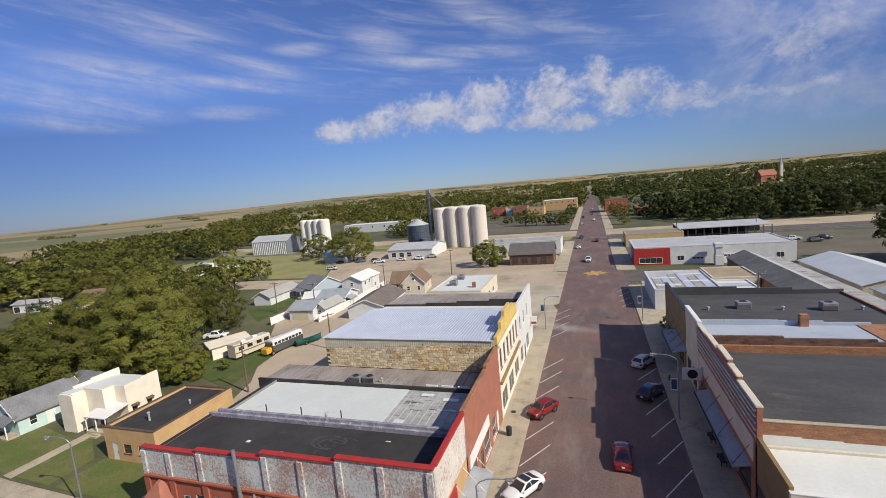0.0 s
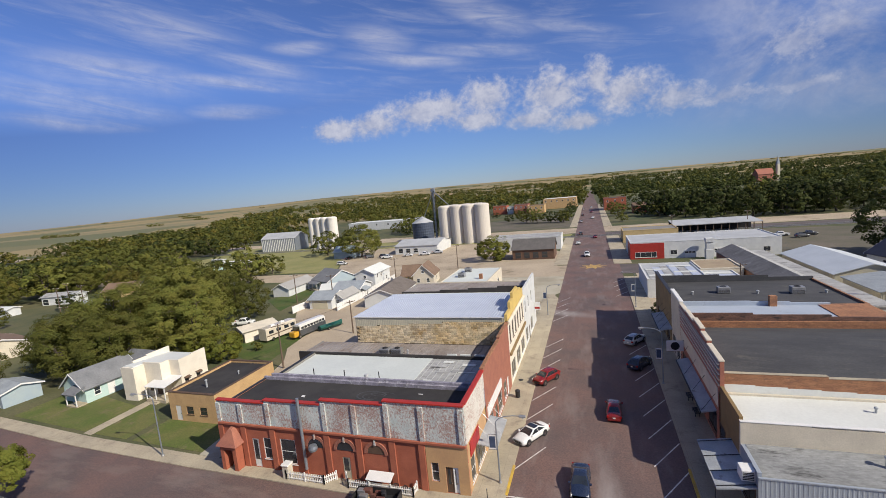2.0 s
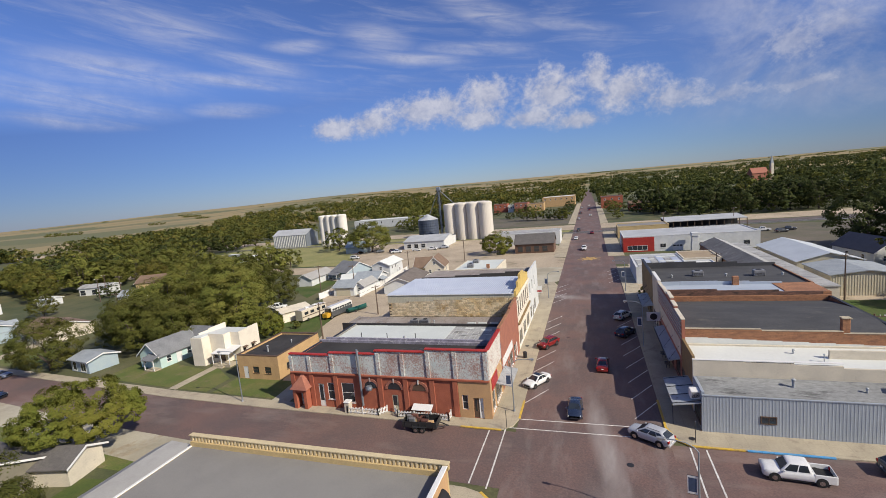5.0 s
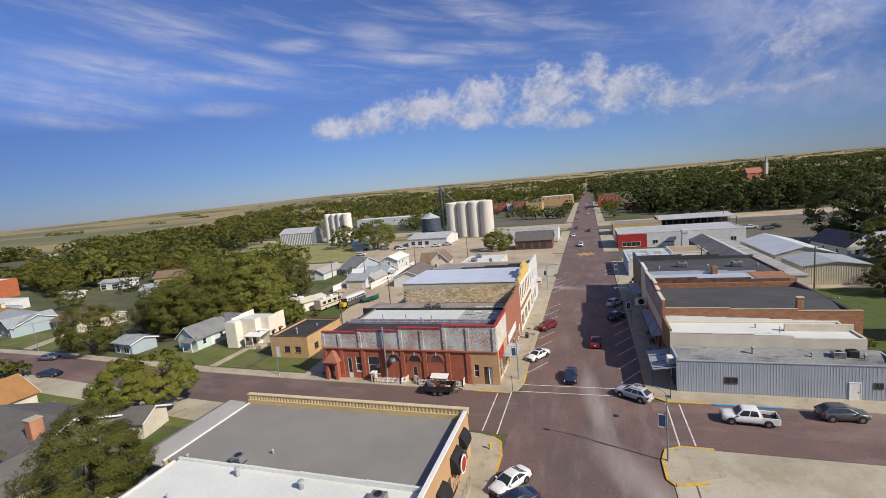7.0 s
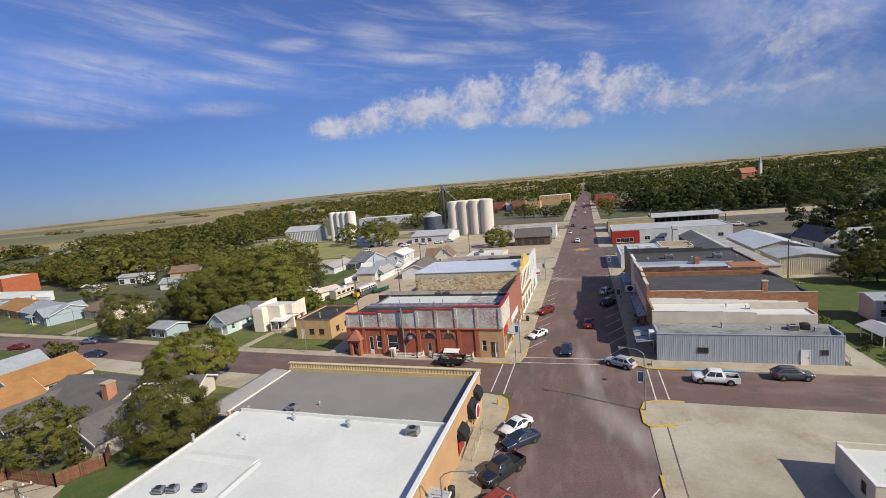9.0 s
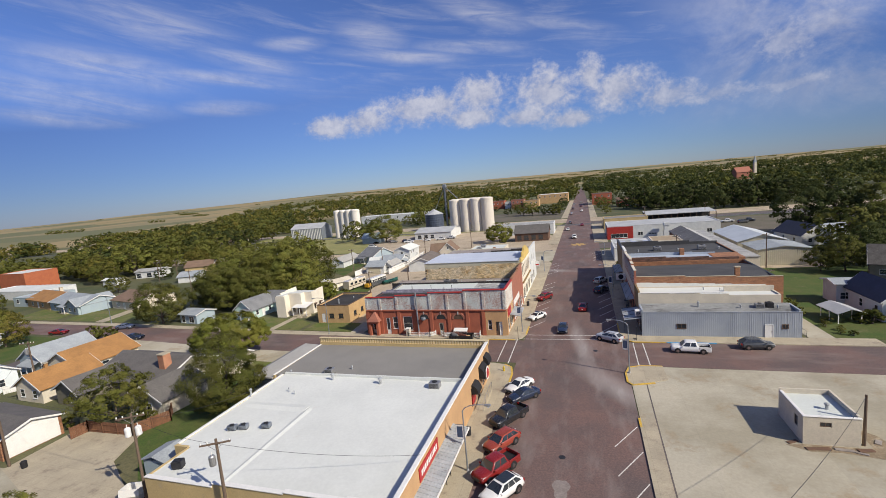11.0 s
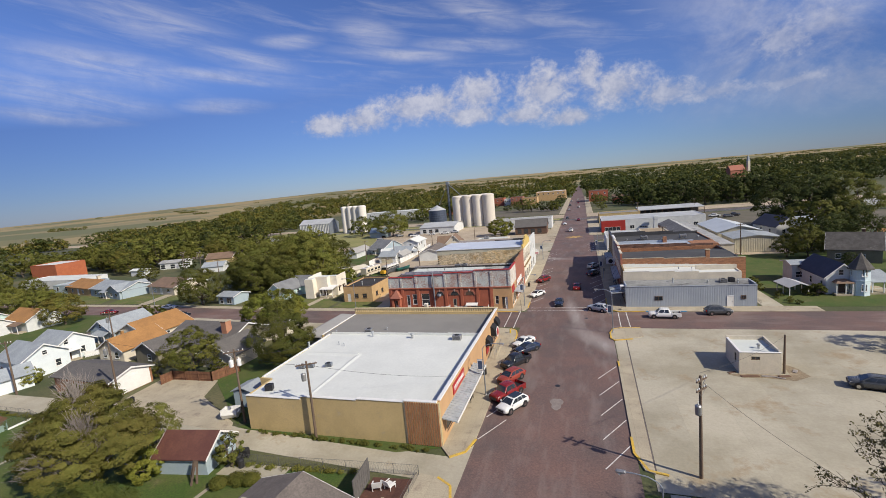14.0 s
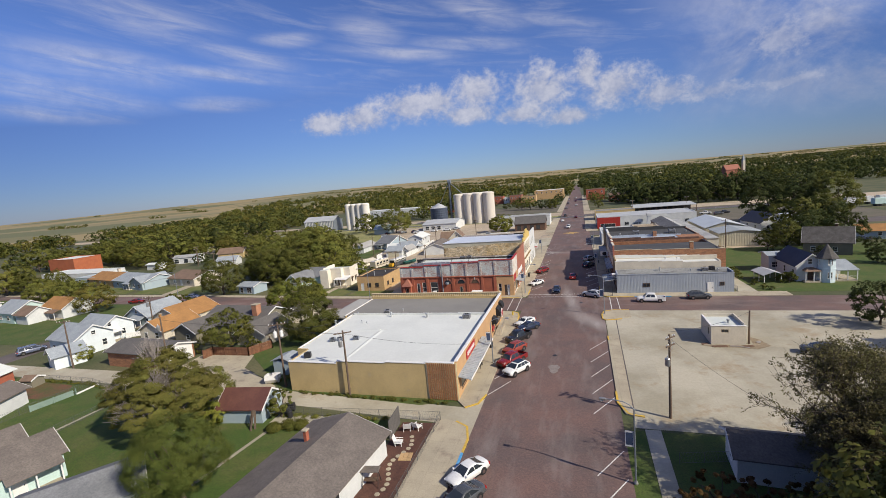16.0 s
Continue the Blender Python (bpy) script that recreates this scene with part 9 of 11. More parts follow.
for i, (x, y, s) in enumerate(((33.5, -77.5, 1.3), (22.5, -83.0, 1.2), (39.5, -69.5, 1.0))):
    plant("corner_tree", NEAR_DARK, x, y, s, 70 * i, "dense dark tree shading the corner lawn")

# trees farther off, one by one


def free_spot(x, y):
    if abs(x + 4.5) < (13 if y < 500 else 8.5) or -13 < y < 5.5 and x > -260:
        return False
    if 194 < y < 245 and x > -200 or 232 < y < 262 and x <= -200:
        return False
    for o in BUILT:
        if o[0] - 4 < x < o[1] + 4 and o[2] - 7 < y < o[3] + 4:
            return False
    return True


BUILT = [(86, 165, 25, 108), (104, 165, 108, 185), (-62, 60, -60, 133), (-46, 82, 119, 206), (-130, -15, 120, 232), (-245, -152, 120, 232), (-118, -52, 62, 119), (-222, -116, 326, 352), (-56, -15, 448, 484), (-104, -44, 385, 440), (5, 32, 400, 455), (-275, -188, 20, 68),
         (-200, -128, 4, 33), (-208, -186, 64, 84), (-206, -194, 54, 62), (-188, -168, 78, 94), (-166, -154, 57, 69), (-170, -60, -90, -12), (60, 95, 88, 112), (-98, -56, 4, 30), (10, 60, 56, 118), (215, 275, 690, 760), (6, 17, 246, 400), (-58, -14, 250, 445), (-206, -114, 30, 82), (-122, -66, 28, 50), (98, 118, 55, 75), (-10, -3, 134, 2400), (-205, -125, -40, 12)]
random.seed(41)
spots = []
tries = 0
while len(spots) < 225 and tries < 20000:
    tries += 1
    zone = random.random()
    if zone < 0.56:
        x, y = random.uniform(-330, -85), random.uniform(8, 235)
    elif zone < 0.66:
        x, y = random.uniform(-260, -115), random.uniform(-140, 10)
    elif zone < 0.8:
        x, y = random.uniform(60, 260), random.uniform(25, 255)
    else:
        x, y = random.uniform(-150, 150), random.uniform(246, 330)
    if free_spot(x, y) and all((x - a) ** 2 + (y - b) ** 2 > 44 for a, b in spots):
        spots.append((x, y))
OPEN = [(-112, -58, 240, 384), (-222, -145, 240, 326), (14, 36, 240, 400)]
BUILT += OPEN
spots = [(x, y) for x, y in spots if not any(a < x < b and c < y < d for a, b, c, d in OPEN)]
for i, (x, y) in enumerate(spots):
    plant("park_tree", (FAR_C if x > 30 and i % 4 else (FAR_A, FAR_B, FAR_C)[i % 3]), x, y, random.uniform(0.75, 1.2) * (1.35 if y > 240 else 1.0), random.uniform(0, 360), "leafy green tree in the town's tree belt", "park trees", random.uniform(0.95, 1.2))


random.seed(57)
for i in range(26):
    side = -1 if i % 2 else 1
    y = 268 + i * 17 + random.uniform(-6, 6)
    x = -4 + side * random.uniform(13, 18) + (3 if side > 0 and y < 400 else 0)
    if side > 0 and 366 < y < 402 or side < 0 and 440 < y < 490:
        continue
    plant("avenue_tree", (FAR_A, FAR_C)[i % 2], x, y, random.uniform(0.5, 0.8), 61 * i, "leafy tree along the far end of the main street", "park trees", 1.1)
for i, (x, y, s) in enumerate(((-112, 268, 0.7), (-97, 300, 0.6), (-66, 318, 0.55), (-58, 330, 0.6), (-131, 262, 0.75), (-150, 285, 0.7), (-196, 300, 0.6), (-228, 262, 0.8), (-88, 372, 0.5), (-69, 380, 0.5), (30, 300, 0.7), (39, 285, 0.8), (24, 345, 0.6), (45, 318, 0.75))):
    plant("avenue_tree", (FAR_C, FAR_A)[i % 2], x, y, s, 47 * i, "small leafy tree beyond the railway line", "park trees", 1.15)


def far_woods():
    """The tree belt round the town, out to the fields."""
    rng = np.random.default_rng(7)
    kinds, coarse = [], []
    for k in range(6):
        c, q, o = crown_centres(rng, 12.0, 6.5, 0.5, 60)
        kinds.append(leaf_cloud(rng, c, q * 1.2, 210, 1.05, 0.8, o))
        c, q, o = crown_centres(rng, 12.0, 7.8, 0.3, 40)
        coarse.append(leaf_cloud(rng, c, q * 1.25, 72, 2.1, 0.8, o))
    out = {"leaf_dark": [], "leaf_olive": [], "leaf_deep": []}
    made, n = 0, 0
    random.seed(77)
    while made < 5600 and n < 120000:
        n += 1
        pick = random.random()
        if pick < 0.2:
            x, y = random.uniform(-760, -300), random.uniform(-150, 420)
        elif pick < 0.27:
            x, y = random.uniform(250, 900), random.uniform(0, 420)
        elif pick < 0.52:
            x, y = random.uniform(-700, 900), random.uniform(235, 900)
        else:
            az, far = radians(random.uniform(-52, 36)), random.uniform(700, 3300)
            x, y = far * math.sin(az), far * math.cos(az)
        far = math.hypot(x, y)
        az = math.degrees(math.atan2(x, y))
        limit = 720 + 2400 * max(0.0, min(1.0, (az + 49) / 12)) + 90 * math.sin(x * 0.013) + 70 * math.sin(y * 0.017 + 1)
        patch = noise.noise(Vector((x * 0.006, y * 0.006, 3.0)))
        if far > limit or patch < (-0.12 if far < 1300 else -0.05) or not free_spot(x, y):
            continue
        if x < -300 and -60 < y < 60 and random.random() < 0.5:
            continue
        s = random.uniform(0.7, 1.15) * (1.0 if far < 1300 else 1.15)
        a = random.uniform(0, 2 * math.pi)
        q = (kinds if far < 650 else coarse)[made % 6] * s
        ca, sa = math.cos(a), math.sin(a)
        z0 = rim(x, y)
        q = np.stack([q[..., 0] * ca - q[..., 1] * sa + x, q[..., 0] * sa + q[..., 1] * ca + y, q[..., 2] + z0 - 0.3], -1)
        out[(("leaf_deep", "leaf_deep", "leaf_dark", "leaf_deep") if x > -20 else ("leaf_dark", "leaf_dark", "leaf_deep", "leaf_olive"))[random.randrange(4)]].append(q)
        made += 1
    # hedgerows and farm groves on the plain
    for k in range(150):
        az, far = radians(random.triangular(-66, 36, 30)), random.uniform(1700, 4500)
        x, y = far * math.sin(az), far * math.cos(az)
        n = random.randrange(4, 22)
        run = random.uniform(-0.4, 0.4)
        for i in range(n):
            px, py = x + i * 9.0 * math.cos(run), y + i * 9.0 * math.sin(run)
            q = coarse[i % 6] * random.uniform(0.5, 0.95) + np.array([px, py, rim(px, py) - 0.5])
            out["leaf_dark"].append(q)
    for k, (m, parts) in enumerate(out.items()):
        me = mesh_from_quads("far_woods", np.concatenate(parts), m)
        tagged(new("far_woods", me), "belt of green trees round the town reaching to the fields", "woods", kind="stuff")


far_woods()


def weeds(points, width, n, height, size, material, label):
    """Rough growth along a line: upright blades and leaves in uneven tufts."""
    rng = np.random.default_rng(len(points) * 31 + n)
    c, q = [], []
    for (ax, ay), (bx, by) in zip(points, points[1:]):
        for k in range(int(math.hypot(bx - ax, by - ay) / 0.35)):
            t = rng.random()
            hgt = height * rng.uniform(0.25, 1.0)
            c.append((ax + (bx - ax) * t + rng.normal() * width, ay + (by - ay) * t + rng.normal() * width * 0.4, 0.05 + hgt * 0.45))
            q.append(hgt * rng.uniform(0.6, 1.1))
    me = mesh_from_quads("weeds", leaf_cloud(rng, np.array(c), np.array(q), n, size, 0.6), material)
    tagged(new("weeds", me), label, "weeds", kind="stuff")


weeds([(-40.5, -54.0), (-28, -54.3), (-16.6, -54.4)], 0.4, 15000, 0.5, 0.06, "leaf_dark", "rank green weeds along the foot of the wall")
weeds([(-40, -60.6), (-21.5, -59.3)], 0.25, 5000, 0.6, 0.07, "leaf_mid", "rough grass along the wire fence")
weeds([(-37.0, -64.0), (-33.2, -62.6)], 0.3, 15000, 1.3, 0.085, "leaf_mid", "low untidy hedge beside the concrete pad")
weeds([(-94, -55.6), (-80, -55.8), (-70, -58.2)], 0.4, 6000, 0.6, 0.09, "leaf_mid", "rough grass along the alley fence")
weeds([(-43.8, -44.0), (-45.5, -52.0)], 0.5, 4000, 0.5, 0.09, "leaf_dark", "weeds behind the market")
weeds([(-52, -14.8), (-45.5, -16.8)], 0.5, 3000, 0.5, 0.09, "leaf_mid", "rough grass at the corner of the market")
# vehicles
for n, c in {"car_white": (0.72, 0.72, 0.70), "car_black": (0.018, 0.019, 0.022), "car_navy": (0.02, 0.03, 0.06), "car_red": (0.2, 0.016, 0.015), "car_orange_red": (0.27, 0.05, 0.03),
             "car_silver": (0.42, 0.43, 0.45), "car_grey": (0.07, 0.075, 0.08), "car_blue_grey": (0.12, 0.14, 0.20), "bus_white": (0.7, 0.68, 0.62), "bus_yellow": (0.60, 0.33, 0.03), "rv_cream": (0.62, 0.55, 0.43)}.items():
    paint(n, c)


def wheel(par, x, y, r, w, group=None):
    s = 1 if y > 0 else -1
    t = part("wheel", Geo().loft([[(x + q * math.cos(a), y + d * s, r + q * math.sin(a)) for a in (2 * math.pi * i / 18 for i in range(18))] for q, d in ((r * 0.86, -w), (r, -w * 0.85), (r, -w * 0.1), (r * 0.9, 0))]), "rubber", par)
    part("rim", Geo().rod((x, y - 0.06 * s, r), (x, y + 0.012 * s, r), r * 0.64, r * 0.56, n=14), "chrome", t)


def rounded(x0, x1, w, z, r):
    """A plan ring with rounded corners, three points to a corner, from the front left corner round."""
    out = []
    for cx, cy, a0 in ((x1 - r, w - r, 0), (x0 + r, w - r, 90), (x0 + r, -w + r, 180), (x1 - r, -w + r, 270)):
        out += [(cx + r * math.cos(radians(a0 + k)), cy + r * math.sin(radians(a0 + k)), z) for k in (0, 45, 90)]
    return out


def soften(ob, angle=38):
    ob.data.shade_smooth()
    ob.data.set_sharp_from_angle(angle=radians(angle))
    return ob


def car(kind, colour, x, y, heading, label, z=0.03, group="vehicles", roof=None):
    """A road vehicle; heading is the way its nose points, in degrees from +x."""
    L, W, H, belt, hood, nose, deck, cab = {
        "sedan": (4.75, 1.82, 1.45, 0.96, 0.93, 0.74, 1.0, (1.28, 0.22, -0.8, -1.9)),
        "suv": (4.65, 1.88, 1.68, 1.11, 1.07, 0.92, 1.14, (1.35, 0.4, -1.5, -2.22)),
        "pickup": (5.6, 1.98, 1.86, 1.14, 1.14, 1.02, 1.12, (1.5, 0.82, -0.82, -1.04)),
        "van": (5.1, 1.95, 1.80, 1.06, 1.0, 0.80, 1.1, (1.8, 0.8, -2.2, -2.46)),
    }[kind]
    t = thing(kind if kind != "pickup" else "pickup_truck", x, y, z, heading, label, "car" if kind != "pickup" else "pickup truck", group)
    ORIGIN[t.name] = (0, 0, 0)
    hw, hl = W / 2, L / 2
    low = 0.22 if kind == "sedan" else 0.30

    def ring(px, k, zb, zt, crown=0.06):
        w = hw * k
        half = [(w * 0.84, zb), (w * 0.97, zb + 0.12), (w, zb + 0.3), (w * 0.995, (zb + zt) / 2 + 0.1), (w * 0.96, zt - 0.1), (w * 0.86, zt - 0.025), (w * 0.5, zt + crown * 0.75)]
        return [(px, -a, b) for a, b in half] + [(px, 0, zt + crown)] + [(px, a, b) for a, b in reversed(half)]

    ws, rf, rr, rb = cab
    rings = [ring(hl, 0.70, low + 0.2, nose - 0.18, 0.0), ring(hl - 0.05, 0.82, low + 0.1, nose - 0.06, 0.02), ring(hl - 0.2, 0.92, low + 0.03, nose + 0.03), ring(hl - 0.5, 0.98, low, nose + (hood - nose) * 0.5), ring(ws + 0.1, 1.0, low, hood - 0.01), ring(ws - 0.2, 1.0, low, belt)]
    if kind == "pickup":
        rings += [ring(0, 1.0, low, belt), ring(rb - 0.05, 1.0, low, belt, 0.0)]
    else:
        rings += [ring(-0.4, 1.0, low, belt), ring(rb + 0.2, 1.0, low, (belt + deck) / 2), ring(-hl + 0.45, 0.985, low, deck), ring(-hl + 0.14, 0.93, low + 0.04, deck - 0.03), ring(-hl + 0.03, 0.85, low + 0.12, deck - 0.12), ring(-hl, 0.76, low + 0.2, deck - 0.24, 0.0)]
    soften(part("body", Geo().loft(rings), colour, t), 58)
    wt, wb = hw * 0.70, hw * 0.93
    zb = belt - 0.04

    def level(v, shrink=0.0):
        """Plan ring of the cabin, from the belt (0) to the roof's edge (1)."""
        return rounded(rb + (rr - rb) * v + shrink, ws + (rf - ws) * v - shrink, wb + (wt - wb) * v ** 1.25 - shrink * 0.5, zb + (H - 0.08 - zb) * v, 0.13)

    top = [[(px, py, H - 0.08 + dz) for px, py, _ in level(1.0, k)] for k, dz in ((0.1, 0.045), (0.32, 0.075))]
    cabin = soften(part("cabin", Geo().loft([level(0), level(0.5), level(1)] + top), colour, t), 60)
    if roof:
        part("roof_panel", Geo().loft([[(px, py, H - 0.03) for px, py, _ in level(1.0, 0.12)], [(px, py, H + 0.008) for px, py, _ in level(1.0, 0.2)]]), roof, cabin, "dark glass roof")
    a, m, b = level(0.12), level(0.55), level(0.93)

    def pane(name, i, j, u0=0.0, u1=1.0):
        out = Vector(((i == 11) - (i == 5), (i == 2) - (i == 8), 0.25)) * 0.012
        rows = []
        for r in (a, m, b):
            p, q = Vector(r[i]), Vector(r[j])
            rows.append([p.lerp(q, u0) + out, p.lerp(q, u1) + out])
        back = [[v - out * 3 for v in r] for r in rows]
        loop = [rows[0][0], rows[0][1], rows[1][1], rows[2][1], rows[2][0], rows[1][0]]
        part(name, Geo().loft([[back[0][0], back[0][1], back[1][1], back[2][1], back[2][0], back[1][0]], loop]), "window_glass", cabin)

    pane("windscreen", 11, 0, -0.02, 1.02)
    pane("rear_window", 5, 6, 0.02, 0.98)
    cuts = {"sedan": ((0.06, 0.49), (0.53, 0.93)), "pickup": ((0.05, 0.5), (0.55, 0.95))}.get(kind, ((0.04, 0.36), (0.39, 0.68), (0.71, 0.96)))
    for u0, u1 in cuts:
        pane("side_window", 2, 3, u0, u1)
        pane("side_window", 8, 9, 1 - u1, 1 - u0)
    if kind == "pickup":
        bed = Geo()
        w = hw * 0.99
        bed.bevel_box(-hl + 0.08, rb - 0.06, -w, -w + 0.12, low + 0.1, belt, 0.03).bevel_box(-hl + 0.08, rb - 0.06, w - 0.12, w, low + 0.1, belt, 0.03)
        bed.bevel_box(-hl, -hl + 0.08, -w * 0.96, w * 0.96, low + 0.1, belt - 0.02, 0.02).box(rb - 0.14, rb - 0.06, -w + 0.12, w - 0.12, low + 0.1, belt)
        part("bed", bed, colour, t)
        part("bed_floor", Geo().box(-hl + 0.08, rb - 0.14, -w + 0.12, w - 0.12, low + 0.1, 0.72), "black_cloth", t)
    if kind == "suv" and not roof:
        for s in (-1, 1):
            part("roof_rail", Geo().rod((rf - 0.3, s * wt * 0.84, H + 0.02), (rr + 0.2, s * wt * 0.84, H + 0.02), 0.022, n=6), "dark_metal", t)
    r = 0.34 if kind == "sedan" else 0.39
    fx, rx = hl - 0.92, -hl + (0.98 if kind != "pickup" else 1.15)
    for px in (fx, rx):
        for s in (-1, 1):
            part("wheel_arch", Geo().rod((px, s * (hw - 0.12), r + 0.03), (px, s * (hw + 0.006), r + 0.03), r * 1.18, n=18), "black_cloth", t)
            wheel(t, px, s * (hw + 0.02), r, 0.22)
    for s in (-1, 1):
        ya, yb = sorted((s * hw * 0.58, s * hw * 0.86))
        part("headlight", Geo().loft([[(hl - 0.42, ya, nose - 0.2), (hl - 0.42, yb, nose - 0.2), (hl - 0.5, yb, nose + 0.03), (hl - 0.42, ya, nose + 0.03)], [(hl - 0.02, ya, nose - 0.2), (hl - 0.1, yb, nose - 0.2), (hl - 0.2, yb, nose + 0.0), (hl - 0.08, ya, nose - 0.04)]]), "lamp_glass", t)
        zt = (deck if kind != "pickup" else belt) - 0.1
        ya, yb = sorted((s * hw * 0.62, s * hw * 0.93))
        part("tail_light", Geo().bevel_box(-hl - 0.012, -hl + 0.16, ya, yb, zt - 0.24, zt, 0.02), "tail_red", t)
        ya, yb = sorted((s * (hw - 0.04), s * (hw + 0.17)))
        part("mirror", Geo().bevel_box(ws - 0.42, ws - 0.26, ya, yb, belt - 0.02, belt + 0.13, 0.03), colour, t)
    part("sill", Geo().box(-hl + 0.5, hl - 0.5, -hw * 0.93, hw * 0.93, low - 0.06, low + 0.07), "black_cloth", t)
    part("grille", Geo().box(hl - 0.03, hl + 0.008, -hw * 0.46, hw * 0.46, low + 0.2, nose - 0.2), "dark_metal", t)
    part("bumper", Geo().bevel_box(-hl - 0.05, -hl + 0.06, -hw * 0.84, hw * 0.84, low + 0.1, low + 0.3, 0.03), "chrome" if kind == "pickup" else colour, t)
    part("number_plate", Geo().box(-hl - 0.065, -hl - 0.05, -0.16, 0.16, low + 0.36, low + 0.52), "white_trim", t)
    return t


IN_L, IN_R = -122.5, 57.0       # nose-in angles of the bays on each side
car("sedan", "car_white", -10.6, 11.0, IN_L, "white sedan with a dark sunroof parked nose-in", roof="window_glass")
car("suv", "car_red", -10.3, 26.4, IN_L, "red sport utility car parked nose-in")
car("suv", "car_silver", 3.3, 43.4, IN_R, "silver sport utility car parked at the shaded kerb")
car("suv", "car_navy", 3.1, 33.0, IN_R, "dark blue sport utility car parked in the shade")
car("suv", "car_grey", 24.6, -3.9, 3, "dark grey crossover parked at the side street kerb")
car("pickup", "car_white", 15.0, -6.0, 176, "white pickup truck on the side street")
car("suv", "car_silver", 3.2, -1.6, 148, "silver sport utility car turning at the crossing")
car("sedan", "car_navy", -5.0, 3.4, 270, "dark blue sedan driving down the brick street")
car("sedan", "car_red", -1.3, 18.0, 88, "red sedan driving up the brick street")
car("sedan", "car_white", -9.9, -21.8, IN_L, "white sedan parked beside the market")
car("sedan", "car_navy", -9.0, -24.6, -135, "dark blue sedan parked beside the market")
car("pickup", "car_black", -10.1, -30.4, IN_L, "black pickup truck parked nose-in")
car("suv", "car_orange_red", -10.0, -36.0, IN_L, "orange-red crossover parked nose-in")
car("pickup", "car_red", -9.8, -40.6, IN_L, "bright red pickup truck parked nose-in")
car("suv", "car_white", -8.6, -43.9, IN_L, "white crossover with a dark roof parked nose-in", roof="window_glass")
car("sedan", "car_white", -10.2, -68.3, IN_L, "white sedan parked by the fenced yard")
car("sedan", "car_grey", -9.8, -71.9, IN_L, "dark grey sedan parked by the fenced yard")
car("suv", "car_grey", 33.2, -33.8, 165, "dark car parked under trees at the edge of the car park", 0.05)
car("sedan", "car_red", -135.5, -3.6, 14, "red sedan parked on the residential street")
car("sedan", "car_blue_grey", -117.8, 1.4, 10, "blue-grey sedan on the residential street")
car("sedan", "car_navy", -105.0, -6.0, 10, "dark blue car parked by the shrubs")
car("van", "car_blue_grey", -116.0, -43.8, 68, "blue-grey van parked on the narrow street")
car("pickup", "car_white", -5.2, 137, 270, "white service truck far up the street")
car("pickup", "car_white", -88.8, 51.0, 15, "white pickup truck parked under trees")
for i, (x, y, c, k, h) in enumerate(((-112.7, 139, "car_white", "van", 0), (-96.5, 153, "car_white", "pickup", 10), (-87.1, 157, "car_white", "sedan", 5), (-79, 158, "car_white", "pickup", 0), (-74, 162, "car_silver", "pickup", 5), (-127, 160, "car_navy", "sedan", 0), (-119, 156, "car_black", "sedan", 90), (-108, 157, "car_grey", "suv", 40), (-101, 158, "car_navy", "suv", 80), (74.8, 165, "car_black", "pickup", 5), (66.3, 166.5, "car_white", "pickup", 175), (71, 160.5, "car_grey", "suv", 10), (84, 61.5, "car_blue_grey", "sedan", 160))):
    car(k, c, x, y, h, "vehicle parked on the gravel yard by the workshop", 0.03, "yard vehicles")
for i, (x, y) in enumerate(((-9.2, 170), (-8.8, 205), (-1.8, 190), (-9.6, 275), (-2.2, 300), (-9.8, 330), (-3.0, 360), (-10, 395), (-3.2, 420))):
    car("suv" if i % 2 else "sedan", ("car_white", "car_grey", "car_red", "car_silver")[i % 4], x, y, 90 if i % 2 else 270, "car far up the main street", 0.035, "far street cars")


def trailer():
    t = thing("dump_trailer", -23.4, -3.2, 0.03, 3, "black twin-axle trailer loaded with scrap", "trailer")
    part("bed", Geo().box(-2.2, 2.2, -1.0, 1.0, 0.55, 0.68), "dark_metal", t)
    for a in ((-2.2, 2.2, -1.04, -0.98), (-2.2, 2.2, 0.98, 1.04), (-2.24, -2.18, -1.0, 1.0), (2.18, 2.24, -1.0, 1.0)):
        part("side_panel", Geo().box(*a, 0.6, 1.35), "dark_metal", t)
    for x in (-1.8, -0.9, 0.0, 0.9, 1.8):
        part("stake", Geo().box(x - 0.04, x + 0.04, -1.09, -1.045, 0.6, 1.4), "dark_metal", t)
    part("tongue", Geo().rod((2.2, -0.6, 0.58), (3.5, 0, 0.55), 0.06, n=6).rod((2.2, 0.6, 0.58), (3.5, 0, 0.55), 0.06, n=6), "dark_metal", t)
    for px in (-0.45, 0.4):
        for s in (-1, 1):
            wheel(t, px, s * 1.3, 0.36, 0.24)
    for s in (-1, 1):
        part("mudguard", Geo().bevel_box(-0.95, 0.9, min(s * 1.04, s * 1.34), max(s * 1.04, s * 1.34), 0.74, 0.8, 0.02), "dark_metal", t)
    random.seed(9)
    for i in range(16):
        x, y, s = random.uniform(-1.8, 1.7), random.uniform(-0.75, 0.75), random.uniform(0.2, 0.45)
        part("scrap", Geo().bevel_box(x - s, x + s, y - s * 0.6, y + s * 0.6, 0.68, 0.9 + random.uniform(0.1, 0.75), 0.04), random.choice(["rust_metal", "fence_wood", "steel_grey", "dark_metal", "tan_brick"]), t)


trailer()


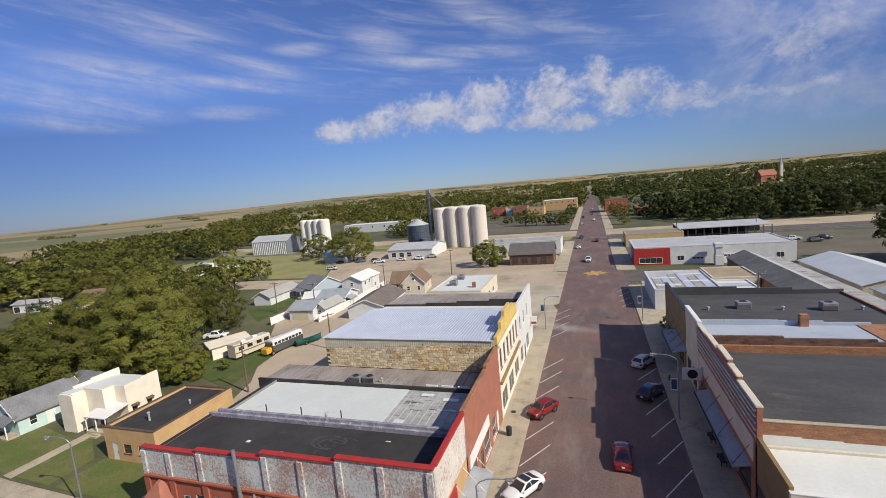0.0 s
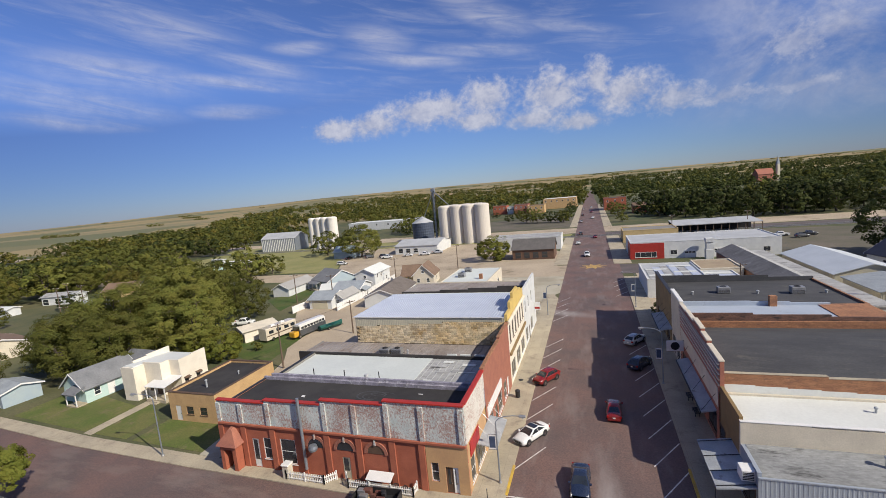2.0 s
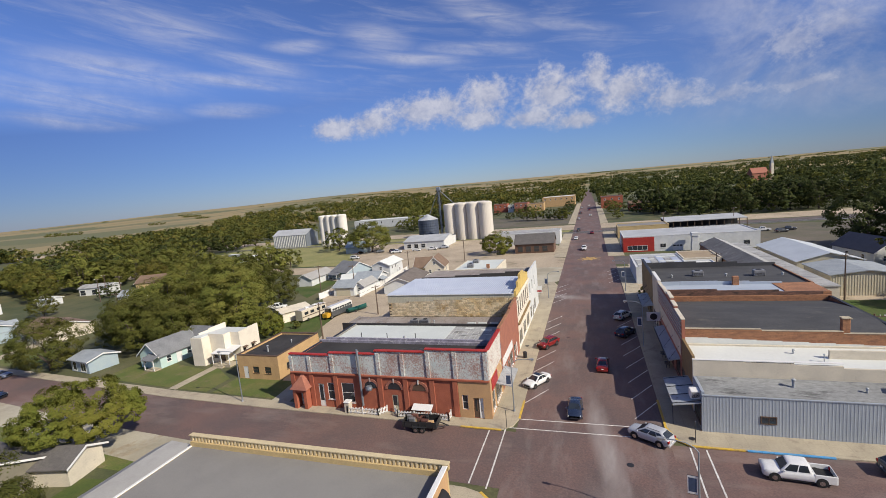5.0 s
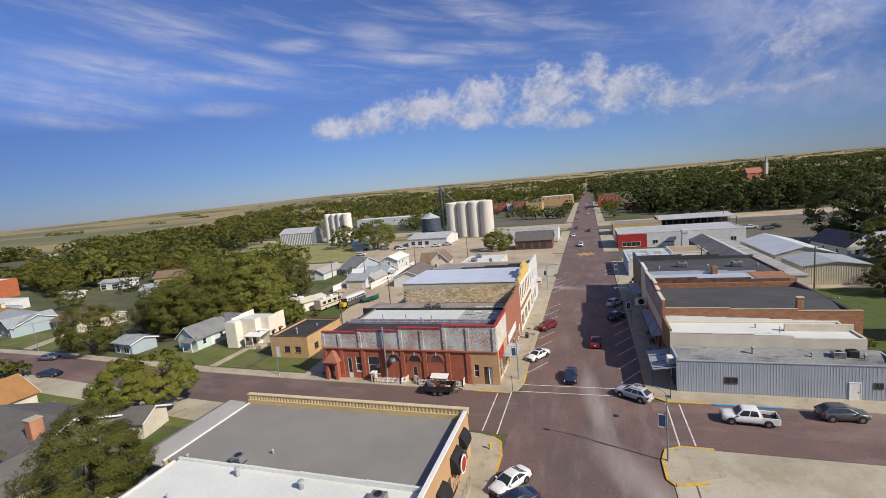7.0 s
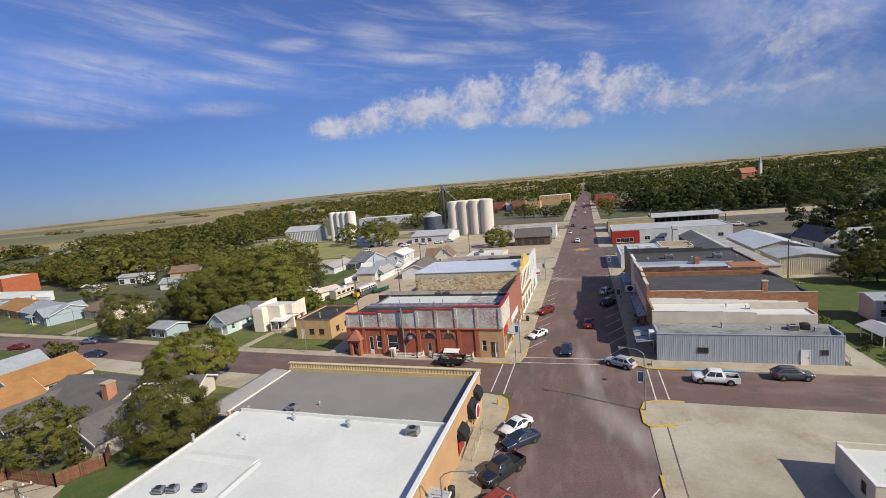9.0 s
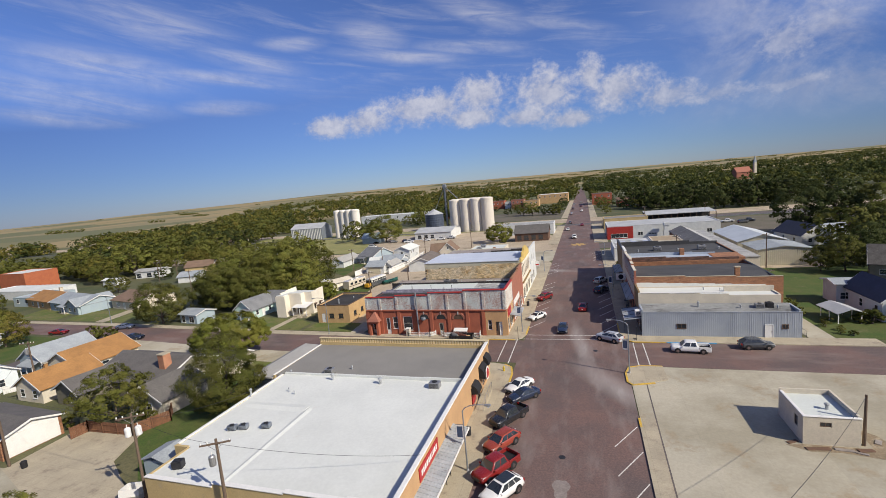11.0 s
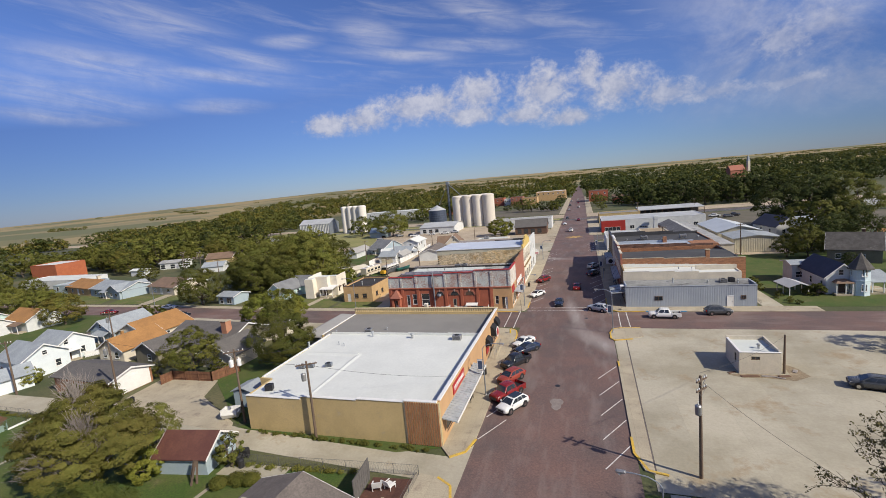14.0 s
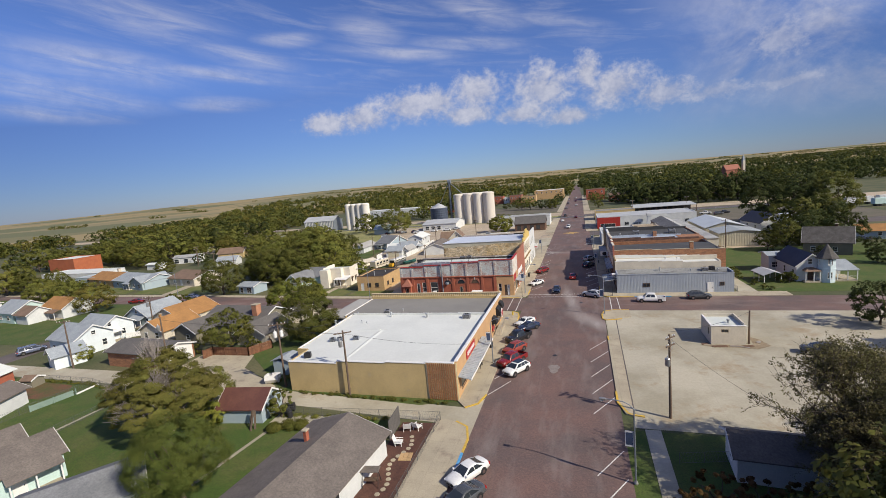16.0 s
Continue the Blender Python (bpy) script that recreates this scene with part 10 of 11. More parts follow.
def motorhome():
    t = thing("motorhome", -71.4, 42.8, 0.02, 79, "cream motorhome with a brown stripe", "motorhome")
    part("body", Geo().across([(-1.2, 0.5), (1.2, 0.5), (1.22, 2.9), (1.0, 3.1), (-1.0, 3.1), (-1.22, 2.9)], -4.2, 4.2, "x"), "rv_cream", t)
    part("stripe", Geo().box(-4.1, 4.1, -1.245, -1.222, 1.3, 1.5).box(-4.1, 4.1, 1.222, 1.245, 1.3, 1.5), "brown_trim", t)
    for x in (-2.8, -0.8, 1.4, 3.2):
        part("window", Geo().box(x - 0.6, x + 0.6, -1.25, -1.215, 1.8, 2.5), "window_glass", t)
    part("windscreen", Geo().box(4.19, 4.23, -1.0, 1.0, 1.6, 2.6), "window_glass", t)
    for x in (-1.5, 1.2):
        part("roof_unit", Geo().bevel_box(x - 0.5, x + 0.5, -0.4, 0.4, 3.1, 3.4, 0.06), "white_trim", t)
    for px in (-2.4, 2.8):
        for s in (-1, 1):
            wheel(t, px, s * 1.23, 0.42, 0.26)


def old_bus():
    t = thing("old_bus", -65.2, 46.6, 0.02, 80, "old bus with a white roof and yellow nose", "bus")
    part("body", Geo().across([(-1.2, 0.5), (1.2, 0.5), (1.22, 1.9), (-1.22, 1.9)], -4.5, 3.4, "x"), "car_grey", t)
    part("roof", Geo().across([(-1.22, 1.901), (1.22, 1.901), (1.15, 2.75), (0.6, 3.0), (-0.6, 3.0), (-1.15, 2.75)], -4.5, 3.4, "x"), "bus_white", t)
    part("hood", Geo().bevel_box(-5.9, -4.51, -0.9, 0.9, 0.6, 1.7, 0.15), "bus_yellow", t)
    for i in range(8):
        part("window", Geo().box(-4.1 + i * 0.92, -3.4 + i * 0.92, -1.25, -1.17, 1.98, 2.5), "window_glass", t)
    part("windscreen", Geo().box(-4.54, -4.5, -1.0, 1.0, 1.9, 2.6), "window_glass", t)
    for px in (-4.6, 2.0):
        for s in (-1, 1):
            wheel(t, px, s * 1.23, 0.46, 0.28)


def covered_boat(x, y, rz, m, label, s=1.0):
    t = thing("boat", x, y, 0.02, rz, label, "boat")
    rings = []
    for px, w, z in ((-2.8, 1.05, 0.95), (-1.0, 1.15, 0.95), (1.0, 1.05, 1.0), (2.3, 0.55, 1.1), (3.0, 0.05, 1.2)):
        rings.append([(px * s, -w * s, z * s), (px * s, -w * 0.55 * s, 0.4 * s), (px * s, 0, 0.3 * s), (px * s, w * 0.55 * s, 0.4 * s), (px * s, w * s, z * s), (px * s, 0, (z + 0.35) * s)])
    part("hull", Geo().loft(rings), m, t)
    part("trailer_frame", Geo().box(-2.2 * s, 2.4 * s, -0.5, 0.5, 0.3, 0.4).box(2.3 * s, 3.4 * s, -0.06, 0.06, 0.32, 0.4), "dark_metal", t)
    for q in (-1, 1):
        wheel(t, -0.8 * s, q * 0.9 * s, 0.3, 0.18)


motorhome()
old_bus()
covered_boat(-61.8, 49.2, 60, "green_tarp", "boat under a green tarpaulin")


def dumpster(x, y, rz):
    """A sloping-fronted steel container with its lids thrown back."""
    t = thing("dumpster", x, y, 0.04, rz, "white steel dumpster with open black lids", "dumpster")
    hx, th = 1.05, 0.05
    side = [(-0.75, 0.12), (0.55, 0.12), (0.95, 0.75), (0.75, 1.45), (-0.75, 1.3)]
    for q in (-1, 1):
        a = q * hx
        part("side_panel", Geo().across(side, min(a, a - q * th), max(a, a - q * th), "x"), "white_trim", t)
    for p, q in ((0, 1), (1, 2), (2, 3), (4, 0)):
        (ya, za), (yb, zb) = side[p], side[q]
        n = Vector((0, zb - za, ya - yb)).normalized() * th
        part("panel", Geo().loft([[(u, ya, za), (u, yb, zb), (u, yb - n.y, zb - n.z), (u, ya - n.y, za - n.z)] for u in (-hx + th + 0.002, hx - th - 0.002)]), "white_trim", t)
    for q in (-1, 1):
        part("lid", Geo().loft([[(q * 0.52 - 0.5, -0.8, 1.3), (q * 0.52 + 0.5, -0.8, 1.3), (q * 0.52 + 0.5, -0.76, 1.3), (q * 0.52 - 0.5, -0.76, 1.3)], [(q * 0.52 - 0.5, -1.15, 0.3), (q * 0.52 + 0.5, -1.15, 0.3), (q * 0.52 + 0.5, -1.11, 0.3), (q * 0.52 - 0.5, -1.11, 0.3)]]), "black_cloth", t, "open black lid")
        part("sleeve", Geo().box(min(q * hx, q * (hx + 0.12)), max(q * hx, q * (hx + 0.12)), -0.6, 0.6, 0.75, 0.9), "white_trim", t)
        part("skid", Geo().box(q * 0.8 - 0.06, q * 0.8 + 0.06, -0.7, 0.55, 0, 0.12), "dark_metal", t)


dumpster(-46.3, -51.2, 200)

# poles, lamps, signs, fences and yard things
def utility_pole(x, y, h, rz=0.0, arms=1, transformer=0, label="wooden utility pole with a crossarm", m="wood_pole", hang=2.3, reach=1.25):
    t = thing("utility_pole", x, y, 0, rz, label, "utility pole", "utility poles")
    part("pole", Geo().rod((0, 0, 0), (0.05, 0.03, h), 0.17, 0.11, 10), m, t)
    for k in range(arms):
        z = h - 0.4 - 0.9 * k
        a = part("crossarm", Geo().box(-reach, reach, -0.17, -0.06, z, z + 0.13), m, t)
        for px in (0.1 - reach, -0.5 * reach, 0.5 * reach, reach - 0.1):
            part("insulator", Geo().lathe([(0.03, 0), (0.07, 0.05), (0.06, 0.16), (0.02, 0.2)], 8, (px, -0.115, z + 0.13)), "lamp_glass", a)
        part("brace", Geo().rod((-0.6, -0.12, z), (0, -0.12, z - 0.6), 0.02, n=4).rod((0.6, -0.12, z), (0, -0.12, z - 0.6), 0.02, n=4), "steel_grey", a)
    for k in range(transformer):
        s = 1 if k % 2 else -1
        c = part("transformer", Geo().lathe([(0.26, 0), (0.28, 0.08), (0.28, 0.82), (0.2, 0.92), (0.06, 0.98)], 14, (s * 0.46, -0.05, h - hang)), "white_trim" if transformer > 1 else "steel_grey", t)
        part("bushing", Geo().rod((s * 0.46, -0.05, h - hang + 0.98), (s * 0.46, -0.05, h - hang + 1.25), 0.04, n=6), "lamp_glass", c)
    return t


utility_pole(10.3, -54.4, 10.0, 48, 2, 1, "tall wooden utility pole with crossarms and a grey transformer", hang=3.5, reach=0.8)
utility_pole(25.5, -30.3, 5.4, 0, 0, 0, "short wooden post beside the hut")
utility_pole(-43.2, -52.2, 10.3, 35, 1, 2, "leaning utility pole with two white transformers")
utility_pole(-31.0, -54.0, 9.8, 30, 1, 1, "wooden utility pole beside the market wall")
utility_pole(-69.4, -49.8, 10.2, 40, 0, 1, "wooden pole with a lamp beside the garage")
utility_pole(-57.4, 26.5, 8.4, 60, 1, 0)
utility_pole(-54.0, 46.0, 7.5, 60, 1, 0)
utility_pole(-93.5, -50.0, 9.6, 20, 1, 0)
utility_pole(-92.0, -33.5, 9.8, 20, 1, 1)
utility_pole(45.8, 56.0, 9.6, 10, 1, 0)
utility_pole(36.0, 26.0, 6.2, 0, 1, 0)
utility_pole(27.0, 72.0, 8.0, 0, 1, 0)
for x, y in ((-88, 72), (-74, 70), (-66, 96), (-52, 122), (32, 190), (62, 190), (-134, 38), (-178, 62), (-172, 66), (-186, 70), (-122, 70), (-150, 118)):
    utility_pole(x, y, 8.8, 15, 1, 0, "distant wooden utility pole")


def wire(a, b, sag=0.5, r=0.018):
    a, b = Vector(a), Vector(b)
    g = Geo()
    pts = [a.lerp(b, i / 10) - Vector((0, 0, sag * 4 * (i / 10) * (1 - i / 10))) for i in range(11)]
    side = (b - a).cross(Vector((0, 0, 1))).normalized() * r
    up = Vector((0, 0, r))
    g.loft([[p + side, p + up, p - side, p - up] for p in pts])
    ob = new("power_line", g.mesh("power_line"))
    ob.data.materials.append(MATS["dark_metal"])
    tagged(ob, "thin dark overhead power line between poles", "power line", "power lines")


for a, b in (((10.3, -54.4, 10.3), (25.5, -30.3, 5.2)), ((10.3, -54.4, 9.6), (20.5, -60, 3.4)), ((-43.2, -52.2, 9.9), (-31.0, -54.0, 9.4)), ((-69.4, -49.8, 9.8), (-43.2, -52.2, 9.9)), ((-31.0, -54.0, 9.4), (-15.2, -47.0, 5.5)), ((-43.2, -52.2, 9.4), (-42.5, -36, 5.2)), ((-92.0, -33.5, 9.4), (-69.4, -49.8, 9.6)), ((-57.4, 26.5, 8.0), (-54.0, 46.0, 7.1))):
    wire(a, b)


def street_lamp(x, y, h=7.8, rz=180.0, banner=True, label="tall steel street lamp with a hanging banner"):
    """The arm reaches along local +x."""
    t = thing("street_lamp", x, y, 0.05, rz, label, "street lamp", "street lamps")
    part("base", Geo().lathe([(0.2, 0), (0.2, 0.12), (0.12, 0.3)], 12), "steel_grey", t)
    part("pole", Geo().rod((0, 0, 0.1), (0, 0, h - 0.5), 0.09, 0.06, 10), "galvanised", t)
    pts = [Vector((0, 0, h - 0.5)), Vector((0.3, 0, h - 0.15)), Vector((0.9, 0, h + 0.12)), Vector((1.7, 0, h + 0.2)), Vector((2.4, 0, h + 0.18))]
    g = Geo()
    for a, b in zip(pts, pts[1:]):
        g.rod(a, b, 0.045, n=8)
    arm = part("arm", g, "galvanised", t)
    hd = part("lamp_head", Geo().bevel_box(2.3, 2.95, -0.15, 0.15, h + 0.1, h + 0.27, 0.05), "steel_grey", arm)
    part("lens", Geo().lathe([(0.05, -0.2), (0.13, -0.12), (0.14, 0)], 12, (2.7, 0, h + 0.1)), "lamp_glass", arm)
    if banner:
        for z in (3.4, 5.0):
            part("banner_rod", Geo().rod((0, 0, z), (-0.0, -0.85, z), 0.02, n=5).rod((0, 0, z), (0, 0.02, z), 0.02, n=5), "dark_metal", t)
        b = part("banner", Geo().box(-0.012, 0.012, -0.82, -0.1, 3.42, 4.98), "white_trim", t, "white-edged street banner")
        part("banner_field", Geo().box(-0.02, 0.02, -0.74, -0.18, 3.6, 4.8), "banner_blue", b, "dark blue banner picture")
    return t


def banner_lamp(x, y, arm_rz, h=7.8, banner_side=-1):
    """A lamp whose banner faces along the street."""
    t = street_lamp(x, y, h, arm_rz, False)
    s = banner_side
    for z in (3.6, 5.2):
        part("banner_rod", Geo().rod((0, 0, z), (s * 0.85, 0, z), 0.02, n=5), "dark_metal", t)
    b = part("banner", Geo().box(min(s * 0.82, s * 0.1), max(s * 0.82, s * 0.1), -0.012, 0.012, 3.62, 5.18), "white_trim", t, "white-edged street banner")
    part("banner_field", Geo().box(min(s * 0.75, s * 0.17), max(s * 0.75, s * 0.17), -0.02, 0.02, 3.8, 5.0), "banner_blue", b, "dark blue banner picture")
    return t


banner_lamp(5.2, -15.2, 170, banner_side=1)
banner_lamp(5.3, -66.6, 172, banner_side=1)
banner_lamp(5.5, 27.1, 175, banner_side=1)
banner_lamp(5.5, 66, 180, banner_side=1)
banner_lamp(-12.7, -41.0, 5, 7.2)
banner_lamp(-12.6, 2.4, 5, 7.0)
banner_lamp(-13.0, 60.0, 0, 6.6)
street_lamp(-54.3, -0.4, 8.0, 190, False, "tall steel street lamp by the lawns")
street_lamp(-128.0, 5.0, 8.0, -80, False, "distant steel street lamp")
for x, y in ((-12.8, -2.0), (6.0, 2.0), (7.6, -1.6)):
    t = thing("sign_post", x, y, 0.16, 0, "slim steel post at the street corner", "post", "street posts")
    part("post", Geo().rod((0, 0, 0), (0, 0, 2.4), 0.04, n=6), "dark_metal", t)
    part("cap", Geo().lathe([(0.05, 2.4), (0.05, 2.44), (0.01, 2.5)], 6), "steel_grey", t)
t = thing("fire_hydrant", -13.1, -16.2, 0.16, 0, "yellow fire hydrant on the pavement corner", "hydrant")
part("barrel", Geo().lathe([(0.17, 0), (0.17, 0.08), (0.12, 0.1), (0.12, 0.55), (0.16, 0.58), (0.15, 0.68), (0.06, 0.78)], 12), "hydrant_yellow", t)
part("nozzle", Geo().rod((-0.22, 0, 0.42), (0.22, 0, 0.42), 0.055, n=8), "hydrant_yellow", t)
t = thing("fire_hydrant", 6.1, 38.0, 0.16, 0, "dark fire hydrant on the shaded pavement", "hydrant")
part("barrel", Geo().lathe([(0.17, 0), (0.17, 0.08), (0.12, 0.1), (0.12, 0.55), (0.16, 0.58), (0.06, 0.78)], 12), "dark_metal", t)
part("nozzle", Geo().rod((-0.22, 0, 0.42), (0.22, 0, 0.42), 0.055, n=8), "dark_metal", t)


def bin_thing(x, y, m="dark_metal", h=1.1, z=0.16, label="dark litter bin on the pavement"):
    t = thing("litter_bin", x, y, z, 0, label, "bin", "bins")
    part("drum", Geo().lathe([(0.26, 0), (0.32, 0.06), (0.34, h - 0.2), (0.3, h - 0.15)], 14), m, t)
    part("lid", Geo().lathe([(0.36, h - 0.2), (0.36, h - 0.12), (0.2, h), (0.08, h + 0.03)], 14), m, t)


bin_thing(-14.2, -34.6)
bin_thing(-13.6, 20.5)
bin_thing(-37.0, -60.2, "dark_metal", 1.1, 0.03, "dark wheeled bin by the alley")
bin_thing(-36.3, -60.6, "dark_metal", 1.0, 0.03, "dark wheeled bin by the alley")
bin_thing(-66.9, -49.6, "black_cloth", 0.9, 0.04, "black bin beside the garage")


def bench(x, y, rz, m="dark_metal", label="metal bench on the pavement"):
    t = thing("bench", x, y, 0.16, rz, label, "bench", "benches")
    for k in range(4):
        part("seat_slat", Geo().box(-0.8, 0.8, -0.25 + 0.13 * k, -0.15 + 0.13 * k, 0.42, 0.46), m, t)
    for k in range(3):
        part("back_slat", Geo().box(-0.8, 0.8, 0.27, 0.31, 0.55 + 0.14 * k, 0.65 + 0.14 * k), m, t)
    for px in (-0.7, 0.7):
        for py in (-0.2, 0.26):
            part("leg", Geo().box(px - 0.04, px + 0.04, py - 0.03, py + 0.03, 0, 0.42 if py < 0 else 0.95), "dark_metal", t)


bench(-14.4, -42.8, 90)
bench(7.9, 19.0, -90)
bench(7.9, 23.0, -90)


# fences
def picket_fence(name, pts, h, gap, m, label, w=0.09, rails=2, z=0.0, post_every=2.2):
    t = thing(name, pts[0][0], pts[0][1], z, 0, label, "fence", "fences")
    ox, oy = pts[0]
    for (ax, ay), (bx, by) in zip(pts, pts[1:]):
        a, b = Vector((ax - ox, ay - oy, 0)), Vector((bx - ox, by - oy, 0))
        d = (b - a).normalized()
        n = Vector((-d.y, d.x, 0))
        L = (b - a).length
        for k in range(max(2, int(L / post_every) + 1)):
            p = a + d * min(L, k * L / max(1, int(L / post_every)))
            part("post", Geo().box(p.x - 0.06, p.x + 0.06, p.y - 0.06, p.y + 0.06, 0, h + 0.08), m, t)
        for k in range(rails):
            zz = h * (0.25 + 0.5 * k / max(1, rails - 1))
            q = n * 0.03
            part("rail", Geo().loft([[p + s * q + Vector((0, 0, zz + e)) for s, e in ((-1, -0.04), (1, -0.04), (1, 0.04), (-1, 0.04))] for p in (a, b)]), m, t)
        cnt = int(L / gap)
        for k in range(cnt):
            p = a + d * (k + 0.5) * gap + n * 0.045
            c = [p - d * w / 2 - n * 0.012, p + d * w / 2 - n * 0.012, p + d * w / 2 + n * 0.012, p - d * w / 2 + n * 0.012]
            part("picket", Geo().loft([[(q.x, q.y, 0.05) for q in c], [(q.x, q.y, h - 0.04) for q in c]]), m, t)
    return t


picket_fence("picket_fence", [(-35.2, -0.6), (-35.2, -1.3), (-30.5, -1.3), (-29.6, -0.3)], 1.0, 0.22, "white_trim", "low white picket fence before the brick wall", 0.1, 2, 0.1)
picket_fence("picket_fence", [(-28.4, -0.3), (-27.6, -1.3), (-20.4, -1.3), (-20.4, -0.3)], 1.0, 0.22, "white_trim", "low white picket fence before the brick wall", 0.1, 2, 0.1)
t = thing("fence_pillar", -35.3, -0.9, 0.1, 0, "square white fence pillar", "pillar")
part("shaft", Geo().bevel_box(-0.4, 0.4, -0.4, 0.4, 0, 1.5, 0.04), "cream_stucco", t)
part("cap", Geo().bevel_box(-0.48, 0.48, -0.48, 0.48, 1.5, 1.64, 0.04), "white_trim", t)
t = thing("leaning_board", -24.2, -0.35, 0.1, 0, "white board leaning against the brick wall", "board")
part("panel", Geo().loft([[(-1.4, -0.9, 1.15), (1.4, -0.9, 1.15), (1.4, -0.86, 1.22), (-1.4, -0.86, 1.22)], [(-1.4, 0.1, 1.5), (1.4, 0.1, 1.5), (1.4, 0.14, 1.57), (-1.4, 0.14, 1.57)]]), "white_trim", t)
part("leg", Geo().box(-1.3, -1.2, -0.8, -0.7, 0, 1.18).box(1.2, 1.3, -0.8, -0.7, 0, 1.18), "wood_pole", t)
for i, (x, y, s) in enumerate(((-26.9, -0.7, 0.35), (-26.1, -0.8, 0.3), (-22.6, -0.7, 0.4), (-21.6, -0.7, 0.35), (-31.5, -0.7, 0.3))):
    t = thing("planter", x, y, 0.12, 20 * i, "dark planter tub by the fence", "planter", "planters")
    part("tub", Geo().lathe([(s * 0.7, 0), (s, s * 1.3), (s * 0.9, s * 1.3), (s * 0.85, s * 1.1)], 12), "dark_metal", t)
    part("soil", Geo().lathe([(s * 0.86, s * 1.12), (s * 0.1, s * 1.2)], 12), "soil", t)

picket_fence("board_fence", [(-68.0, -43.6), (-67.6, -41.6), (-59.4, -41.4), (-57.4, -37.2), (-60.8, -33.8)], 1.7, 0.2, "fence_wood", "brown board fence round a back yard", 0.18, 2)
picket_fence("board_fence", [(-82.0, -42.0), (-78.4, -41.5)], 1.6, 0.2, "fence_wood", "brown board fence between houses", 0.18, 2)
picket_fence("white_fence", [(-100.2, -34.2), (-95.0, -28.0), (-91.0, -30.0)], 1.3, 0.3, "white_trim", "white board fence by the white house", 0.28, 2)
picket_fence("white_wall_fence", [(-68.9, 63.7), (-68.4, 80.0), (-69.8, 104.0)], 2.0, 0.9, "white_trim", "tall white panel fence along the gravel lane", 0.88, 2, post_every=2.7)
picket_fence("white_wall_fence", [(-81.2, 60.9), (-81.0, 66.6)], 2.0, 0.9, "white_trim", "tall white panel fence at the end of the lane", 0.88, 2, post_every=2.7)
picket_fence("vinyl_fence", [(-79.9, -65.0), (-78.7, -59.2)], 1.0, 0.35, "dull_mint", "dull mint panel fence across a lawn", 0.34, 2)


def mesh_fence(pts, h, label, name="chain_fence"):
    t = thing(name, pts[0][0], pts[0][1], 0, 0, label, "fence", "fences")
    ox, oy = pts[0]
    for (ax, ay), (bx, by) in zip(pts, pts[1:]):
        a, b = Vector((ax - ox, ay - oy, 0)), Vector((bx - ox, by - oy, 0))
        n = max(2, int((b - a).length / 2.4))
        for k in range(n + 1):
            p = a.lerp(b, k / n)
            part("post", Geo().rod(p, p + Vector((0, 0, h)), 0.028, n=6), "fence_wire", t)
        for z in (h - 0.03, 0.12):
            part("rail", Geo().rod(a + Vector((0, 0, z)), b + Vector((0, 0, z)), 0.015, n=5), "fence_wire", t)
        g = Geo()
        L = (b - a).length
        m = int(L / 0.3)
        for k in range(m):
            p, q = a.lerp(b, k / m), a.lerp(b, (k + 1) / m)
            g.rod(p + Vector((0, 0, 0.1)), q + Vector((0, 0, h - 0.05)), 0.008, n=3, caps=False)
            g.rod(q + Vector((0, 0, 0.1)), p + Vector((0, 0, h - 0.05)), 0.008, n=3, caps=False)
        w = part("wire_mesh", g, "fence_wire", t)
        tagged(w, kind="stuff")


mesh_fence([(-16.0, -75), (-16.0, -58.6), (-21.4, -58.9), (-40, -60.2)], 1.25, "low dark wire fence round the bungalow yard")
t = thing("garden_edging", -78.8, -57.4, 0.03, 2, "long white board lying along the lawn", "board")
part("board", Geo().box(-0.1, 0.1, -1.8, 1.8, 0, 0.22), "white_trim", t)
t = thing("garden_grill", -37.4, -58.9, 0.035, 20, "black covered grill by the alley", "grill")
part("cover", Geo().bevel_box(-0.6, 0.6, -0.35, 0.35, 0.3, 1.1, 0.12), "black_cloth", t)
for px in (-0.5, 0.5):
    part("leg", Geo().box(px - 0.04, px + 0.04, -0.3, 0.3, 0, 0.3), "dark_metal", t)

mesh_fence([(-94, -55.4), (-80, -55.6), (-70, -58)], 1.2, "wire fence along the alley lawn")
mesh_fence([(-80.7, -68.5), (-79.5, -56.2)], 1.2, "wire fence across the lawns")
mesh_fence([(-67.9, -71.5), (-67.4, -59.5)], 1.2, "wire fence beside the garden path")
mesh_fence([(9.6, -62.9), (14.1, -61.9)], 1.2, "wire fence in the shade of the barn")
mesh_fence([(33.2, 1.2), (33.2, 30)], 1.2, "wire fence beside the concrete drive")

# bungalow yard
setting("yard_soil", slab([(-20.6, -73.4), (-16.2, -74.4), (-16.2, -59.2), (-20.6, -59.6)], 0.055), "soil", "dark red-brown mulch bed beside the bungalow", "yard")
t = thing("yard_screen", -20.8, -61.6, 0, 4, "dark board screen at the corner of the bungalow", "screen")
for k in range(8):
    part("board", Geo().box(-0.05, 0.05, -1.8 + k * 0.46, -1.38 + k * 0.46, 0, 2.3), "dark_shingle", t)


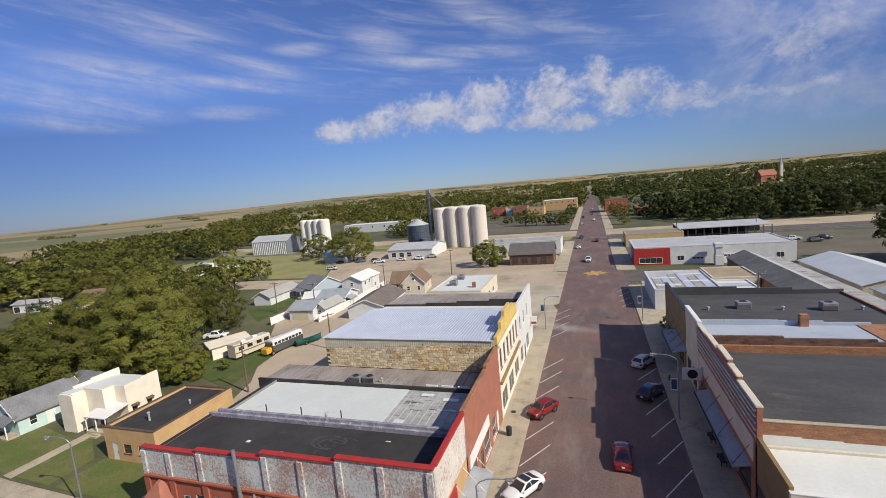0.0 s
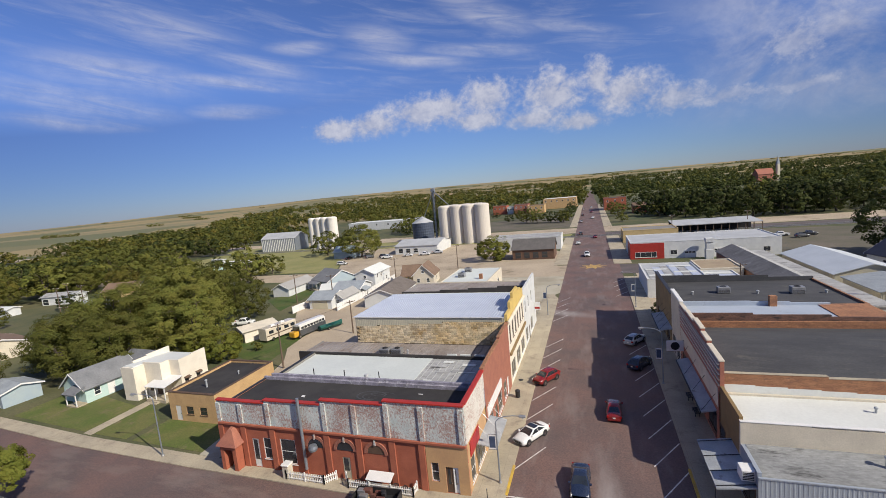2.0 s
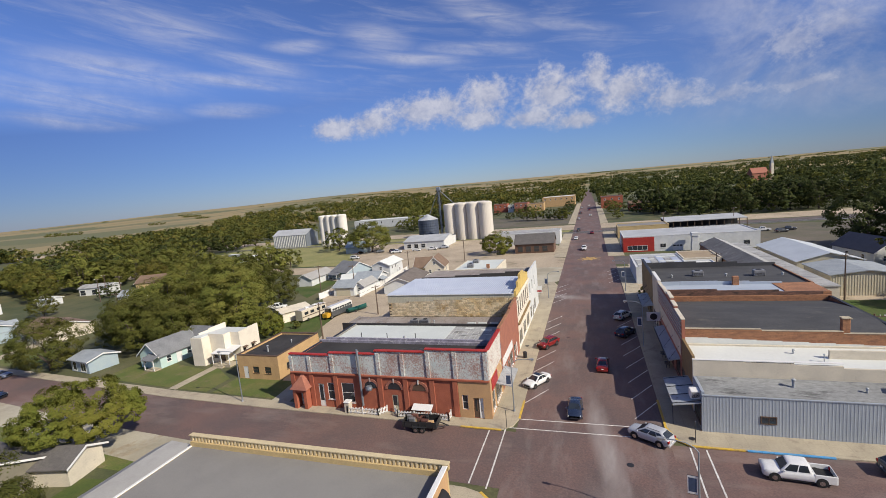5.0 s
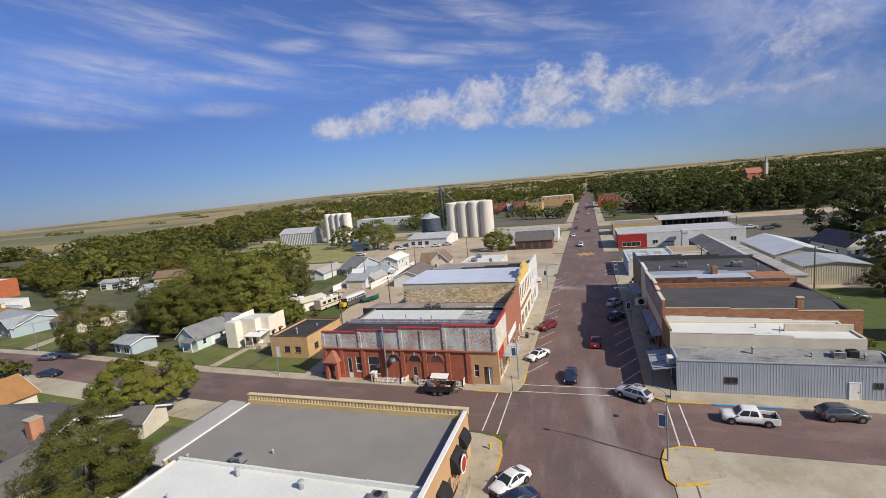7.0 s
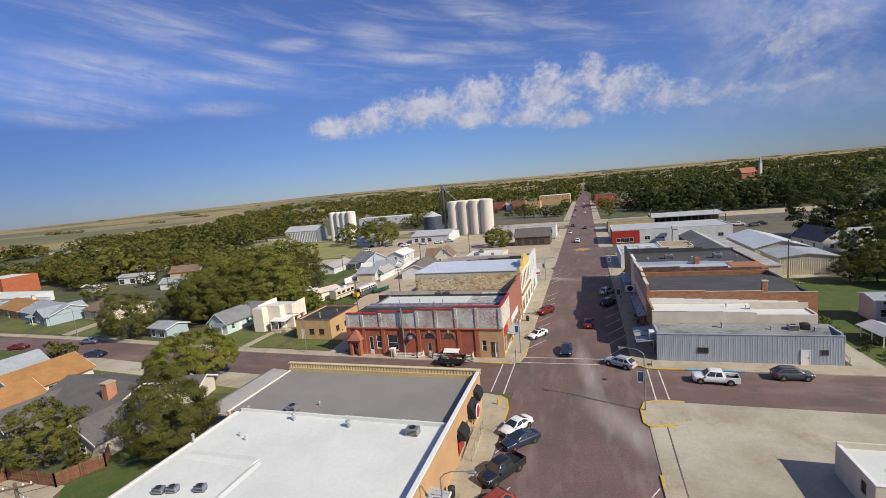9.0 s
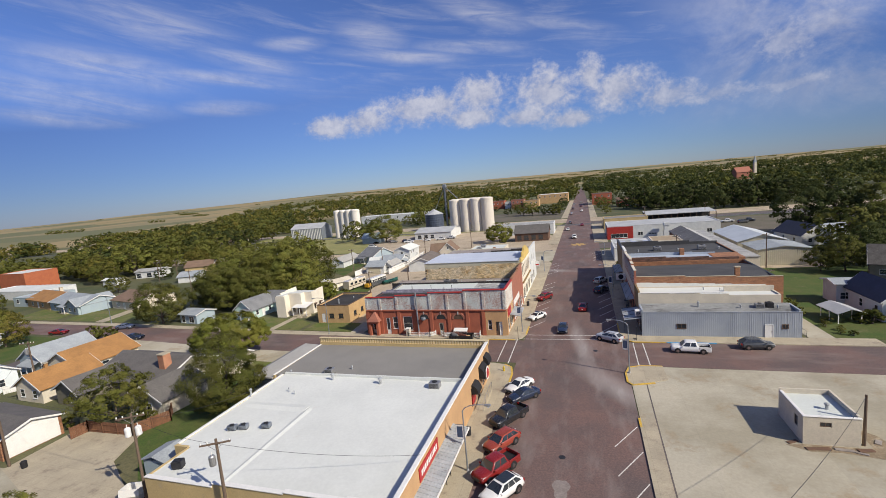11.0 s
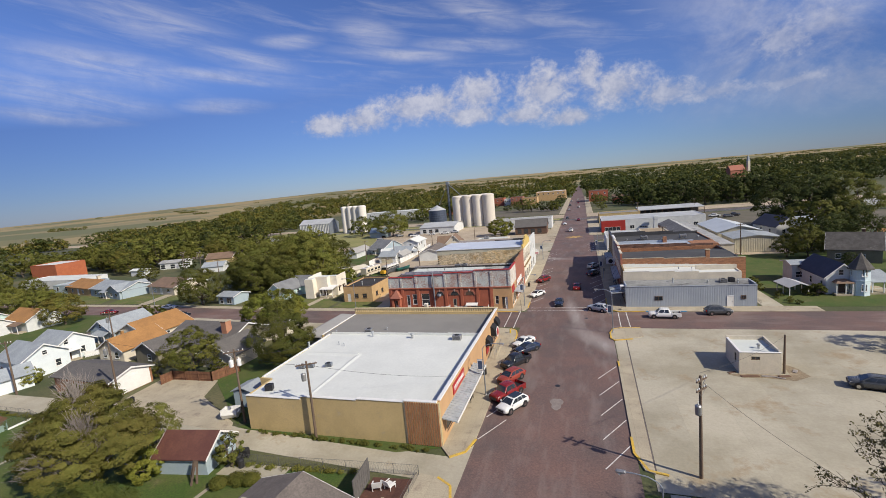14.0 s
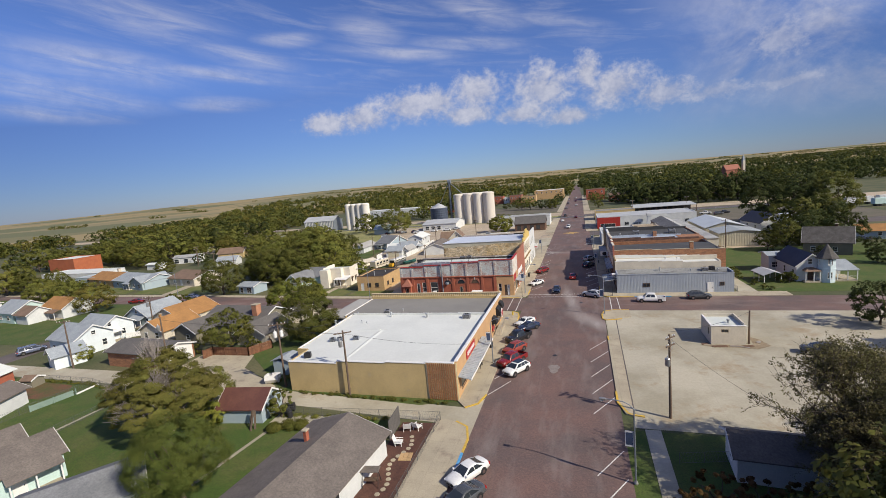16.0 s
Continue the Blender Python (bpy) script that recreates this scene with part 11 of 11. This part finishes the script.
def lawn_chair(x, y, rz, label="white garden chair on the mulch"):
    t = thing("garden_chair", x, y, 0.055, rz, label, "chair", "garden chairs")
    part("seat", Geo().bevel_box(-0.45, 0.45, -0.4, 0.4, 0.36, 0.42, 0.02), "white_trim", t)
    part("backrest", Geo().loft([[(-0.45, 0.36, 0.4), (0.45, 0.36, 0.4), (0.45, 0.44, 0.4), (-0.45, 0.44, 0.4)], [(-0.4, 0.62, 1.1), (0.4, 0.62, 1.1), (0.4, 0.68, 1.1), (-0.4, 0.68, 1.1)]]), "white_trim", t)
    for px in (-0.4, 0.4):
        for py in (-0.35, 0.35):
            part("leg", Geo().box(px - 0.035, px + 0.035, py - 0.035, py + 0.035, 0, 0.36), "white_trim", t)
        part("armrest", Geo().box(px - 0.06, px + 0.06, -0.4, 0.42, 0.6, 0.64), "white_trim", t)


lawn_chair(-19.4, -61.2, 200)
lawn_chair(-18.2, -60.8, 160)
lawn_chair(-19.2, -64.2, 100)
t = thing("garden_swing", -19.3, -71.0, 0.055, 10, "small covered garden swing seat", "swing")
for px in (-0.8, 0.8):
    part("frame", Geo().rod((px, -0.6, 0), (px, 0, 1.6), 0.04, n=6).rod((px, 0.6, 0), (px, 0, 1.6), 0.04, n=6), "dark_metal", t)
part("seat", Geo().bevel_box(-0.7, 0.7, -0.25, 0.3, 0.5, 0.62, 0.03), "brown_trim", t)
part("canopy", Geo().bevel_box(-0.95, 0.95, -0.5, 0.5, 1.6, 1.7, 0.04), "taupe_shingle", t)
random.seed(21)
for k in range(14):
    x, y = -18.3 + 0.5 * math.sin(k * 0.7), -62.5 - 0.75 * k
    t = thing("stepping_stone", x, y, 0.055, 0, "round pale stepping stone in the mulch", "paving stone", "stepping stones")
    part("stone", Geo().lathe([(0.27, 0), (0.27, 0.04), (0.22, 0.06)], 10), "concrete", t)
t = thing("paved_square", -17.6, -66.2, 0.055, 8, "small square of pale paving slabs", "paving")
for i in range(3):
    for j in range(3):
        part("slab", Geo().bevel_box(-0.7 + i * 0.47, -0.26 + i * 0.47, -0.7 + j * 0.47, -0.26 + j * 0.47, 0, 0.05, 0.01), "tan_brick", t)
t = thing("flower_pot", -20.0, -66.5, 0.055, 0, "terracotta pot beside the bungalow wall", "pot")
part("pot", Geo().lathe([(0.18, 0), (0.28, 0.4), (0.3, 0.42), (0.24, 0.4)], 12), "faded_brick", t)
part("soil", Geo().lathe([(0.24, 0.38), (0.02, 0.4)], 12), "soil", t)

# manhole covers and a pale road patch
for x, y in ((-3.4, -43.0 + 6.0), (0.7, -6.6), (-14.0, 26), (7.4, -0.9)):
    ob = new("manhole_cover", Geo().lathe([(0.36, 0), (0.36, 0.012)], 18, (x, y, 0.034 if -11.7 < x < 5 else 0.164)).mesh("manhole_cover"))
    ob.data.materials.append(MATS["dark_metal"])
    tagged(ob, "round iron manhole cover in the street", "manhole cover", "manhole covers", "structure")
pts = [(-3.3 + (0.75 + 0.18 * math.sin(5 * a)) * math.cos(a), -42.0 + (1.5 + 0.3 * math.sin(3 * a)) * math.sin(a)) for a in (2 * math.pi * i / 22 for i in range(22))]
setting("road_patch", slab(pts, 0.036, 0.003), "road_mend", "pale concrete patch in the brick street", "road")

star = [(-3.2 + (4.5 if k % 2 == 0 else 2.2) * math.cos(math.pi * k / 8 + 0.2), 115.5 + (4.5 if k % 2 == 0 else 2.2) * math.sin(math.pi * k / 8 + 0.2)) for k in range(16)]
setting("painted_star", slab(star, 0.04, 0.004), "faded_yellow", "faded yellow star painted on the crossing", "road marking")

# pieces of walls, last
def stone_pieces():
    """Rough limestone blocks of the tall side wall."""
    random.seed(51)
    kinds = []
    for k in range(4):
        v = []
        for y, s in ((0.0, 0.5), (-0.05, 0.48), (-0.085, 0.40)):
            v.append([(a * s + random.uniform(-0.02, 0.02), y + random.uniform(-0.012, 0.012), b * s + random.uniform(-0.02, 0.02)) for a, b in ((-1, -1), (0, -1.02), (1, -1), (1.0, 0), (1, 1), (0, 1.02), (-1, 1), (-1.0, 0))])
        me = Geo().loft(v).mesh("stone")
        me.materials.append(MATS["lime_stone"])
        kinds.append(me)
    wall = next(c for c in STONE.children if c.name.startswith("wall") and "limestone" in c.get("label", ""))
    o = ORIGIN[STONE.name]
    n = 0
    rest = []
    z = 6.25
    rowi = 0
    while z < 9.75:
        h = random.choice((0.26, 0.3, 0.34))
        x = -39.75 + (0.4 if rowi % 2 else 0)
        while x < -15.5:
            w = random.uniform(0.38, 0.72)
            lim = 9.0 if x < -36 else 9.2 if x < -30.5 else 9.45 if x < -25 else 9.8
            if z + h < lim + 0.2 and x < -26.6:
                rest.append((x + w / 2, z + h / 2, w, h))
            elif z + h < lim + 0.2:
                ob = new("stone", kinds[n % 4])
                ob.parent = wall
                ob.matrix_basis = Matrix.Translation((x + w / 2 - o[0], 24.062 - o[1], z + h / 2 - o[2])) @ Matrix.Diagonal((w * 0.97, 1, h * 0.95, 1))
                n += 1
            x += w
        z += h
        rowi += 1
    g = Geo()
    for x, zz, w, h in rest:
        rings = []
        for d, k in ((0.0, 0.5), (-0.05, 0.48), (-0.085, 0.4)):
            rings.append([(x + a * k * w * 0.97 + random.uniform(-0.012, 0.012), 24.062 + d + random.uniform(-0.012, 0.012), zz + b * k * h * 0.95) for a, b in ((-1, -1), (1, -1), (1, 1), (-1, 1))])
        g.loft(rings)
    joined = part("stonework", g, "lime_stone_rest", wall, world=True)
    tagged(joined, kind="stuff")


def slat_pieces():
    """Upright slats round the market's roof edge and at its corner."""
    o = ORIGIN[MARKET.name]
    me = Geo().box(-0.1, 0.1, -0.06, 0.0, 0, 1.05).mesh("slat")
    me.materials.append(MATS["slat_cream"])
    fascia = part("slat_fascia", Geo().box(-44.75, BL + 0.1, -17.65, -17.3, 4.95, 5.5), "tan_block", MARKET, "cream slatted roof screen", world=True)
    part("rail", Geo().box(-44.8, BL + 0.15, -17.78, -17.2, 5.5, 5.6), "slat_cream", fascia, world=True)
    n = 66
    for i in range(n):
        x = -44.6 + (29.6) * (i + 0.5) / n
        ob = new("slat", me)
        ob.parent = fascia
        ob.location = (x - o[0], -17.655 - o[1], 4.44 - o[2])
    me2 = Geo().box(-0.09, 0.09, -0.08, 0.0, 0.1, 5.2).mesh("slat")
    me2.materials.append(MATS["slat_brown"])
    back = part("slat_panel", Geo().box(-19.3, BL, -53.46, -53.402, 0.1, 5.22), "slat_cream", MARKET, "brown slatted corner panel", world=True)
    for i in range(14):
        ob = new("slat", me2)
        ob.parent = back
        ob.location = (-19.15 + 4.05 * (i + 0.5) / 14 - o[0], -53.462 - o[1], 0 - o[2])


stone_pieces()
slat_pieces()
